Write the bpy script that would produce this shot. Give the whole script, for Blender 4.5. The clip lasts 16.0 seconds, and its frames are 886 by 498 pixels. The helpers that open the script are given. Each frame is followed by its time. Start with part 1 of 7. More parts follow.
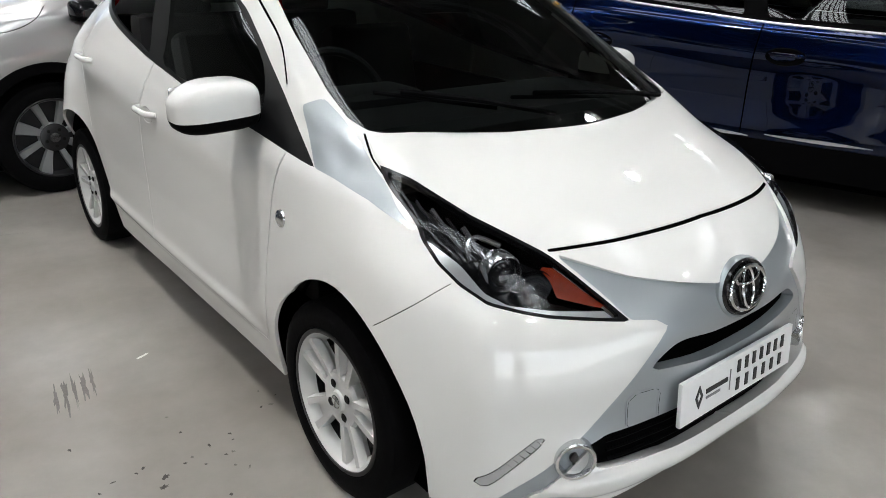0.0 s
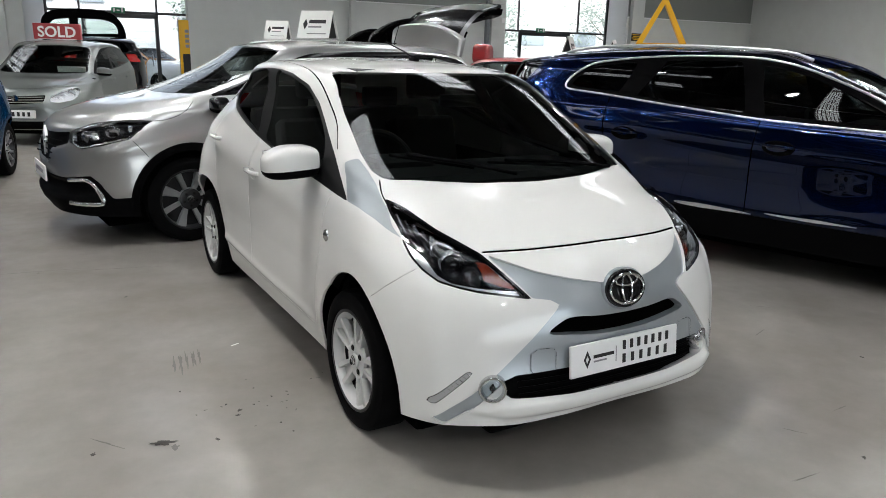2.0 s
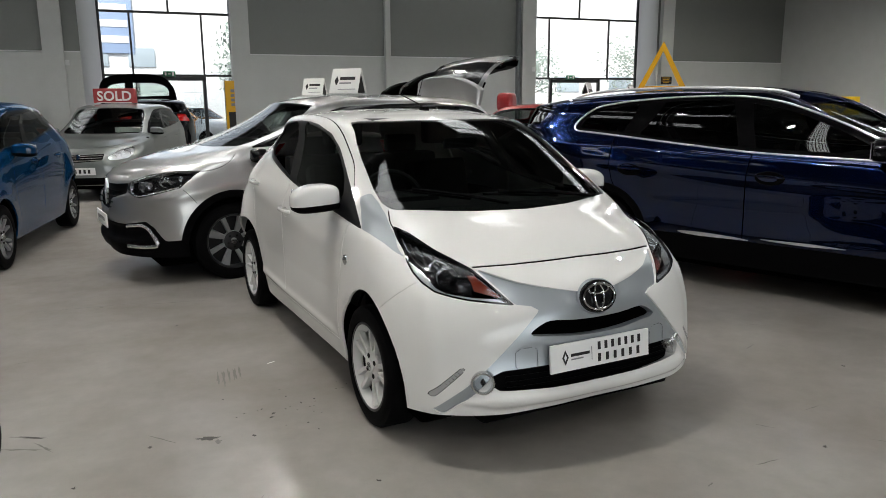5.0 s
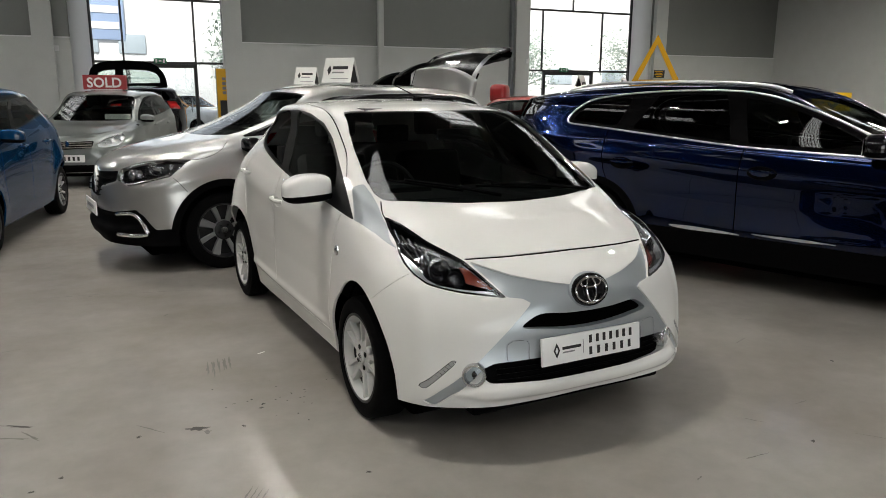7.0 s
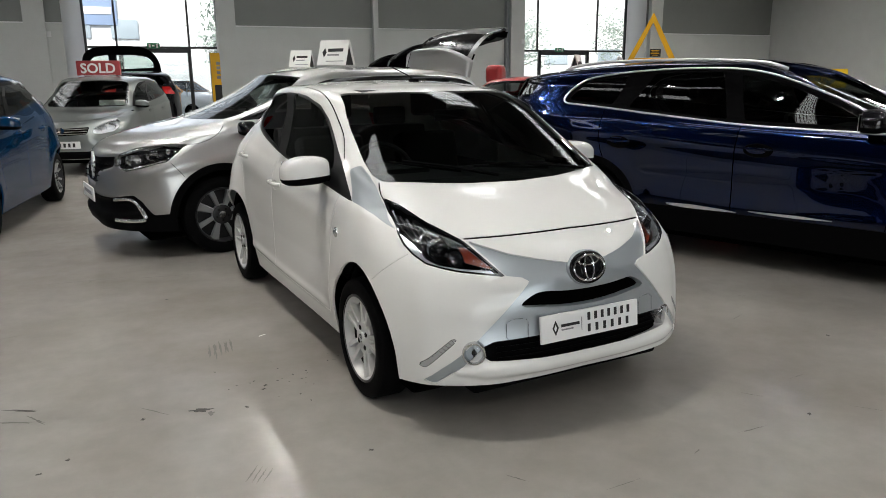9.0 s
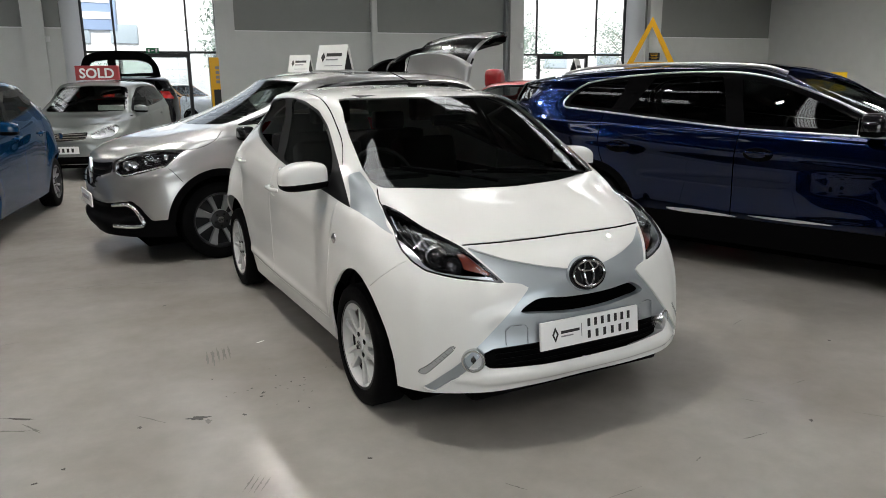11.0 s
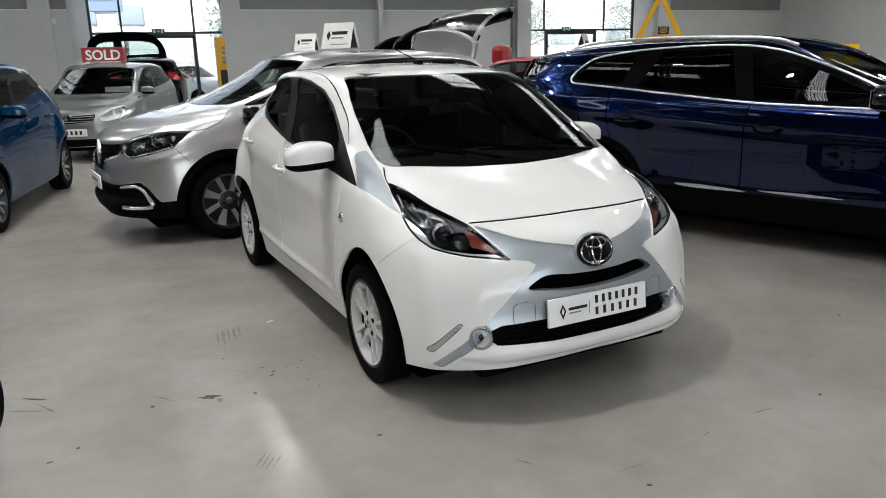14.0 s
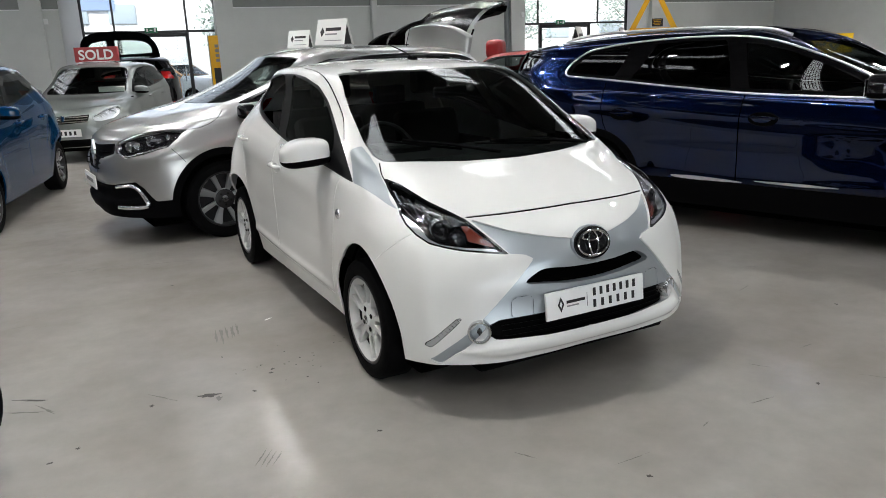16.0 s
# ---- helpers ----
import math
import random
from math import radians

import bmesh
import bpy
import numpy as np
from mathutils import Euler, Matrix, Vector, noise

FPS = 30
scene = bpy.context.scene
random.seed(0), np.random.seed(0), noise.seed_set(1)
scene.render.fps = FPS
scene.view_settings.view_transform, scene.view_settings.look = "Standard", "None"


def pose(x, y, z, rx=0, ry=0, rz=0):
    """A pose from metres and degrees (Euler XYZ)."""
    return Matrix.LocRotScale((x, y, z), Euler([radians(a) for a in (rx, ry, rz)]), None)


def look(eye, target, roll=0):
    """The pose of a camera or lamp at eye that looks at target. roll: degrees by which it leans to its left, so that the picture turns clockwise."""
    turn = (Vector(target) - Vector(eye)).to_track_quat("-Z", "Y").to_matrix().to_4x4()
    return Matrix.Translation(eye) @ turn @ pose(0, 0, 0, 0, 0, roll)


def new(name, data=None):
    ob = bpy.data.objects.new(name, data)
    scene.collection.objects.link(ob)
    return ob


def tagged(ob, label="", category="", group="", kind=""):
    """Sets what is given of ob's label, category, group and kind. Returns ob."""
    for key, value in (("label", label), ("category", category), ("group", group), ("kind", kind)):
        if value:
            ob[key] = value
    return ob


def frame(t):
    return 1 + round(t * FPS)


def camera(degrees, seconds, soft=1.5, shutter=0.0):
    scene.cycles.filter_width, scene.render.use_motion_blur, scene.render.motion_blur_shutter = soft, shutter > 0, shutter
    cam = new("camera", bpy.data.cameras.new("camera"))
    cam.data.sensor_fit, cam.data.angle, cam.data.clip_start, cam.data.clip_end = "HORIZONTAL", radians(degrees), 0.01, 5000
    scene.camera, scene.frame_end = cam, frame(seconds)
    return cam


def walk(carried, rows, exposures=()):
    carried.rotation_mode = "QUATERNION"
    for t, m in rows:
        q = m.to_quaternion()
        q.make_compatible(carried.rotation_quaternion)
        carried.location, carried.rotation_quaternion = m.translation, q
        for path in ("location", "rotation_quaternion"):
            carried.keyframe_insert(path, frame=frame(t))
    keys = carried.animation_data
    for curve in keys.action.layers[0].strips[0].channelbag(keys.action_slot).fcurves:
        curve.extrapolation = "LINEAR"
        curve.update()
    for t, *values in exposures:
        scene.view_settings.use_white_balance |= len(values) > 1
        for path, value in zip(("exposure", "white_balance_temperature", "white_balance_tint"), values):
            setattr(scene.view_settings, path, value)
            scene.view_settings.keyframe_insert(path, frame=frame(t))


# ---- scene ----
cam = camera(62.5, 16.0, soft=0.65)
PATH = [
    (0, (-1.646, -1.515, 1.449), (-0.464, -0.091, 0.69), 1.9),
    (0.5, (-1.688, -1.798, 1.494), (-0.591, -0.295, 0.763), -1.3),
    (1, (-1.793, -2.088, 1.503), (-0.701, -0.534, 0.875), 1.41),
    (1.5, (-1.842, -2.328, 1.505), (-0.758, -0.736, 0.966), 1.44),
    (2, (-1.875, -2.562, 1.506), (-0.889, -0.902, 0.984), 1.7),
    (2.5, (-1.986, -2.769, 1.518), (-0.918, -1.159, 1.003), 0.19),
    (3, (-2.142, -2.9, 1.514), (-1.035, -1.312, 1.011), 2.62),
    (3.5, (-2.145, -2.982, 1.529), (-1.067, -1.358, 1.083), 2.02),
    (4, (-2.016, -3.037, 1.521), (-1.039, -1.345, 1.094), 2.18),
    (4.2, (-1.951, -3.054, 1.515), (-1.037, -1.327, 1.092), 0.41),
    (6.3, (-1.965, -3.09, 1.503), (-1.061, -1.349, 1.123), -1.05),
    (6.5, (-1.966, -3.081, 1.51), (-1.045, -1.348, 1.12), -1.17),
    (7, (-1.953, -3.068, 1.505), (-1.037, -1.341, 1.085), 0.33),
    (7.5, (-1.957, -3.064, 1.495), (-1.075, -1.327, 1.039), -0.19),
    (8, (-1.961, -3.087, 1.501), (-1.083, -1.352, 1.031), -0.87),
    (8.5, (-1.966, -3.076, 1.497), (-1.057, -1.358, 1.025), -0.61),
    (9, (-1.968, -3.086, 1.498), (-1.051, -1.371, 1.032), -0.39),
    (11.5, (-1.95, -3.065, 1.504), (-1.031, -1.348, 1.048), -0.54),
    (12, (-1.949, -3.069, 1.502), (-1.038, -1.359, 1.005), -0.11),
    (12.5, (-1.958, -3.079, 1.499), (-1.051, -1.371, 0.99), 0.4),
    (13, (-1.953, -3.078, 1.499), (-1.052, -1.366, 0.988), -0.4),
    (13.5, (-1.951, -3.072, 1.497), (-1.048, -1.36, 0.994), -1),
    (14, (-1.947, -3.073, 1.502), (-1.057, -1.356, 0.989), -1.29),
    (14.5, (-1.95, -3.065, 1.497), (-1.059, -1.356, 0.962), -1.29),
    (15, (-1.951, -3.073, 1.495), (-1.057, -1.365, 0.962), -1.63),
    (15.5, (-1.947, -3.077, 1.494), (-1.053, -1.367, 0.967), -1.83),
    (16, (-1.947, -3.072, 1.499), (-1.052, -1.362, 0.974), -2.08),
]
walk(cam, [(t, look(eye, target, roll)) for t, eye, target, roll in PATH], [(0, 1.47, 6500, 10), (0.5, 1.44, 6500, 10), (1, 1.48, 6500, 10), (2, 1.30, 6500, 10), (3, 1.32, 6500, 10), (3.5, 1.32, 6520, 10), (4, 1.22, 6550, 10), (6.5, 1.04, 7000, 10), (8, 1.15, 6880, 10), (8.5, 1.21, 6780, 10), (9, 1.16, 6780, 10), (11.5, 1.23, 6700, 10), (13, 1.33, 6580, 10), (16, 1.34, 6520, 10)])

import collections

# ---- world and light ----
world = bpy.data.worlds.new("world")
scene.world = world
world.use_nodes = True
wn = world.node_tree.nodes
sky = wn.new("ShaderNodeTexSky")
sky.sky_type = "NISHITA"
sky.sun_disc = False
sky.sun_elevation, sky.sun_rotation = radians(50), radians(215)
sky.air_density, sky.dust_density = 0.8, 0.3
haze = wn.new("ShaderNodeHueSaturation")
haze.inputs["Saturation"].default_value = 0.35
world.node_tree.links.new(sky.outputs[0], haze.inputs["Color"])
world.node_tree.links.new(haze.outputs[0], wn["Background"].inputs[0])
wn["Background"].inputs[1].default_value = 0.15

sun = new("sun", bpy.data.lights.new("sun", "SUN"))
sun.data.energy, sun.data.angle, sun.data.color = 5.0, radians(8), (1.0, 0.97, 0.93)
sun.matrix_world = look((0, 0, 30), (14, 20, 0))

SKYLIGHT = 2.3      # brightness of the translucent roof sheets
LAMP = 250.0        # brightness of the high bay lamps
DAYLIGHT = 140.0    # daylight through the glazed front behind the camera

# ---- materials ----
MATS = {}


def mat(name, color=(0.5, 0.5, 0.5), rough=0.5, metal=0.0, coat=0.0, grain=0.0, scale=20.0, bump=0.0, emit=0.0, spec=0.5, mottle=0.0, flake=0.0, coat_rough=0.03):
    """A principled material with variation at a large and a small scale."""
    if name in MATS:
        return MATS[name]
    m = bpy.data.materials.new(name)
    m.use_nodes = True
    nt = m.node_tree
    b = nt.nodes["Principled BSDF"]
    b.inputs["Base Color"].default_value = (*color, 1)
    b.inputs["Roughness"].default_value = rough
    b.inputs["Metallic"].default_value = metal
    b.inputs["Coat Weight"].default_value = coat
    b.inputs["Coat Roughness"].default_value = coat_rough
    b.inputs["Specular IOR Level"].default_value = spec
    if emit:
        b.inputs["Emission Color"].default_value = (*color, 1)
        b.inputs["Emission Strength"].default_value = emit
    tc = nt.nodes.new("ShaderNodeTexCoord")
    if grain or mottle:
        n1 = nt.nodes.new("ShaderNodeTexNoise")
        n1.inputs["Scale"].default_value = scale
        n1.inputs["Detail"].default_value = 6
        n2 = nt.nodes.new("ShaderNodeTexNoise")
        n2.inputs["Scale"].default_value = scale * 0.08
        n2.inputs["Detail"].default_value = 3
        for n in (n1, n2):
            nt.links.new(tc.outputs["Object"], n.inputs["Vector"])
        ma = nt.nodes.new("ShaderNodeMath")
        ma.operation = "MULTIPLY_ADD"
        nt.links.new(n1.outputs["Fac"], ma.inputs[0])
        ma.inputs[1].default_value = grain
        mb = nt.nodes.new("ShaderNodeMath")
        mb.operation = "MULTIPLY_ADD"
        nt.links.new(n2.outputs["Fac"], mb.inputs[0])
        mb.inputs[1].default_value = mottle
        mb.inputs[2].default_value = 1 - grain / 2 - mottle / 2
        nt.links.new(mb.outputs[0], ma.inputs[2])
        mx = nt.nodes.new("ShaderNodeVectorMath")
        mx.operation = "SCALE"
        mx.inputs[0].default_value = color
        nt.links.new(ma.outputs[0], mx.inputs["Scale"])
        nt.links.new(mx.outputs[0], b.inputs["Base Color"])
        if bump:
            bp = nt.nodes.new("ShaderNodeBump")
            bp.inputs["Strength"].default_value = bump
            bp.inputs["Distance"].default_value = 0.004
            nt.links.new(n1.outputs["Fac"], bp.inputs["Height"])
            nt.links.new(bp.outputs[0], b.inputs["Normal"])
    if flake:
        v = nt.nodes.new("ShaderNodeTexVoronoi")
        v.inputs["Scale"].default_value = 1400
        nt.links.new(tc.outputs["Object"], v.inputs["Vector"])
        vm = nt.nodes.new("ShaderNodeVectorMath")
        vm.operation = "MULTIPLY_ADD"
        nt.links.new(v.outputs["Color"], vm.inputs[0])
        vm.inputs[1].default_value = (flake,) * 3
        vm.inputs[2].default_value = tuple(c - flake * 0.5 for c in color)
        nt.links.new(vm.outputs[0], b.inputs["Base Color"])
    MATS[name] = m
    return m


def glass(name, tint, gloss=1.0, rough=0.0):
    """Car glass: tinted see-through with a clear reflection."""
    if name in MATS:
        return MATS[name]
    m = bpy.data.materials.new(name)
    m.use_nodes = True
    nt = m.node_tree
    nt.nodes.remove(nt.nodes["Principled BSDF"])
    tr = nt.nodes.new("ShaderNodeBsdfTransparent")
    tr.inputs[0].default_value = (*tint, 1)
    gl = nt.nodes.new("ShaderNodeBsdfGlossy")
    gl.inputs["Roughness"].default_value = rough
    fr = nt.nodes.new("ShaderNodeFresnel")
    fr.inputs[0].default_value = 1.52
    mu = nt.nodes.new("ShaderNodeMath")
    mu.operation = "MULTIPLY"
    mu.inputs[1].default_value = gloss
    nt.links.new(fr.outputs[0], mu.inputs[0])
    mi = nt.nodes.new("ShaderNodeMixShader")
    nt.links.new(mu.outputs[0], mi.inputs[0])
    nt.links.new(tr.outputs[0], mi.inputs[1])
    nt.links.new(gl.outputs[0], mi.inputs[2])
    nt.links.new(mi.outputs[0], nt.nodes["Material Output"].inputs[0])
    MATS[name] = m
    return m


WHITE = mat("pearl white paint", (0.68, 0.68, 0.665), 0.55, coat=1.0, spec=0.0, flake=0.03, coat_rough=0.015)
SILVER_TRIM = mat("satin silver trim paint", (0.36, 0.395, 0.42), 0.34, metal=0.5, coat=0.7)
BLUE = mat("deep metallic blue paint", (0.0018, 0.0100, 0.055), 0.20, metal=1.0, coat=1.0, coat_rough=0.01)
SILVER = mat("silver metallic paint", (0.42, 0.42, 0.415), 0.34, metal=0.85, coat=1.0, flake=0.06, coat_rough=0.015)
GREENSILVER = mat("pale silver paint", (0.185, 0.20, 0.193), 0.35, metal=0.6, coat=1.0, coat_rough=0.02)
TEAL = mat("bright metallic blue paint", (0.001, 0.027, 0.082), 0.5, coat=0.8, spec=0.0, flake=0.003, coat_rough=0.015)
RED = mat("bright red paint", (0.30, 0.008, 0.010), 0.3, coat=1.0)
BLACKPAINT = mat("gloss black paint", (0.005, 0.005, 0.006), 0.3, coat=1.0, spec=0.0)
CARWHITE = mat("plain white paint", (0.72, 0.73, 0.73), 0.3, coat=1.0)
ORANGE = mat("orange paint", (0.65, 0.22, 0.01), 0.3, coat=1.0)
BLACK = mat("black plastic", (0.0022, 0.0022, 0.0025), 0.6, spec=0.02, grain=0.4, scale=300)
# real joints; on liners, underbodies and cabin sheets this near-black paints in the shade
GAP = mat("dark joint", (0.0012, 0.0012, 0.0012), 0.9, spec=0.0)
SATINBLACK = mat("satin black trim", (0.004, 0.004, 0.0045), 0.35, spec=0.25)
GLOSSBLACK = mat("gloss black trim", (0.008, 0.008, 0.009), 0.12)
CHROME = mat("chrome", (0.75, 0.76, 0.77), 0.08, metal=1.0)
SATIN = mat("satin chrome", (0.62, 0.63, 0.64), 0.25, metal=1.0)
RUBBER = mat("tyre rubber", (0.0035, 0.0035, 0.0038), 0.6, spec=0.02, grain=0.5, scale=60, mottle=0.3, bump=0.2)
RIMWHITE = mat("white alloy paint", (0.54, 0.545, 0.54), 0.3, coat=0.7)
RIMSILVER = mat("machined alloy", (0.42, 0.43, 0.44), 0.34, metal=0.7)
RIMDARK = mat("dark alloy", (0.02, 0.02, 0.022), 0.35, metal=0.4)
BRAKE = mat("brake disc steel", (0.012, 0.0115, 0.011), 0.7, spec=0.1, grain=0.4, scale=60)
DASH = mat("dark dashboard plastic", (0.009, 0.009, 0.010), 0.6, spec=0.15, grain=0.5, scale=200, bump=0.2)
SEAT = mat("dark seat fabric", (0.016, 0.0165, 0.018), 0.9, grain=0.6, scale=400, bump=0.3)
SEATGREY = mat("grey seat fabric", (0.09, 0.09, 0.095), 0.9, grain=0.5, scale=400, bump=0.3)
GLASS = glass("clear car glass", (0.62, 0.68, 0.66))
TINT = glass("tinted car glass", (0.20, 0.22, 0.22))
SIDEGLASS = glass("green side glass", (0.46, 0.51, 0.49))
PRIVACY = glass("privacy car glass", (0.05, 0.055, 0.06))
LENS = glass("clear lamp lens", (0.90, 0.91, 0.92), 0.55)
WATER = glass("clear water", (0.93, 0.94, 0.95), 1.6)
REFLECTOR = mat("lamp reflector", (0.7, 0.71, 0.73), 0.18, metal=1.0)
BRIGHT = mat("bright polished trim", (0.86, 0.87, 0.88), 0.34, metal=0.85)
BOWL = mat("dark chrome bowl", (0.10, 0.10, 0.105), 0.25, metal=1.0)
CLEARLAMP = mat("clear lamp plastic", (0.56, 0.57, 0.58), 0.25, metal=0.5)
GUIDE = mat("bright light guide plastic", (0.62, 0.64, 0.66), 0.22, metal=0.55, coat=0.6)
AMBER = mat("amber lamp plastic", (0.19, 0.018, 0.002), 0.25, coat=0.4, grain=0.5, scale=120)
REDLENS = mat("red lamp plastic", (0.35, 0.008, 0.008), 0.15, coat=0.8)
PLATEWHITE = mat("white plate plastic", (0.78, 0.78, 0.78), 0.35)
INK = mat("black print", (0.01, 0.01, 0.011), 0.4)
GREYINK = mat("grey print", (0.25, 0.25, 0.26), 0.5)
PAPER = mat("white paper", (0.78, 0.78, 0.76), 0.7)
YELLOW = mat("yellow sign plastic", (0.85, 0.55, 0.004), 0.4)
AMBERSIGN = mat("orange yellow sign", (0.80, 0.42, 0.004), 0.45)
SOLDRED = mat("dull red sign card", (0.30, 0.030, 0.035), 0.5)
SIGNWHITE = mat("sign white", (0.75, 0.75, 0.75), 0.5)
WALLUP = mat("grey wall cladding", (0.22, 0.23, 0.22), 0.6, grain=0.06, scale=8, mottle=0.12)
WALLLOW = mat("pale grey painted blockwork", (0.56, 0.575, 0.56), 0.6, grain=0.08, scale=30, mottle=0.12, bump=0.1)
WALLDARK = mat("dark grey painted wall", (0.13, 0.135, 0.14), 0.6, grain=0.08, scale=10, mottle=0.15)
REVEAL = mat("white reveal paint", (0.74, 0.75, 0.75), 0.6, grain=0.05, scale=10)
STEEL = mat("grey painted steel", (0.16, 0.17, 0.18), 0.5, grain=0.1, scale=20)
WINFRAME = mat("dark grey window frame", (0.02, 0.022, 0.025), 0.4)
ROOFSHEET = mat("grey roof sheet", (0.055, 0.058, 0.058), 0.6, grain=0.1, scale=5, mottle=0.15)
GREEN = mat("green exit sign", (0.01, 0.16, 0.07), 0.4)

# ---- small mesh tools ----


def part(name, bm, material, parent=None, label="", smooth=True, angle=40):
    me = bpy.data.meshes.new(name)
    bm.to_mesh(me)
    bm.free()
    return mesh_part(name, me, material, parent, label, smooth, angle)


def mesh_part(name, me, material, parent=None, label="", smooth=True, angle=40):
    me.materials.append(material)
    if smooth:
        me.shade_smooth()
        me.set_sharp_from_angle(angle=radians(angle))
    ob = new(name, me)
    ob.parent = parent
    if label:
        tagged(ob, label)
    return ob


def thing(name, label, category, m=None, group="", kind=""):
    ob = new(name)
    if m is not None:
        ob.matrix_world = m
    return tagged(ob, label, category, group, kind)


def box(cx, cy, cz, sx, sy, sz, bevel=0.0, seg=2, m=None):
    bm = bmesh.new()
    bmesh.ops.create_cube(bm, size=1)
    bmesh.ops.scale(bm, vec=(sx, sy, sz), verts=bm.verts)
    if bevel:
        bmesh.ops.bevel(bm, geom=bm.edges[:], offset=bevel, segments=seg, affect="EDGES", profile=0.7)
    bmesh.ops.translate(bm, vec=(cx, cy, cz), verts=bm.verts)
    if m is not None:
        bmesh.ops.transform(bm, matrix=m, verts=bm.verts)
    return bm


def join(*bms):
    out = bmesh.new()
    for b in bms:
        me = bpy.data.meshes.new("tmp")
        b.to_mesh(me)
        b.free()
        out.from_mesh(me)
        bpy.data.meshes.remove(me)
    return out


def lathe(profile, n=48, m=None, close=False):
    """A turned body round the x axis; profile: (x, radius) pairs."""
    bm = bmesh.new()
    rings = []
    for x, r in profile:
        rings.append([bm.verts.new((x, r * math.cos(2 * math.pi * i / n), r * math.sin(2 * math.pi * i / n))) for i in range(n)])
    pairs = list(zip(rings, rings[1:])) + ([(rings[-1], rings[0])] if close else [])
    for a, b in pairs:
        for i in range(n):
            bm.faces.new((a[i], a[(i + 1) % n], b[(i + 1) % n], b[i]))
    bmesh.ops.remove_doubles(bm, verts=bm.verts, dist=1e-5)
    bmesh.ops.recalc_face_normals(bm, faces=bm.faces)
    if m is not None:
        bmesh.ops.transform(bm, matrix=m, verts=bm.verts)
    return bm


def tube(pts, r, n=8, closed=False, r_end=None):
    """A round bar along the points."""
    bm = bmesh.new()
    pts = [Vector(p) for p in pts]
    k = len(pts)
    rings = []
    up = Vector((0.13, 0.21, 1)).normalized()
    for i, p in enumerate(pts):
        a = pts[(i - 1) % k] if closed else pts[max(i - 1, 0)]
        b = pts[(i + 1) % k] if closed else pts[min(i + 1, k - 1)]
        d = (b - a).normalized()
        s = d.cross(up)
        if s.length < 1e-3:
            s = d.cross(Vector((1, 0, 0)))
        s.normalize()
        t = s.cross(d)
        rr = r if r_end is None else r + (r_end - r) * i / (k - 1)
        rings.append([bm.verts.new(p + rr * (math.cos(2 * math.pi * j / n) * s + math.sin(2 * math.pi * j / n) * t)) for j in range(n)])
    for i in range(k if closed else k - 1):
        a, b = rings[i], rings[(i + 1) % k]
        for j in range(n):
            bm.faces.new((a[j], a[(j + 1) % n], b[(j + 1) % n], b[j]))
    if not closed:
        bm.faces.new(rings[0][::-1])
        bm.faces.new(rings[-1])
    bmesh.ops.recalc_face_normals(bm, faces=bm.faces)
    return bm


def prism(poly, depth, bevel=0.0, m=None):
    """A flat piece: the outline poly in x, z, from y = 0 to y = depth."""
    bm = bmesh.new()
    a = [bm.verts.new((x, 0, z)) for x, z in poly]
    f = bm.faces.new(a)
    r = bmesh.ops.extrude_face_region(bm, geom=[f])
    bmesh.ops.translate(bm, vec=(0, depth, 0), verts=[v for v in r["geom"] if isinstance(v, bmesh.types.BMVert)])
    bmesh.ops.recalc_face_normals(bm, faces=bm.faces)
    if bevel:
        bmesh.ops.bevel(bm, geom=bm.edges[:], offset=bevel, segments=2, affect="EDGES")
    if m is not None:
        bmesh.ops.transform(bm, matrix=m, verts=bm.verts)
    return bm


def letters(name, body, size, material, parent, m, align="LEFT", label="", extrude=0.0008, bold=0.0, spacing=1.0):
    """Raised writing in the built-in font as a mesh; it reads in the x, z plane, seen from -y."""
    cu = bpy.data.curves.new(name, "FONT")
    cu.body, cu.size, cu.extrude, cu.align_x, cu.offset, cu.space_character = body, size, extrude, align, bold, spacing
    cu.resolution_u = 3
    ob = bpy.data.objects.new("tmp", cu)
    scene.collection.objects.link(ob)
    dg = bpy.context.evaluated_depsgraph_get()
    me = bpy.data.meshes.new_from_object(ob.evaluated_get(dg))
    bpy.data.objects.remove(ob)
    bpy.data.curves.remove(cu)
    me.transform(m @ pose(0, 0, 0, 90, 0, 0))
    me.materials.clear()
    return mesh_part(name, me, material, parent, label, smooth=False)

# ---- the hall ----
WALL = pose(0.869, 19.09, 0, 0, 0, -5.4)      # the end wall's inner face: x along it, y outwards
LEFT, RIGHT, BACK, ROOF = -20.0, 22.54, -37.0, 7.4


def slab(name, cx, cy, cz, sx, sy, sz, material, label="", category="", parent=None, bevel=0.0):
    ob = part(name, box(cx, cy, cz, sx, sy, sz, bevel), material, parent, smooth=False)
    ob.matrix_world = WALL
    if parent is None:
        tagged(ob, label, category, kind="structure")
    return ob


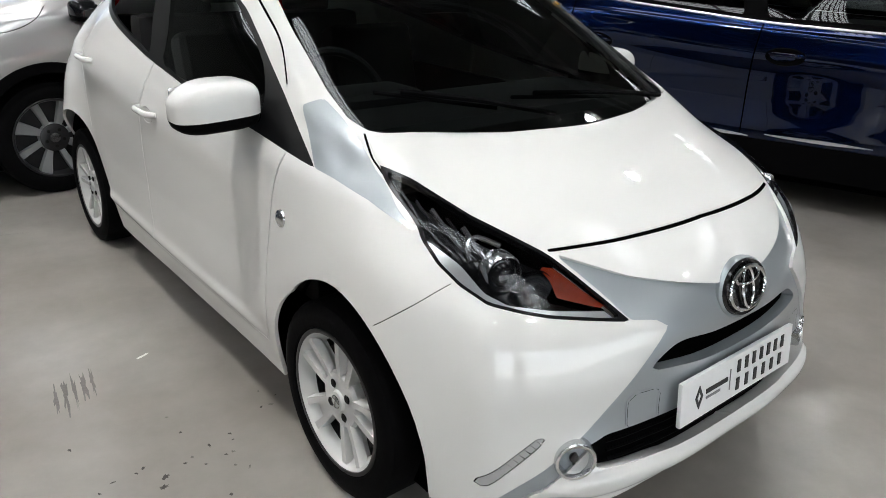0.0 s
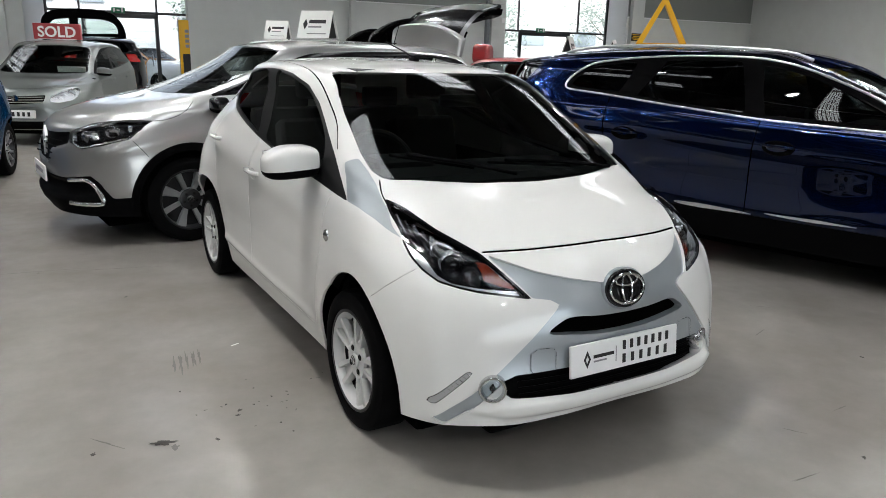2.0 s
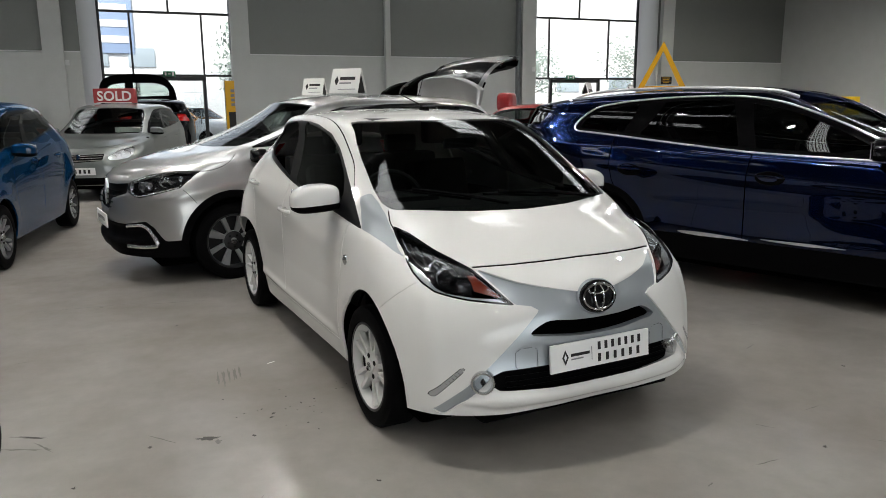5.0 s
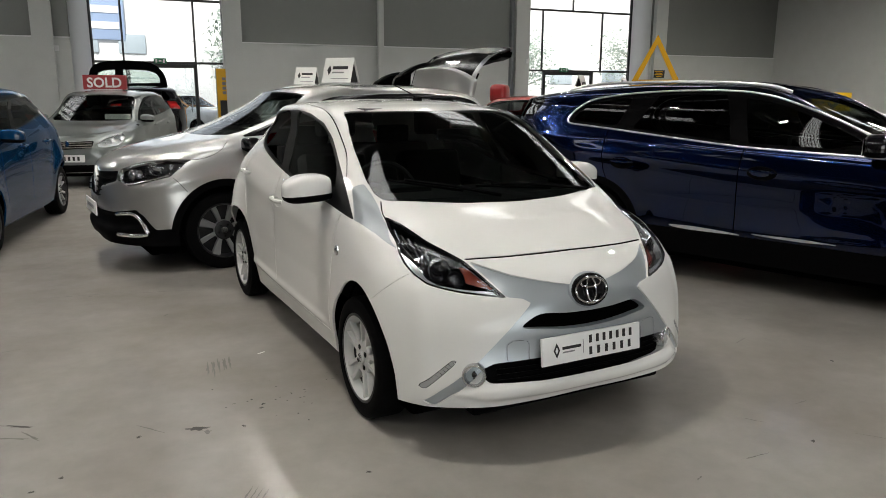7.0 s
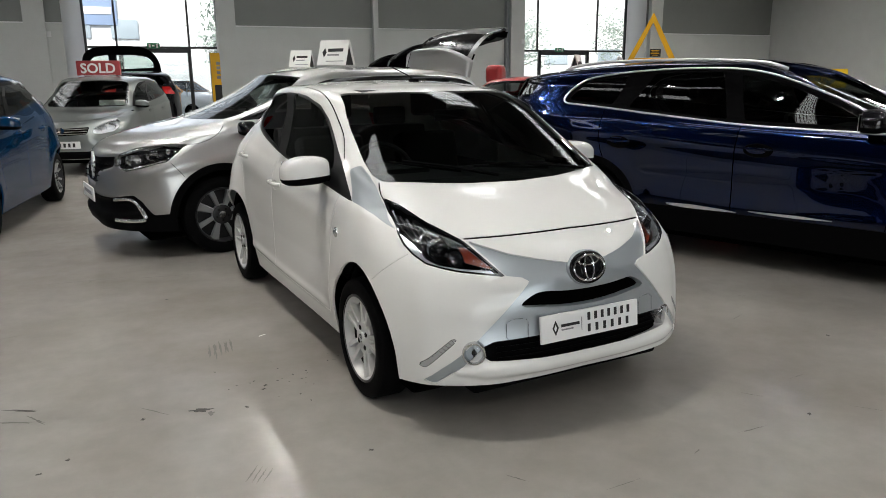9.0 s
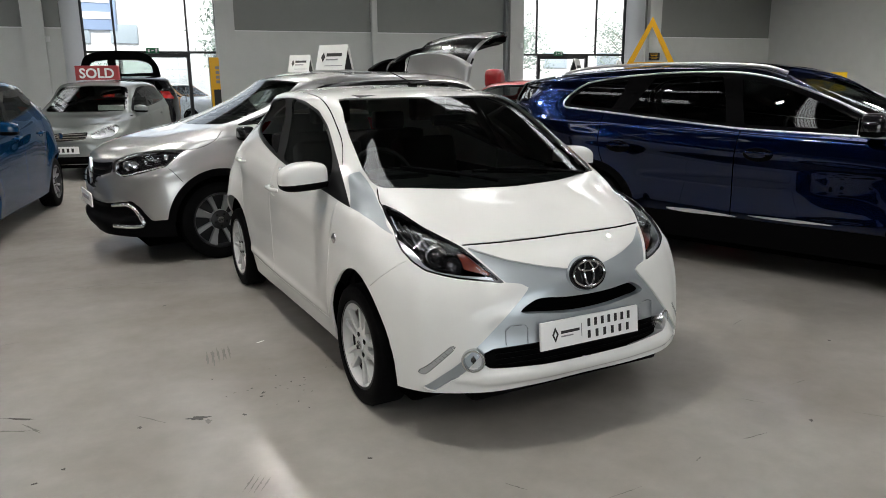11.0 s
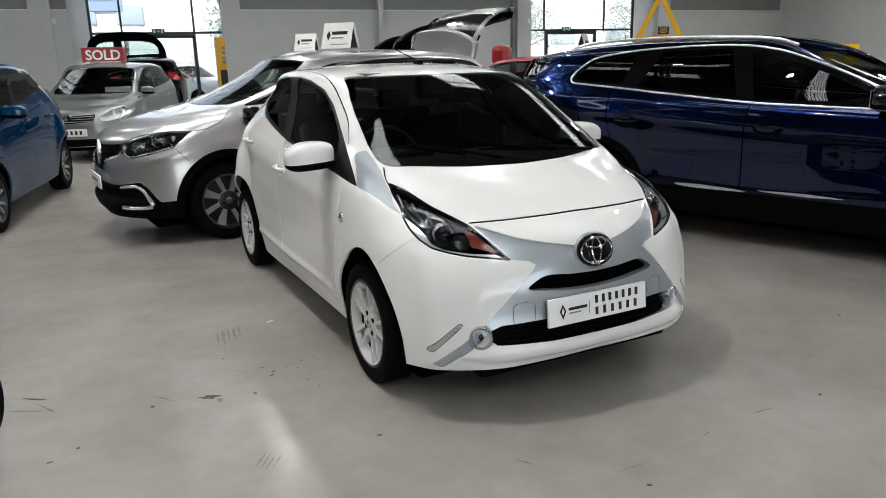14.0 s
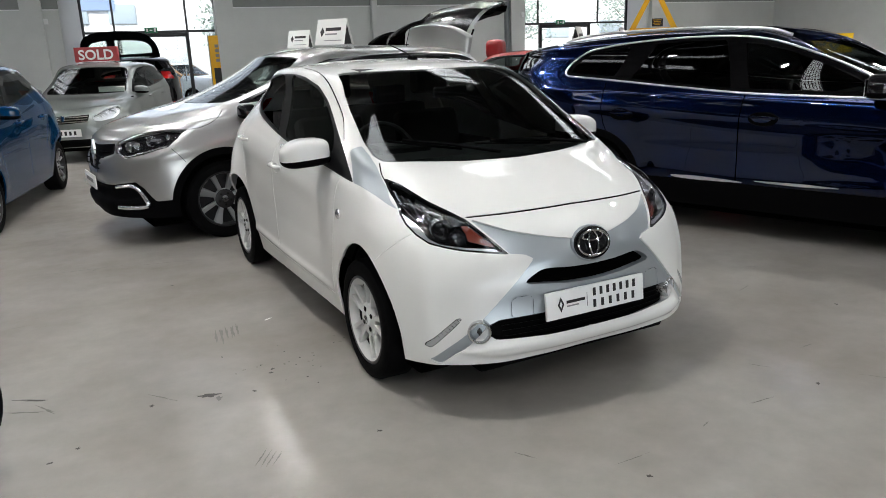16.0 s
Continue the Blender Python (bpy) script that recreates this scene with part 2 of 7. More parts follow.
def floor_material():
    m = mat("painted concrete floor", (0.37, 0.355, 0.33), 0.24)
    nt = m.node_tree
    b = nt.nodes["Principled BSDF"]
    tc = nt.nodes.new("ShaderNodeTexCoord")

    def noise_tex(scale, detail=6, rough=0.6):
        n = nt.nodes.new("ShaderNodeTexNoise")
        n.inputs["Scale"].default_value, n.inputs["Detail"].default_value, n.inputs["Roughness"].default_value = scale, detail, rough
        nt.links.new(tc.outputs["Object"], n.inputs["Vector"])
        return n
    big, mid, fine = noise_tex(1.1, 4, 0.55), noise_tex(7.0, 5, 0.65), noise_tex(240, 3)
    wave = noise_tex(16, 2, 0.5)
    mix = nt.nodes.new("ShaderNodeMix")
    mix.data_type = "RGBA"
    mix.inputs["A"].default_value = (0.248, 0.229, 0.203, 1)
    mix.inputs["B"].default_value = (0.309, 0.294, 0.272, 1)
    spread = nt.nodes.new("ShaderNodeMapRange")
    spread.inputs["From Min"].default_value, spread.inputs["From Max"].default_value = 0.34, 0.66
    nt.links.new(big.outputs["Fac"], spread.inputs["Value"])
    nt.links.new(spread.outputs[0], mix.inputs["Factor"])
    mul = nt.nodes.new("ShaderNodeMix")
    mul.data_type, mul.blend_type = "RGBA", "MULTIPLY"
    mul.inputs["Factor"].default_value = 0.26
    nt.links.new(mix.outputs["Result"], mul.inputs["A"])
    nt.links.new(mid.outputs["Fac"], mul.inputs["B"])
    nt.links.new(mul.outputs["Result"], b.inputs["Base Color"])
    ramp = nt.nodes.new("ShaderNodeMapRange")
    ramp.inputs["To Min"].default_value, ramp.inputs["To Max"].default_value = 0.17, 0.29
    b.inputs["Specular IOR Level"].default_value = 0.15
    nt.links.new(big.outputs["Fac"], ramp.inputs["Value"])
    nt.links.new(ramp.outputs[0], b.inputs["Roughness"])
    bp = nt.nodes.new("ShaderNodeBump")
    bp.inputs["Strength"].default_value, bp.inputs["Distance"].default_value = 0.10, 0.0015
    nt.links.new(wave.outputs["Fac"], bp.inputs["Height"])
    bq = nt.nodes.new("ShaderNodeBump")
    nt.links.new(bp.outputs[0], bq.inputs["Normal"])
    bq.inputs["Strength"].default_value, bq.inputs["Distance"].default_value = 0.04, 0.0005
    nt.links.new(fine.outputs["Fac"], bq.inputs["Height"])
    nt.links.new(bq.outputs[0], b.inputs["Normal"])
    return m


floor = slab("floor", (LEFT + RIGHT) / 2, BACK / 2, -0.05, RIGHT - LEFT, -BACK, 0.1, floor_material(), "grey painted concrete showroom floor with scuffs", "floor")
GRASSY = mat("asphalt yard", (0.06, 0.06, 0.062), 0.9, grain=0.3, scale=30)
ground = part("ground", box(5, 90, -0.12, 400, 200, 0.1), GRASSY, smooth=False)
ground.matrix_world = WALL @ Matrix.Translation((0, -9.4, 0))
tagged(ground, "grey asphalt yard outside the hall", "ground", kind="structure")

LEDGE = 2.87
T = 0.30
wall_north = slab("wall_north", 6.39, T / 2, LEDGE / 2, 0.4, T, LEDGE, WALLLOW, "pale grey end wall of blockwork and cladding with tall windows", "wall")
spans = [(LEFT, -2.185), (1.725, 11.56), (16.56, RIGHT)]
for a, b in spans:
    slab("wall_base", (a + b) / 2, T / 2, LEDGE / 2, b - a, T, LEDGE, WALLLOW, parent=wall_north)
    slab("wall_cladding", (a + b) / 2, T / 2 + 0.06, (LEDGE + ROOF) / 2, b - a, T, ROOF - LEDGE, WALLUP, parent=wall_north)
for c in wall_north.children:
    c.matrix_world = WALL
for a in (-2.82, 1.98, 11.29, 16.9):
    slab("pier", a, -0.09, ROOF / 2, 0.5, 0.18, ROOF, WALLLOW, "pale grey pier beside a window", "pier")
slab("steel_column", 6.39, -0.09, ROOF / 2, 0.16, 0.18, ROOF, WALLLOW, "grey painted steel column on the end wall", "column")
slab("steel_column", 10.92, -0.08, ROOF / 2, 0.1, 0.16, ROOF, STEEL, "dark grey steel column on the end wall", "column")
for a, b in spans:
    slab("trim", (a + b) / 2, -0.012, LEDGE, b - a, 0.03, 0.03, REVEAL, "narrow ledge on top of the blockwork", "ledge")

wall_east = slab("wall_east", RIGHT + 0.15, BACK / 2, ROOF / 2, 0.3, -BACK + 0.6, ROOF, WALLLOW, "plain pale grey side wall", "wall")
# unseen wall, kept dark so the blue car's paint reflects less light
wall_west = slab("wall_west", LEFT - 0.15, BACK / 2, ROOF / 2, 0.3, -BACK + 0.6, ROOF, WALLDARK, "plain unseen side wall, darkened to dim reflections", "wall")
G0, G1, GH = -5.0, 9.0, 4.2     # the glazed front in the wall behind
wall_south = slab("wall_south", (LEFT + G0) / 2, BACK - 0.15, ROOF / 2, G0 - LEFT, 0.3, ROOF, WALLDARK, "plain dark grey wall behind", "wall")
slab("wall_south_side", (G1 + RIGHT) / 2, BACK - 0.15, ROOF / 2, RIGHT - G1, 0.3, ROOF, WALLDARK, parent=wall_south)
slab("wall_south_top", (G0 + G1) / 2, BACK - 0.15, (GH + ROOF) / 2, G1 - G0, 0.3, ROOF - GH, WALLDARK, parent=wall_south)

# reveals beside the windows
DEEP = 0.55


def reveal(name, u0, u1):
    b = bmesh.new()
    vs = [b.verts.new(p) for p in ((u0, 0.0, 0), (u1, DEEP, 0), (u1, DEEP, ROOF), (u0, 0.0, ROOF))]
    b.faces.new(vs)
    r = bmesh.ops.solidify(b, geom=b.faces[:], thickness=0.06)
    bmesh.ops.recalc_face_normals(b, faces=b.faces)
    ob = part(name, b, REVEAL, smooth=False)
    ob.matrix_world = WALL
    return tagged(ob, "white painted window reveal", "reveal", kind="structure")


reveal("trim", -2.185, -1.73)
reveal("trim", 1.725, 2.0)
reveal("trim", 11.56, 11.45)
reveal("trim", 16.56, 16.08)
SHEETGLASS = glass("window glass", (0.93, 0.95, 0.95))


def window(name, u0, u1, mulls, transoms, door, label):
    w = thing(name, label, "window", WALL, kind="structure")
    y = DEEP
    for u in (u0, u1):
        part("window_frame", box(u, y, ROOF / 2, 0.07, 0.08, ROOF, 0.006), WINFRAME, w)
    for z in transoms:
        part("window_frame", box((u0 + u1) / 2, y, z, u1 - u0, 0.06, 0.065, 0.005), WINFRAME, w)
    for u, z0, z1 in mulls:
        part("window_frame", box(u, y, (z0 + z1) / 2, 0.055, 0.055, z1 - z0, 0.005), WINFRAME, w)
    a, b = door
    z0 = transoms[0]
    for u in (a, b):
        part("door_frame", box(u, y - 0.01, z0 / 2, 0.10, 0.09, z0, 0.006), WINFRAME, w)
    part("door_frame", box((a + b) / 2, y - 0.01, z0 - 0.09, b - a, 0.09, 0.11, 0.006), WINFRAME, w)
    part("door_handle", tube([(b - 0.16, y - 0.10, 0.9), (b - 0.16, y - 0.10, 1.3)], 0.014), SATIN, w)
    zs = [0.0] + list(transoms) + [ROOF]
    for k, (za, zb) in enumerate(zip(zs, zs[1:])):
        us = [u0] + [u for u, m0, m1 in mulls if m0 < (za + zb) / 2 < m1] + [u1]
        for ua, ub in zip(us, us[1:]):
            p = part("pane", box((ua + ub) / 2, y, (za + zb) / 2, ub - ua - 0.05, 0.012, zb - za - 0.05), SHEETGLASS, w, smooth=False)
            p.visible_shadow = False
    return w


window("window_1", -1.70, 1.84, [(-0.92, 2.282, 4.007), (0.99, 0, 4.007), (0.115, 4.007, 5.755), (-0.86, 0, 2.282)], [2.282, 4.007, 5.755], (-0.83, 0.97), "tall dark framed window over a glazed door")
EXIT = [(0.02, 2.322), (13.25, 2.293)]
window("window_2", 11.5, 16.07, [(12.44, 2.259, 4.283), (14.86, 2.259, 4.283), (13.63, 4.283, 5.985), (12.53, 0, 2.259), (14.49, 0, 2.259)], [2.259, 4.283, 5.985], (12.53, 14.49), "tall dark framed window over a glazed door")

front = thing("window_3", "wide glazed front with dark posts", "window", WALL, kind="structure")
for k in range(8):
    part("window_frame", box(G0 + (G1 - G0) * k / 7, BACK - 0.15, GH / 2, 0.08, 0.1, GH, 0.006), WINFRAME, front)
for z in (0.05, 2.3, GH - 0.04):
    part("window_frame", box((G0 + G1) / 2, BACK - 0.15, z, G1 - G0, 0.08, 0.08, 0.006), WINFRAME, front)
day = new("window_daylight", bpy.data.lights.new("window_daylight", "AREA"))
day.data.shape, day.data.size, day.data.size_y = "RECTANGLE", G1 - G0 - 0.2, GH - 0.2
day.data.energy, day.data.color = DAYLIGHT, (0.78, 0.90, 1.0)
day.matrix_world = WALL @ Matrix.Translation(((G0 + G1) / 2, BACK - 0.35, GH / 2)) @ pose(0, 0, 0, 90, 0, 0)

# roof with translucent strips
SHEET = mat("translucent roof sheet", (0.92, 0.96, 1.0), 0.6, emit=SKYLIGHT)
ceiling_bm = []
strips = {-9.6: (-4.6, -15.5, -25.0), -4.5: (-4.6, -14.3, -25.0), 0.15: (-4.6, -10.0, -18.55, -25.0), 5.0: (-2.6, -11.5, -21.5), 10.1: (-2.6, -11.0, -21.5), 15.9: (-4.6, -14.3, -25.0)}
ceiling_bm.append(box((LEFT + RIGHT) / 2, BACK / 2, ROOF + 0.12, RIGHT - LEFT, -BACK + 0.6, 0.1))
for k in range(106):       # sheet corrugations
    ceiling_bm.append(box(LEFT + 0.2 + 0.4 * k, BACK / 2, ROOF + 0.055, 0.12, -BACK, 0.04))
for k in range(15):       # purlins
    ceiling_bm.append(box((LEFT + RIGHT) / 2, -1.2 - 2.4 * k, ROOF - 0.10, RIGHT - LEFT, 0.07, 0.2))
ceiling = part("ceiling", join(*ceiling_bm), ROOFSHEET, smooth=False)
ceiling.matrix_world = WALL
tagged(ceiling, "grey profiled steel roof on purlins", "ceiling", kind="structure")
for s in strips:
    for v in strips[s]:
        sk = thing("rooflight", "translucent ribbed rooflight panel in the roof", "rooflight", WALL, "rooflights", "structure")
        part("sheet", box(s, v, ROOF + 0.03, 1.15, 4.8, 0.02), SHEET, sk, smooth=False)
        for k in range(6):
            part("rib", box(s - 0.5 + 0.2 * k, v, ROOF + 0.0, 0.03, 4.8, 0.04), ROOFSHEET, sk, smooth=False)
for k in range(5):
    v = -3.0 - 6.5 * k
    tr = thing("roof_truss", "grey steel roof truss", "truss", WALL, "trusses", "structure")
    part("top_chord", box((LEFT + RIGHT) / 2, v, ROOF - 0.3, RIGHT - LEFT, 0.12, 0.12), STEEL, tr, smooth=False)
    part("bottom_chord", box((LEFT + RIGHT) / 2, v, ROOF - 1.0, RIGHT - LEFT, 0.10, 0.10), STEEL, tr, smooth=False)
    n = 20
    b = join(*[tube([(LEFT + (RIGHT - LEFT) * i / n, v, ROOF - (0.3 if i % 2 else 1.0)), (LEFT + (RIGHT - LEFT) * (i + 1) / n, v, ROOF - (1.0 if i % 2 else 0.3))], 0.03, 6) for i in range(n)])
    part("web", b, STEEL, tr)

# high bay lamps
GLOW = mat("lamp glow", (1.0, 0.985, 0.955), 0.5, emit=LAMP)


def bay_lamp(x, y):
    l = thing("bay_lamp", "round high bay lamp hanging from the roof", "lamp", pose(x, y, 6.2), "bay lamps")
    part("shade", lathe([(0.34, 0.05), (0.30, 0.10), (0.12, 0.225), (0.0, 0.285), (0.005, 0.27), (0.12, 0.20), (0.28, 0.08)], 28, pose(0, 0, 0, 0, -90, 0)), SATIN, l)
    part("bulb", lathe([(0.10, 0.0), (0.10, 0.17), (0.12, 0.18), (0.12, 0)], 24, pose(0, 0, 0, 0, -90, 0)), GLOW, l)
    part("stem", tube([(0, 0, 0.28), (0, 0, 1.26)], 0.012), STEEL, l)


# the last two lamps are unseen additions that brighten the walls on either side
for x, y in ((-2.3, 0.3), (6.6, 1.2), (12.2, 3.2), (18.6, 6.0), (-2.0, 7.0), (4.8, 9.4), (11.6, 8.4), (1.6, 10.9), (-8.6, 3.5), (-2.5, -8.6), (6.4, -7.2), (-2.6, -13.2), (4.2, -12.8), (-8.8, -5.0), (17.0, 11.5), (-7.5, 11.5)):
    bay_lamp(x, y)

# outside: a pale building, a hedge of trees, a parked orange car further on
FARGLASS = mat("pale far window glass", (0.34, 0.40, 0.45), 0.2)
out_wall = mat("pale facade sheet", (0.72, 0.73, 0.74), 0.7, grain=0.05, scale=3)
bld = thing("warehouse", "pale low warehouse across the yard", "building", WALL @ pose(-3.0, 26, 0, 0, 0, 8))
part("wall", box(0, 4, 4.5, 22, 8, 9), out_wall, bld, smooth=False)
part("roof", box(0, 4, 9.15, 22.6, 8.6, 0.3), STEEL, bld, smooth=False)
part("roller_door", box(6.2, -0.05, 2.0, 3.6, 0.12, 4.0, 0.02), mat("grey roller door", (0.5, 0.52, 0.54), 0.5), bld)
part("sign_board", box(0.9, -0.07, 6.1, 2.3, 0.12, 3.4, 0.02), mat("blue sign board", (0.24, 0.32, 0.48), 0.5), bld)
for k in range(3):
    part("sign_bar", box(0.9, -0.14, 5.2 + 0.9 * k, 1.7, 0.04, 0.4), SIGNWHITE, bld, smooth=False)
for k in range(5):
    part("window", box(-8 + 2.6 * k, -0.04, 4.2, 1.5, 0.1, 1.1, 0.02), FARGLASS, bld)
far = thing("depot", "long pale depot far across the yard", "building", WALL @ pose(32, 40, 0, 0, 0, -12))
part("wall", box(0, 5, 7, 46, 10, 14), out_wall, far, smooth=False)
part("roof", box(0, 5, 14.15, 46.6, 10.6, 0.3), STEEL, far, smooth=False)
for k in range(6):
    part("window", box(-16 + 5.2 * k, -0.03, 3.0, 2.2, 0.1, 1.4, 0.02), FARGLASS, far)
# leaf green greyed and paled, so the bright outdoor haze is in the colour
LEAF = mat("green leaves", (0.17, 0.22, 0.19), 0.7, grain=0.6, scale=3, mottle=0.4)
BARK = mat("brown bark", (0.10, 0.075, 0.05), 0.9, grain=0.4, scale=20, bump=0.4)


def tree(x, y, h, seed):
    rnd = random.Random(seed)
    t = thing("tree", "leafy green tree beyond the yard", "tree", WALL @ Matrix.Translation((x, y, -0.07)), "trees outside")
    limbs = [tube([(0, 0, 0), (0.05, 0.03, h * 0.3), (0, 0, h * 0.75)], 0.16, 8, r_end=0.04)]
    tips = []
    for k in range(9):
        a, z = rnd.uniform(0, 6.28), h * rnd.uniform(0.3, 0.6)
        e = Vector((math.cos(a) * h * 0.25, math.sin(a) * h * 0.25, z + h * rnd.uniform(0.12, 0.3)))
        limbs.append(tube([(0, 0, z), e * 0.5 + Vector((0, 0, z * 0.5)), e], 0.06, 6, r_end=0.015))
        tips.append(e)
    part("trunk", join(*limbs), BARK, t)
    b = bmesh.new()
    for k in range(1500):
        e = rnd.choice(tips)
        c = e + Vector((rnd.gauss(0, h * 0.10), rnd.gauss(0, h * 0.10), rnd.gauss(0, h * 0.10)))
        u = Vector((rnd.gauss(0, 1), rnd.gauss(0, 1), rnd.gauss(0, 1))).normalized()
        v = u.orthogonal().normalized()
        s_ = rnd.uniform(0.10, 0.2)
        b.faces.new([b.verts.new(c + p_) for p_ in (u * s_, v * s_ * 0.5, -u * s_, -v * s_ * 0.5)])
    part("crown", b, LEAF, t, smooth=False)


for k, (x, y, h) in enumerate(((6.2, 26, 6.5), (29.4, 33, 6.5), (41.2, 34, 7.5))):
    tree(x, y, h, k)

for u, z in EXIT:
    e = thing("exit_sign", "green exit sign with white pictograms over a door", "sign", WALL @ Matrix.Translation((u, DEEP - 0.14, z)))
    part("box", box(0, 0, 0, 0.34, 0.06, 0.15, 0.008), GREEN, e)
    for x, w_, h_ in ((-0.10, 0.05, 0.09), (0.0, 0.07, 0.03), (0.10, 0.05, 0.10)):
        part("pictogram", box(x, -0.032, 0, w_, 0.004, h_, 0.001), SIGNWHITE, e)
    part("bracket", box(0, 0.06, 0.02, 0.05, 0.08, 0.03), WINFRAME, e)

# ---- car body shells ----
# Half of a body as a smooth sheet over a cage of rings (from the sill up to the roof's middle line), each with
# twelve points from the middle of the nose along the flank to the middle of the tail. x outwards, y back from the front axle, z up.
BASE = []


def ring(xs, ys, zs):
    BASE.append(np.array([xs, ys, zs], float).T)


ring((0, .28, .495, .688, .774, .782, .772, .772, .772, .755, .61, 0), (-.722, -.722, -.69, -.562, -.415, 0, .40, 1.15, 1.95, 2.5, 2.735, 2.775), (.245, .245, .245, .240, .235, .22, .215, .215, .22, .27, .30, .30))
ring((0, .28, .50, .695, .782, .79, .785, .79, .79, .775, .62, 0), (-.752, -.742, -.695, -.555, -.40, 0, .40, 1.15, 1.95, 2.5, 2.75, 2.79), (.315, .315, .32, .325, .325, .32, .30, .30, .32, .36, .38, .40))
ring((0, .28, .52, .705, .793, .80, .80, .80, .805, .79, .63, 0), (-.735, -.725, -.665, -.535, -.38, 0, .40, 1.15, 1.95, 2.5, 2.77, 2.81), (.45, .45, .45, .45, .45, .45, .44, .44, .46, .48, .50, .52))
ring((0, .28, .52, .705, .793, .805, .80, .805, .81, .79, .63, 0), (-.735, -.722, -.645, -.51, -.36, 0, .40, 1.15, 1.95, 2.52, 2.77, 2.81), (.58, .58, .58, .59, .60, .62, .60, .60, .62, .64, .66, .68))
ring((0, .27, .49, .68, .775, .795, .795, .805, .81, .78, .62, 0), (-.715, -.692, -.605, -.46, -.32, 0, .40, 1.15, 1.95, 2.52, 2.75, 2.79), (.69, .69, .70, .73, .745, .755, .75, .76, .80, .84, .88, .90))
ring((0, .25, .44, .625, .715, .765, .78, .795, .80, .75, .60, 0), (-.625, -.59, -.50, -.35, -.22, .02, .40, 1.15, 1.95, 2.52, 2.70, 2.74), (.805, .81, .825, .85, .86, .875, .895, .93, .99, 1.02, 1.05, 1.06))
ring((0, .25, .44, .61, .695, .745, .76, .775, .77, .71, .56, 0), (-.37, -.35, -.29, -.16, -.05, .12, .45, 1.15, 1.90, 2.48, 2.64, 2.69), (.925, .925, .925, .925, .925, .935, .96, 1.0, 1.08, 1.12, 1.14, 1.15))
ring((0, .26, .46, .62, .68, .71, .72, .735, .72, .66, .51, 0), (-.15, -.12, -.05, .02, .12, .28, .55, 1.15, 1.85, 2.42, 2.57, 2.62), (1.0, 1.0, 1.008, 1.015, 1.02, 1.04, 1.07, 1.10, 1.17, 1.21, 1.23, 1.24))
ring((0, .25, .44, .568, .615, .642, .658, .668, .655, .60, .465, 0), (.23, .245, .29, .36, .45, .58, .80, 1.25, 1.80, 2.28, 2.44, 2.50), (1.205, 1.203, 1.20, 1.20, 1.215, 1.23, 1.245, 1.26, 1.285, 1.30, 1.31, 1.33))
ring((0, .25, .42, .513, .545, .57, .582, .592, .578, .53, .41, 0), (.62, .635, .665, .73, .83, .95, 1.10, 1.40, 1.75, 2.10, 2.22, 2.27), (1.40, 1.397, 1.390, 1.382, 1.393, 1.403, 1.41, 1.418, 1.412, 1.39, 1.387, 1.40))
ring((0, .17, .29, .35, .37, .38, .388, .388, .375, .34, .26, 0), (.85, .86, .89, .95, 1.02, 1.10, 1.20, 1.42, 1.68, 1.93, 2.03, 2.08), (1.44, 1.438, 1.434, 1.43, 1.434, 1.438, 1.442, 1.447, 1.442, 1.43, 1.425, 1.425))
ring((0,) * 12, (1.05, 1.07, 1.10, 1.14, 1.18, 1.22, 1.28, 1.43, 1.60, 1.76, 1.83, 1.86), (1.456, 1.456, 1.457, 1.457, 1.458, 1.459, 1.46, 1.46, 1.457, 1.45, 1.448, 1.446))
BASE = np.array(BASE)   # rows, columns, xyz


def warp(wide=1.0, low_y=None, high_y=None, low_z=None, high_z=None, roof_wide=1.0):
    """The base cage bent to another car: y and z landmarks for the lower body and for the glasshouse, as (old, new) pairs."""
    c = BASE.copy()
    for r in range(len(c)):
        k = min(max((r - 4) / 3.0, 0), 1)
        x, y, z = c[r].T.copy()
        yl = np.interp(y, *zip(*low_y)) if low_y else y
        yh = np.interp(y, *zip(*high_y)) if high_y else y
        zl = np.interp(z, *zip(*low_z)) if low_z else z
        zh = np.interp(z, *zip(*high_z)) if high_z else z
        w = wide * (1 + (roof_wide - 1) * min(max((r - 6) / 3.0, 0), 1))
        c[r] = np.array([x * w, yl * (1 - k) + yh * k, zl * (1 - k) + zh * k]).T
    return c


def hermite(P, knots, t):
    """Interpolating cubic through P (first axis) at knots, taken at t."""
    d = np.diff(knots)
    s = np.diff(P, axis=0) / d[:, None, None]
    T = np.empty_like(P)
    T[1:-1] = (s[:-1] * d[1:, None, None] + s[1:] * d[:-1, None, None]) / (d[1:] + d[:-1])[:, None, None]
    T[0], T[-1] = s[0], s[-1]
    i = np.clip(np.searchsorted(knots, t, side="right") - 1, 0, len(knots) - 2)
    h = d[i]
    u = (t - knots[i]) / h
    u, h = u[:, None, None], h[:, None, None]
    return (2 * u**3 - 3 * u**2 + 1) * P[i] + (u**3 - 2 * u**2 + u) * h * T[i] + (3 * u**2 - 2 * u**3) * P[i + 1] + (u**3 - u**2) * h * T[i + 1]


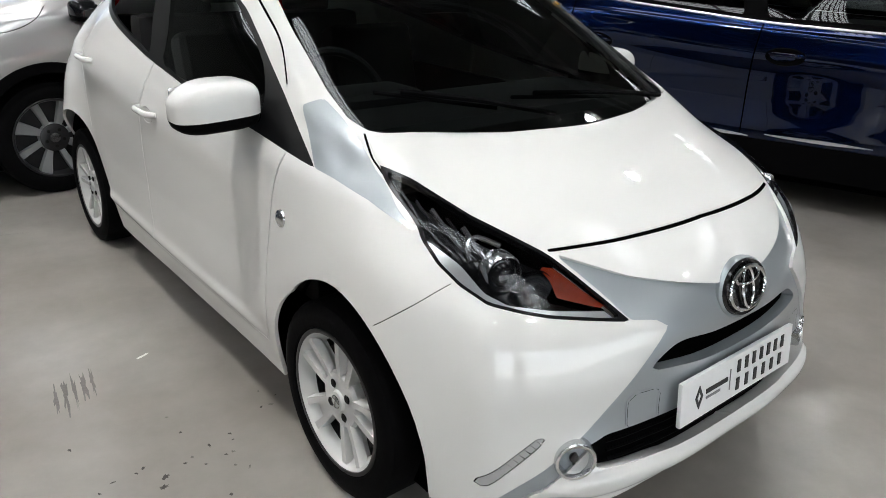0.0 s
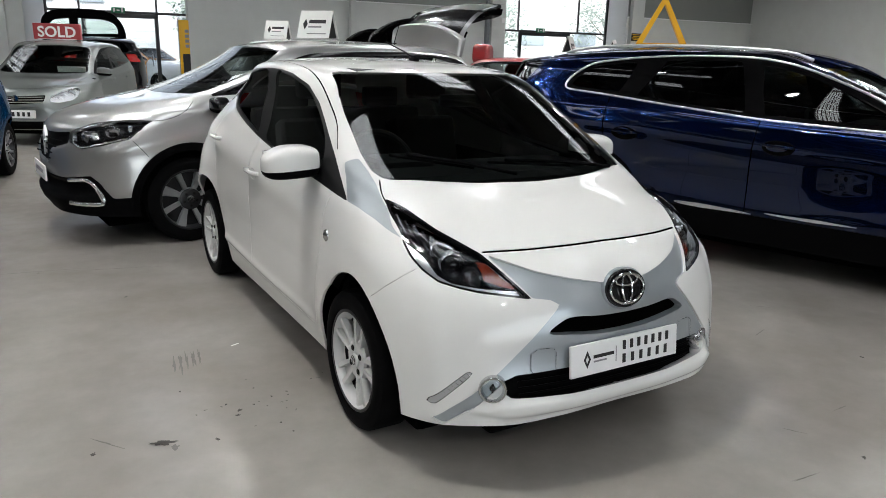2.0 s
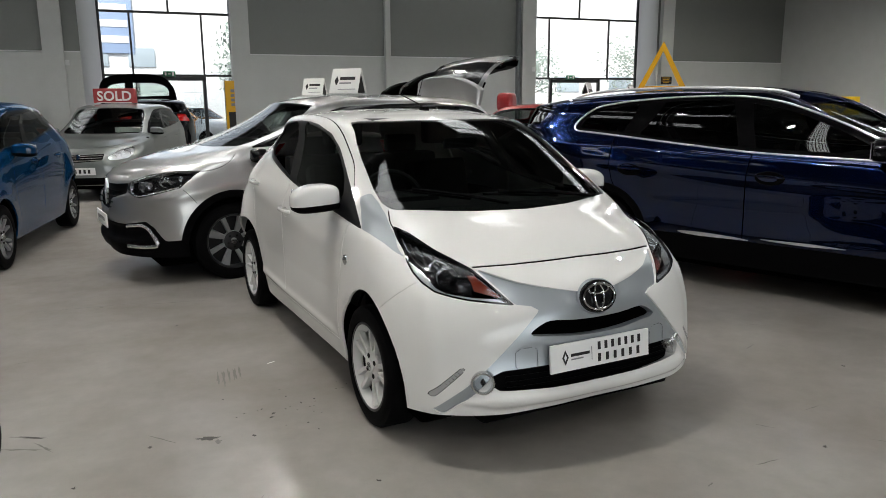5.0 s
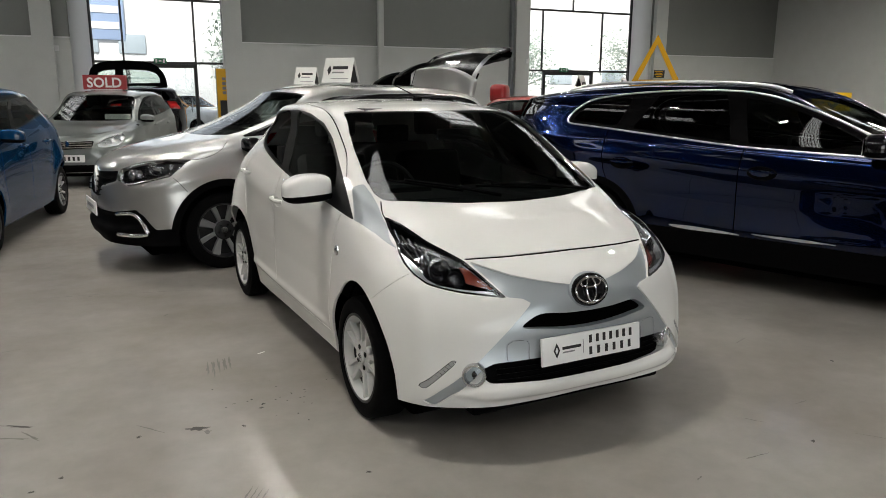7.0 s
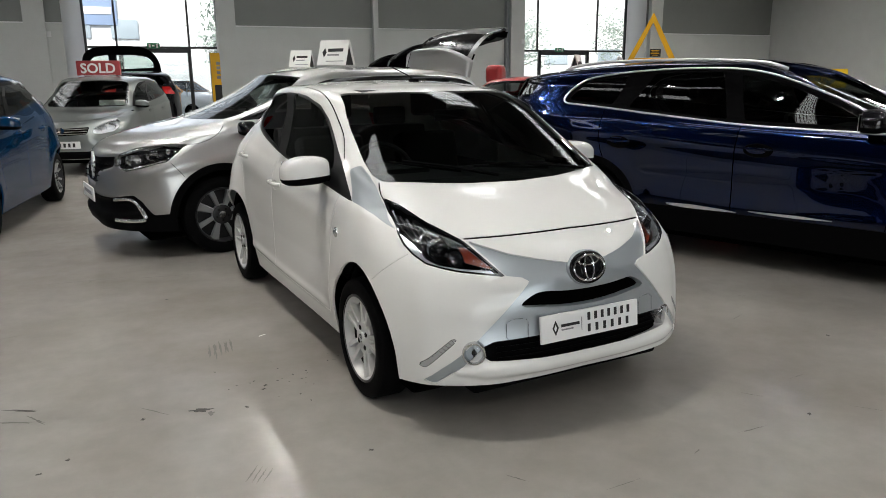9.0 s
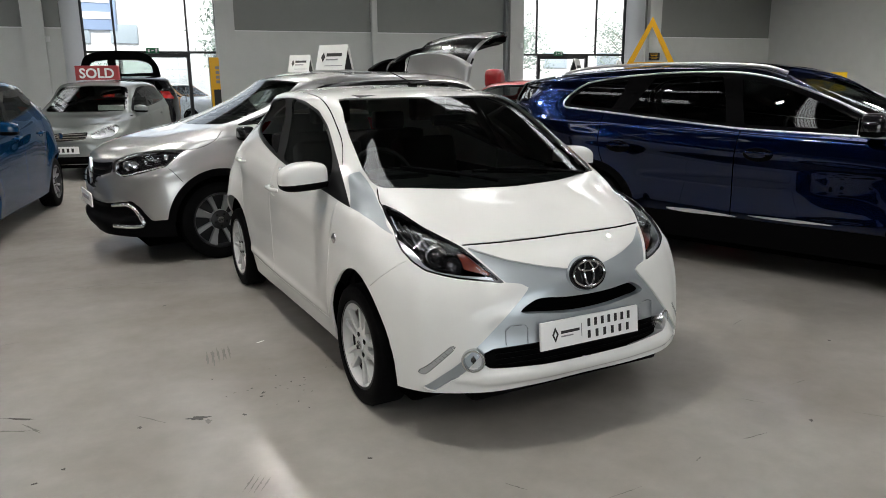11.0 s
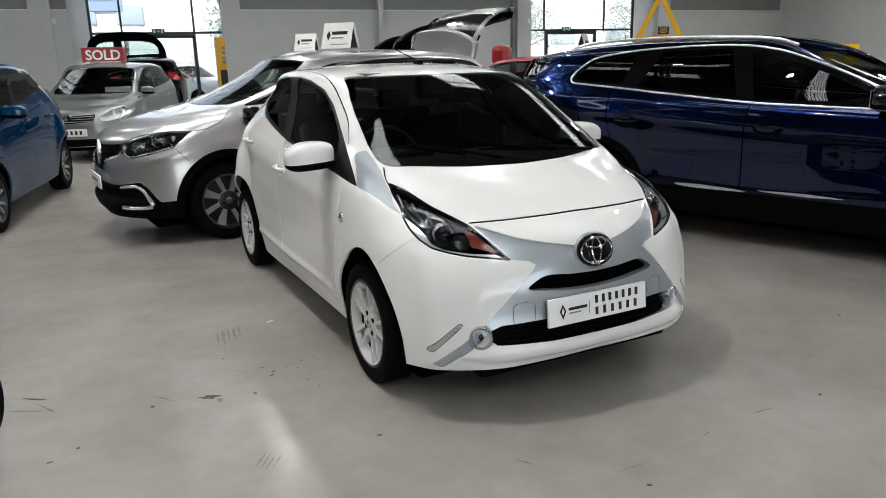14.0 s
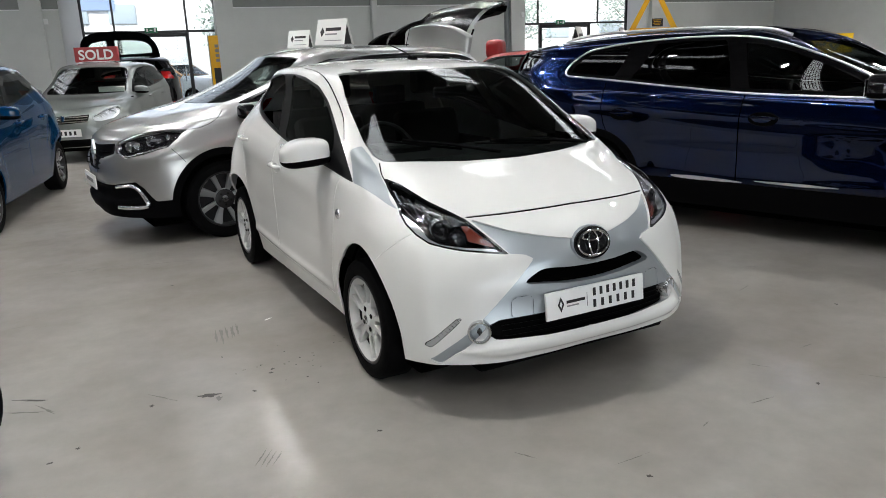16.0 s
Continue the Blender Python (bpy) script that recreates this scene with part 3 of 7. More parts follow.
def poly_dist(p, poly, closed=True):
    """Distance of 2D points from an outline, negative inside; for an open line the plain distance."""
    poly = np.array(poly, float)
    d2 = np.full(len(p), 1e9)
    sign = np.ones(len(p))
    n = len(poly)
    for i in range(n if closed else n - 1):
        a, b = poly[i], poly[(i + 1) % n]
        e, w = b - a, p - a
        k = np.clip((w @ e) / max(e @ e, 1e-12), 0, 1)
        q = w - k[:, None] * e
        d2 = np.minimum(d2, (q * q).sum(1))
        if closed:
            c1, c2, c3 = p[:, 1] >= a[1], p[:, 1] < b[1], e[0] * w[:, 1] > e[1] * w[:, 0]
            flip = (c1 & c2 & c3) | (~c1 & ~c2 & ~c3)
            sign[flip] *= -1
    return np.sqrt(d2) * sign


def line_side(p, line):
    """Distance from an open line, negative on its left."""
    line = np.array(line, float)
    best, sign = np.full(len(p), 1e9), np.ones(len(p))
    for a, b in zip(line, line[1:]):
        e, w = b - a, p - a
        k = np.clip((w @ e) / max(e @ e, 1e-12), 0, 1)
        d = np.linalg.norm(w - k[:, None] * e, axis=1)
        c = e[0] * w[:, 1] - e[1] * w[:, 0]
        near = d < best - 1e-9
        best[near] = d[near]
        sign[near] = np.where(c[near] > 0, -1, 1)
    return best * sign


def smooth_line(pts, n=6, closed=False):
    """A rounder line through the points."""
    P = np.array(pts, float)
    if closed:
        P = np.vstack([P[-1:], P, P[:2]])
    else:
        P = np.vstack([2 * P[0] - P[1], P, 2 * P[-1] - P[-2]])
    out = []
    for i in range(1, len(P) - 2):
        for u in np.arange(n) / n:
            a, b, c, d = P[i - 1], P[i], P[i + 1], P[i + 2]
            out.append(0.5 * (2 * b + (c - a) * u + (2 * a - 5 * b + 4 * c - d) * u**2 + (3 * b - a - 3 * c + d) * u**3))
    if not closed:
        out.append(P[-2])
    return [tuple(q) for q in out]


AX = {"side": (1, 2), "front": (0, 2), "top": (0, 1), "uv": (3, 4)}


class Shell:
    def __init__(self, cage, step):
        self.cage = cage
        R, C, _ = cage.shape
        du = np.linalg.norm(np.diff(cage, axis=1), axis=2).mean(0)
        dv = np.linalg.norm(np.diff(cage, axis=0), axis=2)[:, 2:-2].mean(1)
        ku, kv = np.concatenate([[0], np.cumsum(du)]), np.concatenate([[0], np.cumsum(dv)])
        fine = lambda k, h: np.concatenate([np.linspace(a, b, max(int(round((b - a) / h)), 2), endpoint=False) for a, b in zip(k, k[1:])] + [[k[-1]]])
        tu, tv = fine(ku, step), fine(kv, step)
        flip = np.array([-1, 1, 1])
        P = np.concatenate([(cage[:, 2:0:-1] * flip), cage, (cage[:, -2:-4:-1] * flip)], axis=1)
        kuu = np.concatenate([-ku[2:0:-1], ku, 2 * ku[-1] - ku[-2:-4:-1]])
        P = hermite(P.transpose(1, 0, 2), kuu, tu).transpose(1, 0, 2)
        P = np.concatenate([P, P[-2:-4:-1] * flip], axis=0)
        kvv = np.concatenate([kv, 2 * kv[-1] - kv[-2:-4:-1]])
        P = hermite(P, kvv, tv)
        nv, nu = P.shape[:2]
        P[:, 0, 0] = P[:, -1, 0] = 0
        P[-1, :, 0] = 0
        U, W = np.meshgrid(np.interp(tu, ku, np.arange(C)), np.interp(tv, kv, np.arange(R)))
        self.V = np.concatenate([P.reshape(-1, 3), U.reshape(-1, 1), W.reshape(-1, 1)], axis=1)
        i = (np.arange(nv - 1)[:, None] * nu + np.arange(nu - 1)).ravel()
        self.F = np.concatenate([np.stack([i, i + nu, i + nu + 1], 1), np.stack([i, i + nu + 1, i + 1], 1)])
        self.L = np.zeros(len(self.F), int)
        self.names = ["body"]
        self.fits = {}
        self.normals()

    def normals(self):
        v = self.V[:, :3]
        a, b, c = v[self.F[:, 0]], v[self.F[:, 1]], v[self.F[:, 2]]
        fn = np.cross(b - a, c - a)
        N = np.zeros_like(v)
        for k in range(3):
            np.add.at(N, self.F[:, k], fn)
        N[np.abs(v[:, 0]) < 1e-6, 0] = 0
        self.N = N / np.maximum(np.linalg.norm(N, axis=1), 1e-12)[:, None]
        if self.N[self.V[:, 0].argmax(), 0] < 0:
            self.F = self.F[:, ::-1].copy()
            self.N *= -1

    def dist(self, proj, line, closed=True):
        return poly_dist(self.V[:, AX[proj]], line, closed)

    def push(self, amount):
        """Move the sheet outwards by amount (per vertex)."""
        self.V[:, :3] += self.N * amount[:, None]
        self.normals()

    def crease(self, proj, line, height, width, keep=None, closed=False):
        """A raised or sunk soft line."""
        d = self.dist(proj, line, closed) if not closed else np.abs(self.dist(proj, line))
        a = height * np.exp(-((d / width) ** 2))
        if keep is not None:
            a = a * keep(self.V[:, 0], self.V[:, 1], self.V[:, 2])
        self.push(a)

    def sink(self, proj, line, depth, soft, keep=None):
        """Press an area in (or out, with a negative depth), with a soft border."""
        k = np.clip(0.5 - self.dist(proj, line) / soft, 0, 1)
        k = k * k * (3 - 2 * k)
        if keep is not None:
            k = k * keep(self.V[:, 0], self.V[:, 1], self.V[:, 2])
        self.push(-depth * k)

    def split(self, f, name, keep=None, of=("body",)):
        """What lies where f < 0 becomes its own piece."""
        f = np.where(np.abs(f) < 1e-6, 1e-6, f)
        cut_only = name is None
        if not cut_only and name not in self.names:
            self.names.append(name)
        lab = 0 if cut_only else self.names.index(name)
        src = np.isin(self.L, [self.names.index(n) for n in of if n in self.names])
        if keep is not None:
            c = self.V[self.F].mean(1)
            n = self.N[self.F].mean(1)
            src &= keep(c[:, 0], c[:, 1], c[:, 2], n)
        neg = f[self.F] < 0
        cnt = neg.sum(1)
        if not cut_only:
            self.L[src & (cnt == 3)] = lab
        mix = np.where(src & (cnt > 0) & (cnt < 3))[0]
        if not len(mix):
            return
        lone_neg = cnt[mix] == 1
        lone = np.where(lone_neg, neg[mix].argmax(1), (~neg[mix]).argmax(1))
        tri = self.F[mix]
        a = tri[np.arange(len(mix)), lone]
        b = tri[np.arange(len(mix)), (lone + 1) % 3]
        c = tri[np.arange(len(mix)), (lone + 2) % 3]
        n0 = len(self.V)
        ends = np.concatenate([np.stack([np.minimum(a, b), np.maximum(a, b)], 1), np.stack([np.minimum(a, c), np.maximum(a, c)], 1)])
        key = ends[:, 0].astype(np.int64) * n0 + ends[:, 1]
        uk, first, inv = np.unique(key, return_index=True, return_inverse=True)
        e = ends[first]
        t = (f[e[:, 0]] / (f[e[:, 0]] - f[e[:, 1]]))[:, None]
        self.V = np.concatenate([self.V, self.V[e[:, 0]] * (1 - t) + self.V[e[:, 1]] * t])
        nn = self.N[e[:, 0]] * (1 - t) + self.N[e[:, 1]] * t
        self.N = np.concatenate([self.N, nn / np.maximum(np.linalg.norm(nn, axis=1), 1e-9)[:, None]])
        ab, ac = n0 + inv[: len(mix)], n0 + inv[len(mix):]
        old = self.L[mix].copy()
        self.F[mix] = np.stack([a, ab, ac], 1)
        self.L[mix] = old if cut_only else np.where(lone_neg, lab, old)
        rest = old if cut_only else np.where(lone_neg, old, lab)
        self.F = np.concatenate([self.F, np.stack([ab, b, c], 1), np.stack([ab, c, ac], 1)])
        self.L = np.concatenate([self.L, rest, rest])

    def area(self, proj, line, name, keep=None, of=("body",), grow=0.0):
        self.split(self.dist(proj, line) - grow, name, keep, of)

    def gap(self, proj, line, width=0.005, keep=None, of=("body",), closed=False, name="gap"):
        near = lambda x, y, z, n: (keep(x, y, z, n) if keep else True) & (poly_dist(self.V[self.F].mean(1)[:, AX[proj]], line, False) < 0.06)
        sd = self.dist(proj, line, True) if closed else line_side(self.V[:, AX[proj]], line)
        self.split(sd, None, near, of)
        d = np.abs(self.dist(proj, line, closed))
        self.split(d - width / 2, name, keep, of)

    def fair(self, name, axis, deg, even=True):
        """Even out a panel: its coordinate along axis becomes one smooth polynomial of the other two."""
        P = self.V[np.unique(self.F[self.L == self.names.index(name)]), :3]
        o = [k for k in range(3) if k != axis]
        mid, half = P[:, o].mean(0), np.abs(P[:, o] - P[:, o].mean(0)).max(0)
        if even:
            mid[0] = 0.0
            half[0] = np.abs(P[:, 0]).max()
        steps = [(i, j) for i in range(0, deg + 1, 2 if even else 1) for j in range(deg + 1 - i)]

        def rows(Q):
            a, b = ((Q[:, o] - mid) / half).T
            return (np.stack([a**i * b**j for i, j in steps], 1),
                    np.stack([(i * a**(i - 1) if i else 0 * a) * b**j for i, j in steps], 1) / half[0],
                    np.stack([a**i * (j * b**(j - 1) if j else 0 * b) for i, j in steps], 1) / half[1])
        c = np.linalg.lstsq(rows(P)[0], P[:, axis], rcond=None)[0]

        def settle(V, N):
            f, fa, fb = (r @ c for r in rows(V))
            V, n = V.copy(), np.zeros_like(V)
            V[:, axis] = f
            n[:, axis], n[:, o[0]], n[:, o[1]] = 1, -fa, -fb
            n /= np.linalg.norm(n, axis=1)[:, None]
            return V, n * np.sign((n * N).sum(1))[:, None]
        self.fits[name] = settle
        return np.abs(rows(P)[0] @ c - P[:, axis]).max()

    def has(self, name):
        return name in self.names and (self.L == self.names.index(name)).any()

    def data(self, name, side, lift=0.0, rim=0.0, keep=None):
        """Vertices, normals and faces of a piece: side 1 or -1, or 0 for both halves in one."""
        F = self.F[self.L == self.names.index(name)]
        if keep is not None:
            c = self.V[F].mean(1)
            F = F[keep(c[:, 0], c[:, 1], c[:, 2])]
        ids, F = np.unique(F, return_inverse=True)
        F = F.reshape(-1, 3)
        V, N = self.V[ids, :3], self.N[ids]
        if name in self.fits:
            V, N = self.fits[name](V, N)
        V = V + N * lift
        if rim:
            e = np.concatenate([F[:, [0, 1]], F[:, [1, 2]], F[:, [2, 0]]])
            k = np.sort(e, axis=1)
            _, first, count = np.unique(k[:, 0].astype(np.int64) * len(V) + k[:, 1], return_index=True, return_counts=True)
            e = e[first[count == 1]]
            e = e[~((np.abs(V[e[:, 0], 0]) < 1e-4) & (np.abs(V[e[:, 1], 0]) < 1e-4))]
            n0 = len(V)
            bi, be = np.unique(e, return_inverse=True)
            be = be.reshape(-1, 2)
            top, low = n0 + np.arange(len(bi)), n0 + len(bi) + np.arange(len(bi))
            V = np.concatenate([V, V[bi], V[bi] - N[bi] * rim])
            q = np.stack([e[:, 0], e[:, 1]], 1)
            out = np.concatenate([np.stack([top[be[:, 1]], top[be[:, 0]], low[be[:, 0]]], 1), np.stack([top[be[:, 1]], low[be[:, 0]], low[be[:, 1]]], 1)])
            fn = np.cross(V[out[:, 1]] - V[out[:, 0]], V[out[:, 2]] - V[out[:, 0]])
            rn = np.zeros((len(V), 3))
            for j in range(3):
                np.add.at(rn, out[:, j], fn)
            rn = rn / np.maximum(np.linalg.norm(rn, axis=1), 1e-12)[:, None]
            N = np.concatenate([N, rn[n0:]])
            F = np.concatenate([F, out])
        m = np.array([-1, 1, 1])
        if side == 1:
            return V, N, F
        if side == -1:
            return V * m, N * m, F[:, ::-1]
        return np.concatenate([V, V * m]), np.concatenate([N, N * m]), np.concatenate([F, F[:, ::-1] + len(V)])

    def make(self, name, piece, material, parent, side=0, lift=0.0, rim=0.0, label="", keep=None):
        if not self.has(piece):
            return None
        V, N, F = self.data(piece, side, lift, rim, keep)
        if not len(F):
            return None
        me = bpy.data.meshes.new(name)
        me.vertices.add(len(V))
        me.vertices.foreach_set("co", V.astype(np.float32).ravel())
        me.loops.add(F.size)
        me.loops.foreach_set("vertex_index", F.astype(np.int32).ravel())
        me.polygons.add(len(F))
        me.polygons.foreach_set("loop_start", np.arange(0, F.size, 3, dtype=np.int32))
        me.update(calc_edges=True)
        me.materials.append(material)
        me.shade_smooth()
        me.normals_split_custom_set_from_vertices([tuple(n) for n in N])
        ob = new(name, me)
        ob.parent = parent
        if label:
            tagged(ob, label)
        return ob

    def surf(self, proj, p, outer=True):
        """The place and normal of the sheet over the 2D point p (positive half)."""
        q = self.V[:, AX[proj]]
        d = ((q - np.array(p)) ** 2).sum(1)
        if proj == "front":
            d = d + np.where(self.V[:, 1] > 0.6, 10, 0)
        if proj == "side":
            d = d + np.where(self.N[:, 0] < 0.25, 10, 0)
        i = np.argsort(d)[:4]
        w = 1 / (d[i] + 1e-7)
        w /= w.sum()
        return Vector((self.V[i, :3] * w[:, None]).sum(0)), Vector((self.N[i] * w[:, None]).sum(0)).normalized()


# ---- shared car pieces ----


def wheel(parent, centre, side, tyre_r, width, rim_r, style, rim_mat, turn=0.0, spin=0.0, tread=True):
    """A wheel at centre; side -1 or 1 tells where its outer face looks."""
    w = new("wheel")
    w.parent = parent
    w.matrix_local = pose(*centre, spin, 0, (180 if side < 0 else 0) + turn)
    h = width / 2
    R, r = tyre_r, rim_r
    prof = [(-h * 0.8, r), (-h, r + 0.02), (-h * 1.02, r + (R - r) * 0.55), (-h * 0.9, R - 0.012), (-h * 0.7, R), (h * 0.7, R), (h * 0.88, R - 0.008), (h * 0.97, R - 0.025),
            (h * 1.02, r + (R - r) * 0.55), (h * 1.0, r + 0.024), (h * 0.985, r + 0.012), (h * 0.9, r + 0.003), (h * 0.8, r)]
    part("tyre", lathe(prof, 64, close=True), RUBBER, w, angle=30)
    barrel = lathe([(h * 0.93, r + 0.006), (h * 0.96, r + 0.002), (h * 0.95, r - 0.006), (h * 0.75, r - 0.014), (-h * 0.7, r - 0.03), (-h * 0.7, r - 0.04)], 56)
    # near-black disc carries the shade seen through the wheel's openings in its colour
    dx = h * 0.26 if style == "pairs" else -h * 0.1
    disc_bm = lathe([(dx, 0.0), (dx, r * 0.74), (dx - h * 0.15, r * 0.74), (dx - h * 0.15, 0)], 40)
    part("brake_disc", disc_bm, BRAKE, w)
    back = lathe([(-h * 0.5, 0.0), (-h * 0.5, r - 0.02)], 32)
    part("backing_plate", back, GAP, w)
    face = []
    x0, x1 = h * 0.55, h * 0.80

    def spoke(ang, wi, wo, ri, ro, xi, xo, thick=0.022, lean=0.0):
        b = bmesh.new()
        top, low = [], []
        for k in range(5):
            u = k / 4
            rad = ri + (ro - ri) * u
            hw = (wi + (wo - wi) * u) / 2
            a = ang + lean * u
            x = xi + (xo - xi) * u
            ca, sa = math.cos(a), math.sin(a)
            for lst, dx, sc in ((top, 0, 0.75), (low, -thick, 1.0)):
                lst.append([b.verts.new((x + dx, rad * ca - s * hw * sc * sa, rad * sa + s * hw * sc * ca)) for s in (-1, 1)])
        for k in range(4):
            b.faces.new((top[k][0], top[k][1], top[k + 1][1], top[k + 1][0]))
            b.faces.new((top[k][0], top[k + 1][0], low[k + 1][0], low[k][0]))
            b.faces.new((top[k][1], low[k][1], low[k + 1][1], top[k + 1][1]))
        bmesh.ops.recalc_face_normals(b, faces=b.faces)
        return b

    if style == "pairs":        # five broad arms, each split by a slot
        for i in range(5):
            a = 2 * math.pi * i / 5 + math.pi / 2
            face.append(spoke(a, 0.056, 0.088, r * 0.20, r - 0.010, x0 - 0.010, x1 - 0.024, thick=0.018))
            for s in (-1, 1):
                face.append(spoke(a + s * 0.27, 0.022, 0.030, r * 0.28, r - 0.006, x0 + 0.012, x1 + 0.002, thick=0.026, lean=-s * 0.075))
        face.append(lathe([(x0 - 0.03, 0.0), (x0 - 0.03, r * 0.40), (x0 + 0.002, r * 0.42), (x0 + 0.012, r * 0.38), (x0 + 0.014, 0.0)], 40))
        face.append(lathe([(h * 0.90, r), (h * 0.95, r - 0.004), (h * 0.88, r - 0.012), (h * 0.60, r - 0.020), (h * 0.42, r - 0.034)], 56))
        bolts, bolt_r = 4, 0.05
    elif style == "blades":     # wide blades with dark pockets between
        for i in range(8):
            a = 2 * math.pi * i / 8
            face.append(spoke(a, 0.035, 0.085 if i % 2 else 0.05, r * 0.25, r - 0.010, x0, x1, lean=0.05))
        face.append(lathe([(x0 - 0.02, 0.0), (x0 - 0.02, r * 0.38), (x0 + 0.01, r * 0.34), (x0 + 0.012, 0.0)], 32))
        bolts, bolt_r = 5, 0.052
    else:                       # five double spokes
        for i in range(5):
            a = 2 * math.pi * i / 5 + math.pi / 2
            for s in (-1, 1):
                face.append(spoke(a + s * 0.22, 0.03, 0.032, r * 0.26, r - 0.010, x0, x1, lean=s * 0.05))
        face.append(lathe([(x0 - 0.02, 0.0), (x0 - 0.02, r * 0.36), (x0 + 0.008, r * 0.33), (x0 + 0.012, 0.0)], 32))
        bolts, bolt_r = 5, 0.052
    part("rim_barrel", barrel, RIMDARK, w)
    rim = part("rim", join(*face), rim_mat, w, angle=35)
    if style == "blades":
        part("rim_pocket", lathe([(x0 - 0.026, r * 0.3), (x0 - 0.026, r - 0.012)], 40), RIMDARK, w)
        part("rim_centre", lathe([(x0 + 0.0105, r * 0.36), (x0 + 0.016, r * 0.30), (x0 + 0.017, 0.0)], 32), RIMDARK, w, "dark wheel centre")
    for i in range(bolts):
        a = 2 * math.pi * (i + 0.5) / bolts
        if style == "pairs":
            part("bolt_hole", lathe([(x0 + 0.0155, 0.0135), (x0 + 0.0155, 0.0)], 16, Matrix.Translation((0, bolt_r * math.cos(a), bolt_r * math.sin(a)))), BOWL, w)
        part("wheel_bolt", lathe([(x0 + 0.006, 0.011), (x0 + 0.018, 0.010), (x0 + 0.018, 0)], 8, Matrix.Translation((0, bolt_r * math.cos(a), bolt_r * math.sin(a)))), BRAKE, w)
    part("hub_cap", lathe([(x0 + 0.014, 0.032), (x0 + 0.022, 0.028), (x0 + 0.025, 0)], 20), rim_mat if style == "pairs" else SATIN, w)
    if style == "pairs":
        part("hub_emblem", join(lathe([(x0 + 0.0255, 0.017), (x0 + 0.027, 0.019), (x0 + 0.0255, 0.021)], 20), box(x0 + 0.026, 0, 0, 0.002, 0.006, 0.034), box(x0 + 0.026, 0, 0.006, 0.002, 0.034, 0.005)), SATIN, w)
    return w


def seat(parent, x, y, z, w=0.46, material=None, head=True):
    """A front seat: cushion, back and head rest."""
    s = new("seat")
    s.parent = parent
    s.matrix_local = pose(x, y, z)
    material = material or SEAT
    part("cushion", box(0, 0.02, 0.06, w, 0.48, 0.16, 0.05, 3), material, s)
    part("backrest", box(0, 0.30, 0.38, w * 0.96, 0.15, 0.60, 0.06, 3, m=Matrix.Translation((0, 0.05, 0)) @ pose(0, 0, 0, -14, 0, 0)), material, s)
    if head:
        part("head_rest", box(0, 0.42, 0.80, 0.25, 0.10, 0.19, 0.045, 3), material, s)
    return s


def steering_wheel(parent, x, y, z):
    w = new("steering_wheel")
    w.parent = parent
    w.matrix_local = pose(x, y, z, 65, 0, 0)
    part("grip", tube([(0.18 * math.cos(a), 0.18 * math.sin(a), 0) for a in np.linspace(0, 2 * math.pi, 40, endpoint=False)], 0.015, 8, closed=True), DASH, w)
    part("hub", join(box(0, 0, -0.01, 0.15, 0.11, 0.04, 0.015), box(0, 0, -0.005, 0.34, 0.028, 0.012, 0.004), box(0, -0.09, -0.005, 0.03, 0.16, 0.012, 0.004)), DASH, w)
    return w


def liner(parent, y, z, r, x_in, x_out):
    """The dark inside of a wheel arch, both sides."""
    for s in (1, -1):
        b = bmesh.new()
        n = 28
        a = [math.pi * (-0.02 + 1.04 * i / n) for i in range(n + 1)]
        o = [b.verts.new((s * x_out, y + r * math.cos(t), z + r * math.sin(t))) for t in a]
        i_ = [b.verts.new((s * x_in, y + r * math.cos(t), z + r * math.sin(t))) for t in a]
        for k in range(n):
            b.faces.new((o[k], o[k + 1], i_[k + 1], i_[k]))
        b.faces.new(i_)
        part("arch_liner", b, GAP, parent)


def mirror_pair(parent, place, size, material, near=False, sides=(-1, 1)):
    """Door mirrors on both sides: painted cap over a black foot and a glass."""
    x, y, z = place
    w, d, h = size
    for s in sides:
        m = new("door_mirror")
        m.parent = parent
        m.matrix_local = pose(s * x - (0.055 if s > 0 and near else 0), y, z)

        def blob(k):
            b = bmesh.new()
            bmesh.ops.create_uvsphere(b, u_segments=36, v_segments=24, radius=1)
            for v in b.verts:
                q = Vector([math.copysign(abs(c) ** 0.5, c) for c in v.co])
                t = q.x * s
                up = 1 - 0.42 * max(t, 0) ** 2 - 0.05 * max(-t, 0)
                z = q.z * up if q.z > 0 else q.z * 0.80
                z -= 0.06 * t
                y = min(q.y, 0.72) * (1 - 0.25 * max(t, 0) ** 2)
                v.co = (q.x * w / 2 * k, y * d / 2 * k, z * h / 2 * k)
            return b
        b = blob(1.0)
        bmesh.ops.bisect_plane(b, geom=b.verts[:] + b.edges[:] + b.faces[:], plane_co=(0, 0, -h * 0.13), plane_no=(s * 0.06, 0, 1), clear_inner=True)
        part("mirror_cap", b, material, m)
        b = blob(0.985)
        bmesh.ops.bisect_plane(b, geom=b.verts[:] + b.edges[:] + b.faces[:], plane_co=(0, 0, -h * 0.12), plane_no=(s * 0.06, 0, 1), clear_outer=True)
        part("mirror_base", join(b, box(-s * w * 0.52, 0.012, -h * 0.24, w * 0.44, d * 0.5, h * 0.16, 0.010)), BLACK, m)
        part("mirror_glass", box(0, d * 0.37, 0, w * 0.80, 0.006, h * 0.66, 0.002), CHROME, m)
    return None


def arch_keep(x, y, z, n):
    return (x > 0.35) & (n[:, 0] > -0.2)


def circle(cy, cz, r, n=48):
    return [(cy + r * math.cos(2 * math.pi * i / n), cz + r * math.sin(2 * math.pi * i / n)) for i in range(n)]


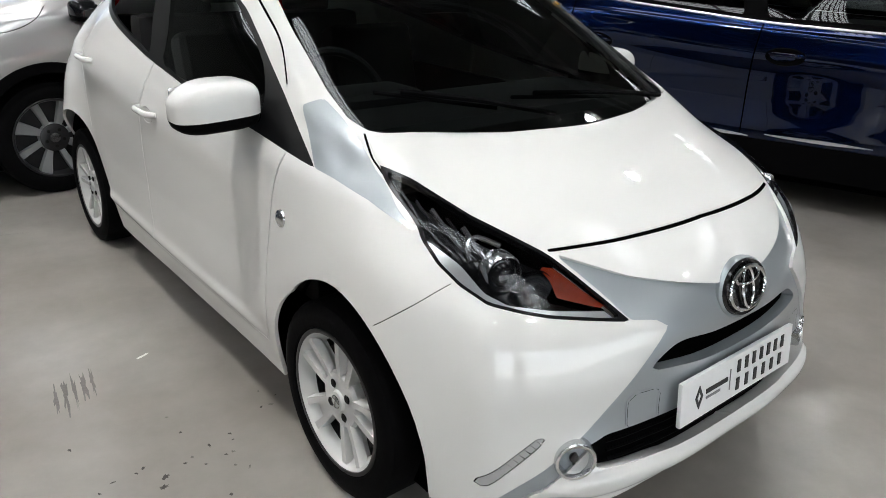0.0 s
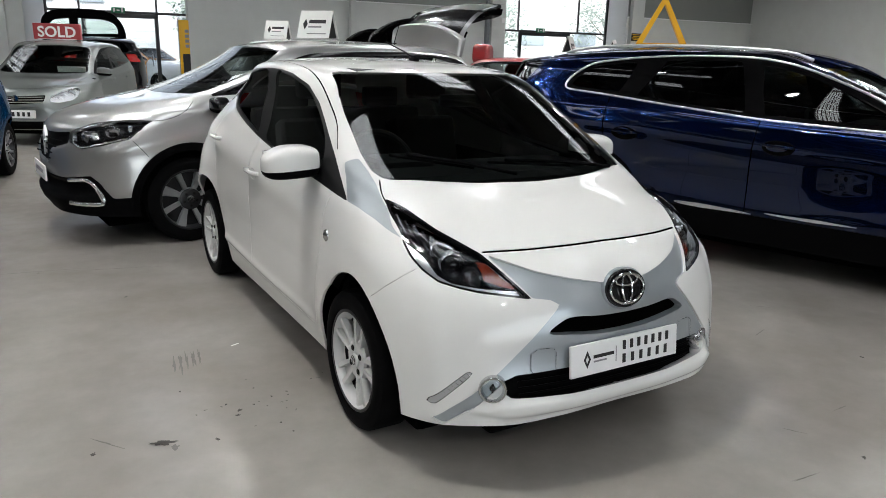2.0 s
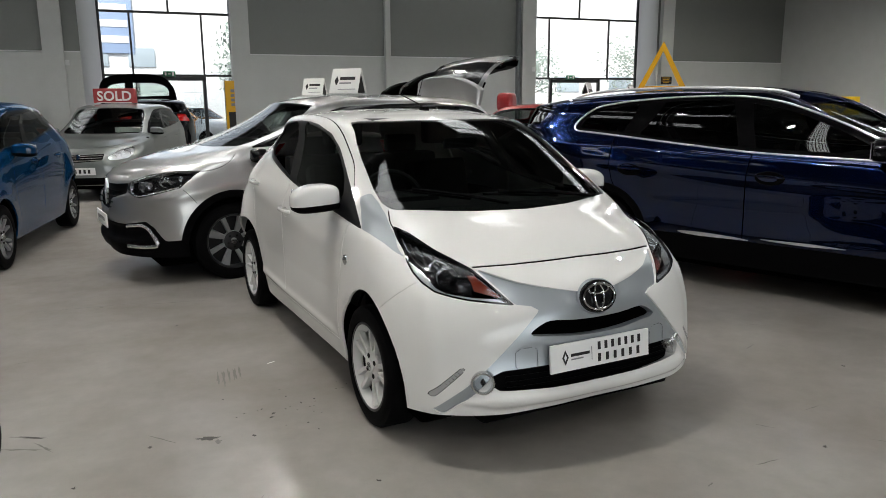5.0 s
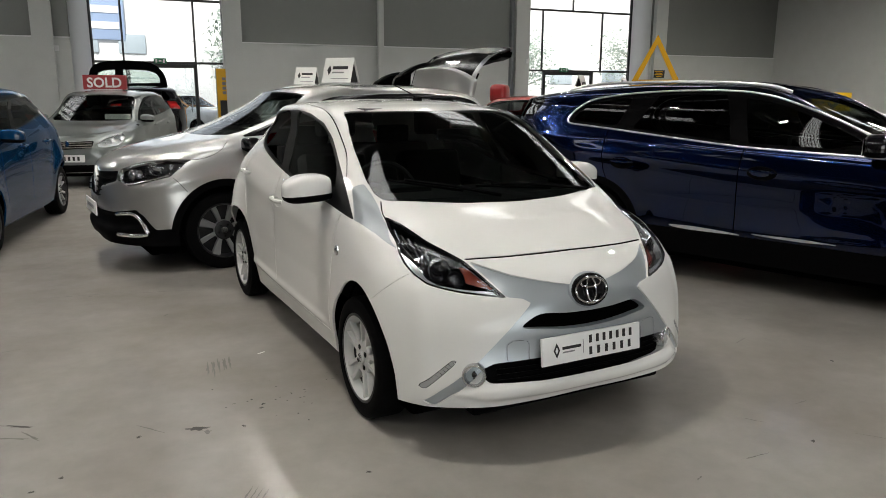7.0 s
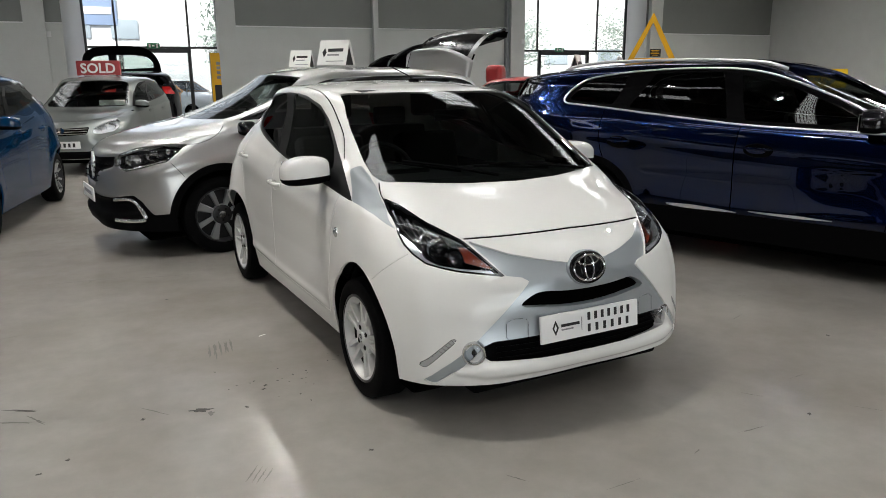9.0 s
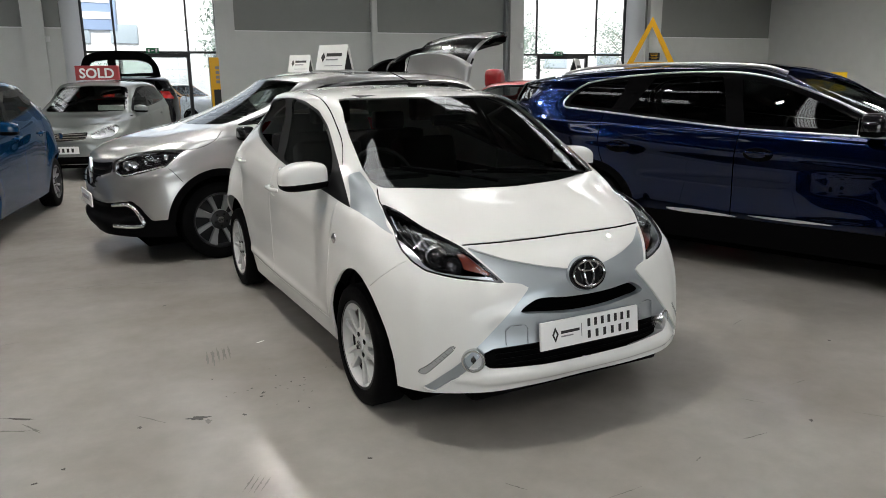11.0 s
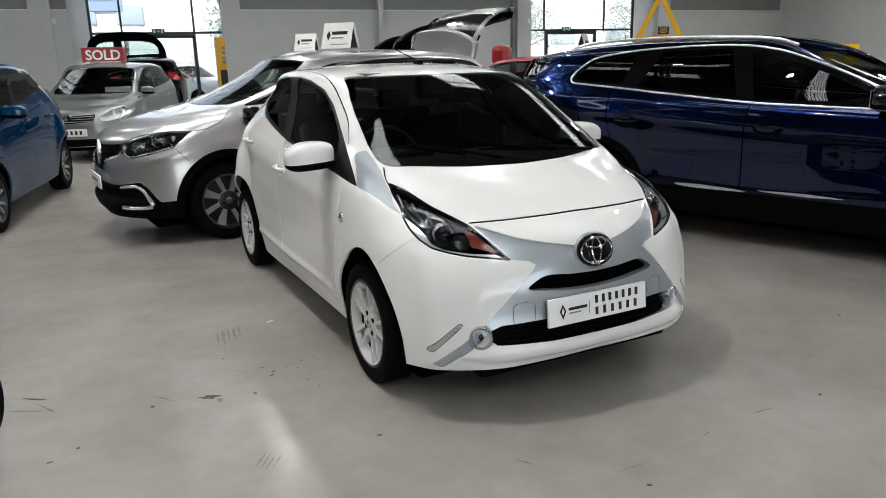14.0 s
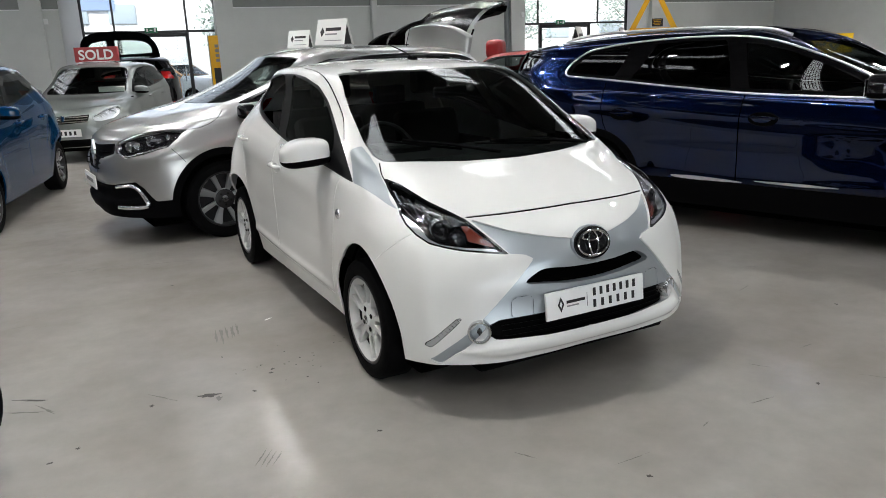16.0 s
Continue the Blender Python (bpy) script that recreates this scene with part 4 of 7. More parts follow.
# ---- the white hatchback ----
FW, RW, HUBZ = -0.03, 2.335, 0.2885


HATCH = BASE.copy()      # the white car's waisted tail
HATCH[4:10, 9, 0] = 0.762, 0.675, 0.605, 0.535, 0.495, 0.465
HATCH[4:10, 10, 0] = 0.605, 0.545, 0.485, 0.43, 0.395, 0.375
HATCH[6:9, 8, 0] = 0.760, 0.705, 0.640


def hatchback():
    car = thing("hatchback", "pearl white five door city hatchback with silver cross shaped nose trim", "car", pose(0, 0, 0))
    s = Shell(HATCH, 0.0125)
    nose = lambda x, y, z: (y < 0.35) * 1.0
    nosef = lambda x, y, z, n: (y < 0.30) & (n[:, 1] < 0.5)
    sidef = lambda x, y, z, n: (n[:, 0] > 0.12) & (x > 0.35)
    # sculpting: arches, flank, sill, nose
    for cy, h in ((FW, 0.009), (RW, 0.012)):
        d = np.hypot(s.V[:, 1] - cy, s.V[:, 2] - 0.30)
        s.push(h * np.exp(-((d - 0.35) / 0.07) ** 2) * (s.V[:, 0] > 0.4) * np.clip((s.V[:, 2] - 0.25) / 0.15, 0, 1))
    s.crease("side", [(0.38, 0.338), (1.2, 0.345), (1.94, 0.37)], 0.011, 0.022, lambda x, y, z: (x > 0.5) * np.clip((y - 0.36) / 0.1, 0, 1) * np.clip((1.98 - y) / 0.1, 0, 1))
    s.sink("side", smooth_line([(0.50, 0.62), (1.1, 0.64), (1.70, 0.62), (1.70, 0.50), (1.1, 0.48), (0.50, 0.50)], 5, True), 0.007, 0.30, lambda x, y, z: (x > 0.5))
    s.crease("side", [(0.5, 0.80), (1.2, 0.86), (1.8, 0.93), (2.3, 0.99)], 0.007, 0.06, lambda x, y, z: (x > 0.5))
    cross = [(-0.1, 0.715), (0.10, 0.722), (0.22, 0.745), (0.34, 0.771), (0.476, 0.819), (0.380, 0.690), (0.318, 0.682), (0.288, 0.664), (0.40, 0.553), (0.505, 0.448), (0.60, 0.360), (0.712, 0.262),
             (0.675, 0.245), (0.575, 0.33), (0.50, 0.405), (0.45, 0.425), (-0.1, 0.43)]
    upper = smooth_line([(-0.12, 0.606), (0, 0.603), (0.12, 0.608), (0.22, 0.618), (0.275, 0.609), (0.333, 0.566), (0.24, 0.553), (0.12, 0.538), (0, 0.532), (-0.12, 0.538)], 3, True)
    lower = [(-0.1, 0.432), (0.25, 0.431), (0.45, 0.427), (0.50, 0.407), (0.505, 0.372), (0.475, 0.350), (0.25, 0.338), (-0.1, 0.335)]
    s.sink("front", [(-0.2, 0.275), (0.5, 0.28), (0.60, 0.30), (0.52, 0.338), (0.30, 0.330), (-0.2, 0.327)], -0.017, 0.03, nose)
    s.crease("side", [(0.21, 1.046), (0.065, 0.996), (-0.068, 0.945), (-0.184, 0.891), (-0.27, 0.85)], 0.006, 0.020, lambda x, y, z: (x > 0.55) * np.clip((0.3 - y) / 0.08, 0, 1))
    s.crease("front", [(0.690, 0.70), (0.700, 0.58), (0.700, 0.42), (0.694, 0.27)], 0.010, 0.035, nose)
    lamp = [(0.655, 0.952), (0.680, 0.90), (0.699, 0.839), (0.702, 0.80), (0.687, 0.765), (0.655, 0.733), (0.60, 0.717), (0.549, 0.706), (0.379, 0.686), (0.436, 0.753), (0.486, 0.818), (0.574, 0.879), (0.615, 0.930)]
    # pieces of the front
    s.area("front", lamp, "lamp", lambda x, y, z, n: (y < 0.02) & (x > 0.3))
    lampf = lambda x, y, z, n: (y < 0.02) & (x > 0.3)
    s.area("front", lamp, "lens", lampf, of=("lamp",), grow=-0.007)
    s.area("front", [(0.75, 0.86), (0.700, 0.850), (0.682, 0.831), (0.664, 0.804), (0.651, 0.757), (0.617, 0.734), (0.529, 0.720), (0.426, 0.713), (0.38, 0.66), (0.62, 0.66), (0.75, 0.74)], "guide", lampf, of=("lens",))
    s.area("front", [(0.518, 0.802), (0.486, 0.797), (0.455, 0.757), (0.412, 0.714), (0.46, 0.728), (0.515, 0.745), (0.510, 0.772)], "amber", lampf, of=("lens",))
    drl = [(0.722, 0.316), (0.716, 0.338), (0.612, 0.440), (0.592, 0.444), (0.604, 0.424), (0.70, 0.322)]
    s.area("front", drl, "drl_frame", nosef, grow=0.0012)
    s.area("front", drl, "drl", nosef, of=("drl_frame",), grow=-0.001)
    s.area("front", upper, "upper_grille", nosef)
    s.area("front", lower, "lower_grille", nosef)
    s.area("front", cross, "cross", lambda x, y, z, n: (y < -0.35) & (z < 0.84))
    s.gap("front", [(0.302, 0.424), (0.385, 0.424), (0.398, 0.436), (0.398, 0.498), (0.375, 0.514), (0.318, 0.514), (0.302, 0.50)], 0.0014, nosef, of=("cross",), closed=True, name="tow_gap")
    # windscreen, roof glass line, side glass
    screen = [(-0.2, 0.992), (0.26, 0.998), (0.49, 1.008), (0.60, 1.012), (0.630, 1.016), (0.646, 1.037), (0.641, 1.091), (0.608, 1.21), (0.577, 1.305), (0.540, 1.378), (0.525, 1.394), (0.49, 1.400), (0.37, 1.402), (-0.2, 1.405)]
    s.area("front", screen, "screen", lambda x, y, z, n: (y < 0.95) & (y > -0.25))
    glass_line = [(0.092, 0.920), (0.365, 0.950), (0.80, 0.990), (1.188, 1.040), (1.30, 1.058), (1.59, 1.115), (1.86, 1.165), (2.03, 1.203), (2.09, 1.235), (2.095, 1.275), (2.05, 1.325), (1.93, 1.362), (1.64, 1.386), (1.415, 1.395), (1.25, 1.393),
                  (1.08, 1.380), (0.84, 1.336), (0.683, 1.268), (0.548, 1.195), (0.326, 1.065)]
    s.area("side", glass_line, "dlo", lambda x, y, z, n: (n[:, 0] > 0.15) & (y > 0.05) & (x > 0.5))
    s.area("side", smooth_line([(0.43, 0.995), (0.80, 1.012), (1.11, 1.045), (1.16, 1.15), (1.285, 1.372), (1.20, 1.376), (1.08, 1.364), (0.85, 1.320), (0.70, 1.256), (0.56, 1.182), (0.45, 1.10)], 3, True), "front_glass", sidef, of=("dlo",))
    s.area("side", smooth_line([(1.27, 1.072), (1.40, 1.094), (1.59, 1.134), (1.84, 1.180), (2.00, 1.218), (2.055, 1.265), (2.00, 1.315), (1.90, 1.345), (1.64, 1.371), (1.43, 1.378), (1.34, 1.20)], 3, True), "rear_glass", sidef, of=("dlo",))
    # silver wedge on the fender
    s.area("side", [(0.237, 1.052), (0.092, 0.920), (0.011, 0.911), (-0.12, 0.888), (-0.285, 0.850), (-0.191, 0.888), (-0.072, 0.938), (0.022, 0.997), (0.10, 1.035), (0.193, 1.074)], "wedge", lambda x, y, z, n: (x > 0.55) & (y < 0.4))
    s.area("uv", [(10.1, 6.9), (12, 6.9), (12, 8.75), (10.25, 8.6)], "back_glass")
    s.area("uv", [(9.75, 4.0), (10.15, 4.0), (10.15, 6.6), (9.7, 6.6)], "tail_lamp")
    # arches
    for cy, oy, rx, rz in ((FW, -0.095, 0.335, 0.378), (RW, 2.235, 0.375, 0.402)):
        s.area("side", circle(cy, 0.295, 0.318), "arch", arch_keep, of=("body",))
        s.area("side", [(oy + (y - oy) * rx, 0.295 + (z - 0.295) * rz) for y, z in circle(oy, 0.295, 1.0)], "arch", arch_keep, of=("body",))
        s.area("side", [(oy - rx - 0.012, 0.1), (oy + rx, 0.1), (oy + rx, 0.30), (oy - rx, 0.30)], "arch", arch_keep, of=("body",))
    # joints
    s.gap("front", smooth_line([(0.0, 0.836), (0.2, 0.833), (0.30, 0.830), (0.40, 0.827), (0.478, 0.823)], 4), 0.006, lambda x, y, z, n: (y < -0.3) & (x < 0.486))
    s.gap("side", [(0.030, 1.012), (-0.043, 0.960), (-0.092, 0.934)], 0.003, lambda x, y, z, n: (x > 0.55) & (y < 0.034), of=("body", "wedge"), name="bonnet_gap")
    s.gap("side", smooth_line([(-0.404, 0.768), (-0.362, 0.719), (-0.30, 0.665), (-0.262, 0.636)], 4), 0.0022, lambda x, y, z, n: x > 0.6, name="bumper_gap")
    s.gap("side", smooth_line([(0.225, 0.935), (0.254, 0.846), (0.272, 0.717), (0.297, 0.583), (0.315, 0.40), (0.345, 0.318)], 5), 0.0038, sidef, name="door_gap")
    s.gap("side", smooth_line([(1.205, 1.042), (1.275, 0.88), (1.305, 0.769), (1.325, 0.507), (1.318, 0.318)], 5), 0.0038, sidef, name="middle_gap")
    s.gap("side", smooth_line([(0.345, 0.316), (0.8, 0.318), (1.4, 0.322), (1.93, 0.335)], 3), 0.004, sidef, name="sill_gap")
    s.gap("side", smooth_line([(1.935, 1.22), (2.00, 1.05), (2.02, 0.85), (1.995, 0.66)], 5), 0.003, sidef, name="rear_gap")
    s.gap("top", smooth_line([(0.690, 0.335), (0.643, 0.454), (0.616, 0.614), (0.590, 0.828), (0.568, 1.10), (0.560, 1.45), (0.562, 1.75), (0.58, 1.93)], 4), 0.0055, lambda x, y, z, n: (z > 1.08) & (y > 0.33) & (y < 2.0), name="roof_gap")
    # separate panels
    door_of = ("body",)
    s.area("side", [(0.345, 0.316), (1.318, 0.316), (1.325, 0.507), (1.305, 0.769), (1.275, 0.88), (1.205, 1.042), (1.19, 1.06), (0.19, 0.97), (0.225, 0.935), (0.254, 0.846), (0.272, 0.717), (0.297, 0.583), (0.315, 0.40)], "front_door", sidef, of=door_of)
    s.area("side", [(1.318, 0.318), (1.93, 0.332), (1.995, 0.66), (2.02, 0.85), (2.00, 1.05), (1.935, 1.22), (1.9, 1.24), (1.19, 1.06), (1.205, 1.042), (1.275, 0.88), (1.305, 0.769), (1.325, 0.507)], "rear_door", sidef, of=door_of)
    s.area("top", [(-0.1, -0.80), (0.476, -0.505), (0.60, -0.28), (0.658, -0.092), (0.652, -0.043), (0.637, 0.031), (0.60, 0.06), (-0.1, 0.02)], "bonnet", lambda x, y, z, n: (z > 0.80) & (y < 0.06), of=door_of)
    s.area("side", [(-0.9, 0.1), (-0.262, 0.1), (-0.262, 0.636), (-0.30, 0.665), (-0.362, 0.719), (-0.404, 0.768), (-0.6, 0.82), (-0.9, 0.82)], "bumper", None, of=door_of)
    s.fair("screen", 1, 4)
    s.fair("bonnet", 2, 8)
    s.fair("front_glass", 0, 3, False)
    s.fair("rear_glass", 0, 3, False)
    R = 0.012
    body = s.make("body", "body", WHITE, car, rim=R)
    s.make("bonnet", "bonnet", WHITE, car, rim=R)
    bumper = s.make("front_bumper", "bumper", WHITE, car, rim=0.05)
    s.make("nose_trim", "cross", SILVER_TRIM, car, rim=0.04, lift=-0.009, label="satin silver cross shaped trim")
    s.make("windscreen", "screen", GLASS, car)
    s.make("rear_window", "back_glass", PRIVACY, car)
    s.make("bonnet_joint", "gap", GAP, car, lift=-0.003)
    for sd in (-1, 1):
        for g_ in ("tow_gap", "bonnet_gap", "bumper_gap", "door_gap", "middle_gap", "sill_gap", "rear_gap", "roof_gap"):
            s.make("joint", g_, GAP, car, side=sd, lift=-0.003)
        s.make("fender_trim", "wedge", SILVER_TRIM, car, side=sd, rim=R)
        fd = s.make("front_door", "front_door", WHITE, car, side=sd, rim=R)
        rd = s.make("rear_door", "rear_door", WHITE, car, side=sd, rim=R)
        s.make("window_surround", "dlo", SATINBLACK, car, side=sd, rim=0.015)
        s.make("front_window", "front_glass", SIDEGLASS, fd, side=sd)
        s.make("rear_side_window", "rear_glass", SIDEGLASS, rd, side=sd)
        s.make("tail_lamp", "tail_lamp", REDLENS, car, side=sd)
        for d, y, z in ((fd, 1.20, 0.872), (rd, 1.90, 0.975)):
            p, n = s.surf("side", (y, z))
            h = part("door_handle", join(tube(smooth_line([(p.x - 0.004, y - 0.085, z), (p.x + 0.026, y - 0.055, z + 0.003), (p.x + 0.030, y, z + 0.006), (p.x + 0.026, y + 0.055, z + 0.006), (p.x - 0.004, y + 0.085, z + 0.004)], 4), 0.0115, 10)), WHITE, d)
            part("handle_cup", lathe([(p.x - 0.012, 0.0), (p.x + 0.001, 0.034), (p.x + 0.003, 0.038)], 24, Matrix.Translation((0, y, z - 0.01)) @ Matrix.Diagonal((1, 1.5, 0.8, 1))), WHITE, d)
            for o in (h, d.children[-1]):
                if sd < 0:
                    o.data.transform(Matrix.Diagonal((-1, 1, 1, 1)))
                    o.data.flip_normals()
    # side lamps
    p, n = s.surf("side", (0.205, 0.757))
    for sd in (-1, 1):
        il = part("side_indicator", lathe([(-0.004, 0.026), (0.004, 0.024), (0.007, 0.018)], 24, Matrix.Translation((p.x, 0.205, 0.757)) @ pose(0, 0, 0, 0, 0, 0)), SATIN, car, "small round chrome ringed side lamp")
        il2 = part("side_indicator_lens", lathe([(0.004, 0.019), (0.010, 0.012), (0.012, 0)], 20, Matrix.Translation((p.x, 0.205, 0.757))), REFLECTOR, il)
        if sd < 0:
            for o in (il, il2):
                o.data.transform(Matrix.Diagonal((-1, 1, 1, 1)))
                o.data.flip_normals()
    # head lamps: dark bowl, projector, reflectors, amber flasher, clear lens
    for sd in (-1, 1):
        hl = s.make("headlight", "lamp", GLOSSBLACK, car, side=sd, rim=0.02, label="swept back headlight with dark bowl")
        s.make("lens", "lens", LENS, hl, side=sd)
        s.make("lens_tip", "amber", LENS, hl, side=sd)
        s.make("indicator", "amber", AMBER, hl, side=sd, lift=-0.012, label="amber flasher")
        s.make("lens_edge", "guide", LENS, hl, side=sd)
        s.make("light_guide", "guide", GUIDE, hl, side=sd, lift=-0.010, rim=0.03, label="bright light guide along the lamp's lower edge")
        s.make("bowl", "lens", GLOSSBLACK, hl, side=sd, lift=-0.07)
        s.make("day_lamp_frame", "drl_frame", BLACK, car, side=sd, lift=-0.001)
        s.make("day_lamp", "drl", CLEARLAMP, car, side=sd, lift=-0.0005, label="slanting clear day lamp strip")

        def put(name, bm, material):
            o = part(name, bm, material, hl)
            if sd < 0:
                o.data.transform(Matrix.Diagonal((-1, 1, 1, 1)))
                o.data.flip_normals()
            return o
        P = lambda x, z, lift: (lambda q: Vector(q[0]) + q[1] * lift)(s.surf("front", (x, z)))
        c = P(0.590, 0.800, -0.032)
        turn = Matrix.Translation(c) @ pose(0, 0, 0, 0, 0, -72)
        put("projector", lathe([(-0.03, 0.046), (0.010, 0.046), (0.016, 0.042), (0.010, 0.037)], 32, turn), REFLECTOR)
        put("projector_lens", lathe([(0.004, 0.037), (0.018, 0.030), (0.026, 0.016), (0.029, 0)], 28, turn), GLOSSBLACK)
        # chrome eyelid over the projector, bright strips above modelled as roof light glints in the lens, dark dish
        # beside the flasher
        put("projector_brow", tube(smooth_line([P(0.640, 0.812, -0.020), P(0.622, 0.842, -0.018), P(0.590, 0.852, -0.018), P(0.560, 0.842, -0.020)], 4), 0.007, 8), REFLECTOR)
        for k in range(5):
            strip = [P(0.655 - 0.013 * k, 0.915 - 0.012 * k, -0.016), P(0.672 - 0.016 * k, 0.868 - 0.012 * k, -0.022), P(0.655 - 0.016 * k, 0.832 - 0.006 * k, -0.034)]
            put("reflector_fin", tube(smooth_line(strip, 4), 0.0045 if k % 2 else 0.0075, 6, r_end=0.003), REFLECTOR if k % 2 == 0 else BOWL)
        put("low_dish", lathe([(0.014, 0.044), (0.0, 0.036), (-0.012, 0.018), (-0.014, 0.0)], 28, Matrix.Translation(P(0.543, 0.776, -0.036)) @ pose(0, 0, 0, 0, 0, -66)), BOWL)
    # grilles
    ug = s.make("upper_grille", "upper_grille", GAP, car, lift=-0.04)
    lg = s.make("lower_grille", "lower_grille", BLACK, car, lift=-0.05)
    for k in range(4):
        z = 0.345 + 0.022 * k
        pts = []
        for x in np.linspace(-0.43, 0.43, 25):
            q, n = s.surf("front", (abs(x), z))
            pts.append((x, q.y + 0.036, z))
        part("grille_bar", tube(smooth_line(pts, 2), 0.0045, 6), BLACK, lg)
    # fog lamps, day lamps
    for sd in (-1, 1):
        q, n = s.surf("front", (0.538, 0.382))
        m = Matrix.Translation((sd * (0.500 if sd > 0 else 0.534), q.y + (0.008 if sd > 0 else 0.002), 0.385)) @ pose(0, 0, 0, 0, 0, -90 + sd * (26 if sd > 0 else 32))
        fog = part("fog_lamp", lathe([(-0.05, 0.048), (0.010, 0.050), (0.016, 0.047), (0.016, 0.041), (0.004, 0.036), (-0.005, 0.034)], 40, m), SATIN, car, "round fog lamp in a satin silver ring")
        part("fog_bowl", lathe([(-0.006, 0.035), (-0.022, 0.022), (-0.026, 0)], 28, m), BRIGHT, fog)
        part("fog_bulb", join(lathe([(-0.024, 0.010), (0.0, 0.011), (0.003, 0)], 12, m), box(0, 0, 0, 0.004, 0.006, 0.035, m=m)), BOWL, fog)
        part("fog_lens", lathe([(0.004, 0.036), (0.009, 0.02), (0.011, 0)], 28, m), LENS, fog)
    # emblem: three interlocked ovals shown as plain rings
    q, n = s.surf("front", (0.0, 0.690))
    m = Matrix.Translation((0, q.y + 0.004, 0.690)) @ pose(0, 0, 0, -14, 0, 0)
    em = part("nose_badge", lathe([(-0.03, 0.070), (0.008, 0.0705), (0.013, 0.068), (0.010, 0.062), (0.009, 0.0)], 48, m @ Matrix.Diagonal((1.36, 1, 1, 1)) @ pose(0, 0, 0, 0, 0, -90)), GLOSSBLACK, car, "black oval badge with chrome rings")
    part("badge_collar", lathe([(-0.03, 0.078), (0.000, 0.077), (0.005, 0.073), (0.002, 0.069)], 48, m @ Matrix.Diagonal((1.34, 1, 1, 1)) @ pose(0, 0, 0, 0, 0, -90)), SILVER_TRIM, em)

    def oval(rx, rz, cz=0.0, r=0.0055):
        return tube([(rx * math.cos(a), -0.016, cz + rz * math.sin(a)) for a in np.linspace(0, 2 * math.pi, 40, endpoint=False)], r, 8, closed=True)
    part("badge_ring", join(oval(0.080, 0.055, 0, 0.0048), oval(0.024, 0.052, 0.001, 0.0045), oval(0.052, 0.020, 0.031, 0.0045)), CHROME, em).data.transform(m)
    # dealer plate
    pl = new("dealer_plate")
    pl.parent = car
    pl.matrix_local = pose(0, -0.752, 0.4585, -6, 0, 0)
    part("plate", box(0, 0.004, 0, 0.525, 0.012, 0.118, 0.003), PLATEWHITE, pl)
    for row, n, z, gap_ in ((0, 7, 0.026, 0.0365), (1, 6, -0.025, 0.0425)):
        for k in range(n):
            x = -0.022 + gap_ * k
            part("plate_writing", box(x + 0.0095, -0.0035, z, 0.0145, 0.002, 0.034), INK, pl, smooth=False)
    part("plate_divider", box(-0.052, -0.0035, 0.0, 0.002, 0.002, 0.058), GREYINK, pl)
    part("plate_mark", prism([(-0.205, 0.0), (-0.189, 0.032), (-0.173, 0.0), (-0.181, 0.0), (-0.189, 0.017), (-0.197, 0.0), (-0.189, -0.017), (-0.181, 0.0), (-0.173, 0.0), (-0.189, -0.032)], -0.002, m=Matrix.Translation((0, -0.002, 0))), INK, pl)
    part("plate_wordmark", box(-0.112, -0.0035, 0.006, 0.096, 0.002, 0.012), INK, pl)
    part("plate_wordmark", box(-0.128, -0.0035, -0.012, 0.062, 0.002, 0.006), GREYINK, pl)
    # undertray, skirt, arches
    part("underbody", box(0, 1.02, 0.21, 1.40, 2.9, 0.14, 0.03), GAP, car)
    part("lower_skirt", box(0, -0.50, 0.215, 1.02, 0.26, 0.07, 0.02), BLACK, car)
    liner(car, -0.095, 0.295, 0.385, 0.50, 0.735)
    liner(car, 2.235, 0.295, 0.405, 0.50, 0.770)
    for y in (FW, RW):
        for sd in (-1, 1):
            wheel(car, (sd * 0.708, y, HUBZ), sd, HUBZ, 0.168, 0.205, "pairs", RIMWHITE, spin=-14 if y == FW else 10)
    # mirrors
    mirror_pair(car, (0.868, 0.43, 1.028), (0.24, 0.17, 0.155), WHITE, True)
    # wipers
    for a, b in (((0.50, -0.03, 1.012), (-0.05, 0.02, 1.05)), ((-0.05, -0.06, 1.012), (-0.50, 0.08, 1.085))):
        part("wiper", join(tube([Vector(a) + Vector((0, -0.02, 0.004)), (Vector(a) + Vector(b)) / 2 + Vector((0, -0.022, 0.016)), Vector(b) + Vector((0, -0.012, 0.012))], 0.008, 6), tube([Vector(a) * 0.6 + Vector(b) * 0.4 + Vector((0, -0.02, 0)), Vector(b) * 1.15 - Vector(a) * 0.15 + Vector((0, -0.01, 0.0))], 0.006, 6)), BLACK, car)
    # aerial
    ae = part("aerial", join(tube([(0.015, 0.985, 1.468), (0.010, 1.06, 1.494), (0.0, 1.29, 1.548)], 0.005, 6, r_end=0.003), box(0.015, 0.98, 1.455, 0.036, 0.07, 0.040, 0.014)), BLACK, car)
    # inside
    part("dashboard", join(box(0, 0.28, 0.90, 1.22, 0.46, 0.20, 0.07, 3), box(-0.36, 0.42, 0.99, 0.30, 0.20, 0.10, 0.04, 3)), DASH, car)
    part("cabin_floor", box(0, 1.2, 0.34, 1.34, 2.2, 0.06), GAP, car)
    # added near-black sheet keeps the cabin's rear dark; not a part of the car
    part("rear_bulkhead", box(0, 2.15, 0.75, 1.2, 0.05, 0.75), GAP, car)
    for x in (-0.35, 0.35):
        seat(car, x, 1.02, 0.52)
    part("rear_bench", join(box(0, 1.72, 0.55, 1.15, 0.45, 0.18, 0.05), box(0, 2.0, 0.86, 1.15, 0.14, 0.56, 0.05)), SEAT, car)
    for x in (-0.32, 0.32):
        part("head_rest", box(x, 2.04, 1.20, 0.24, 0.08, 0.13, 0.03), SEAT, car)
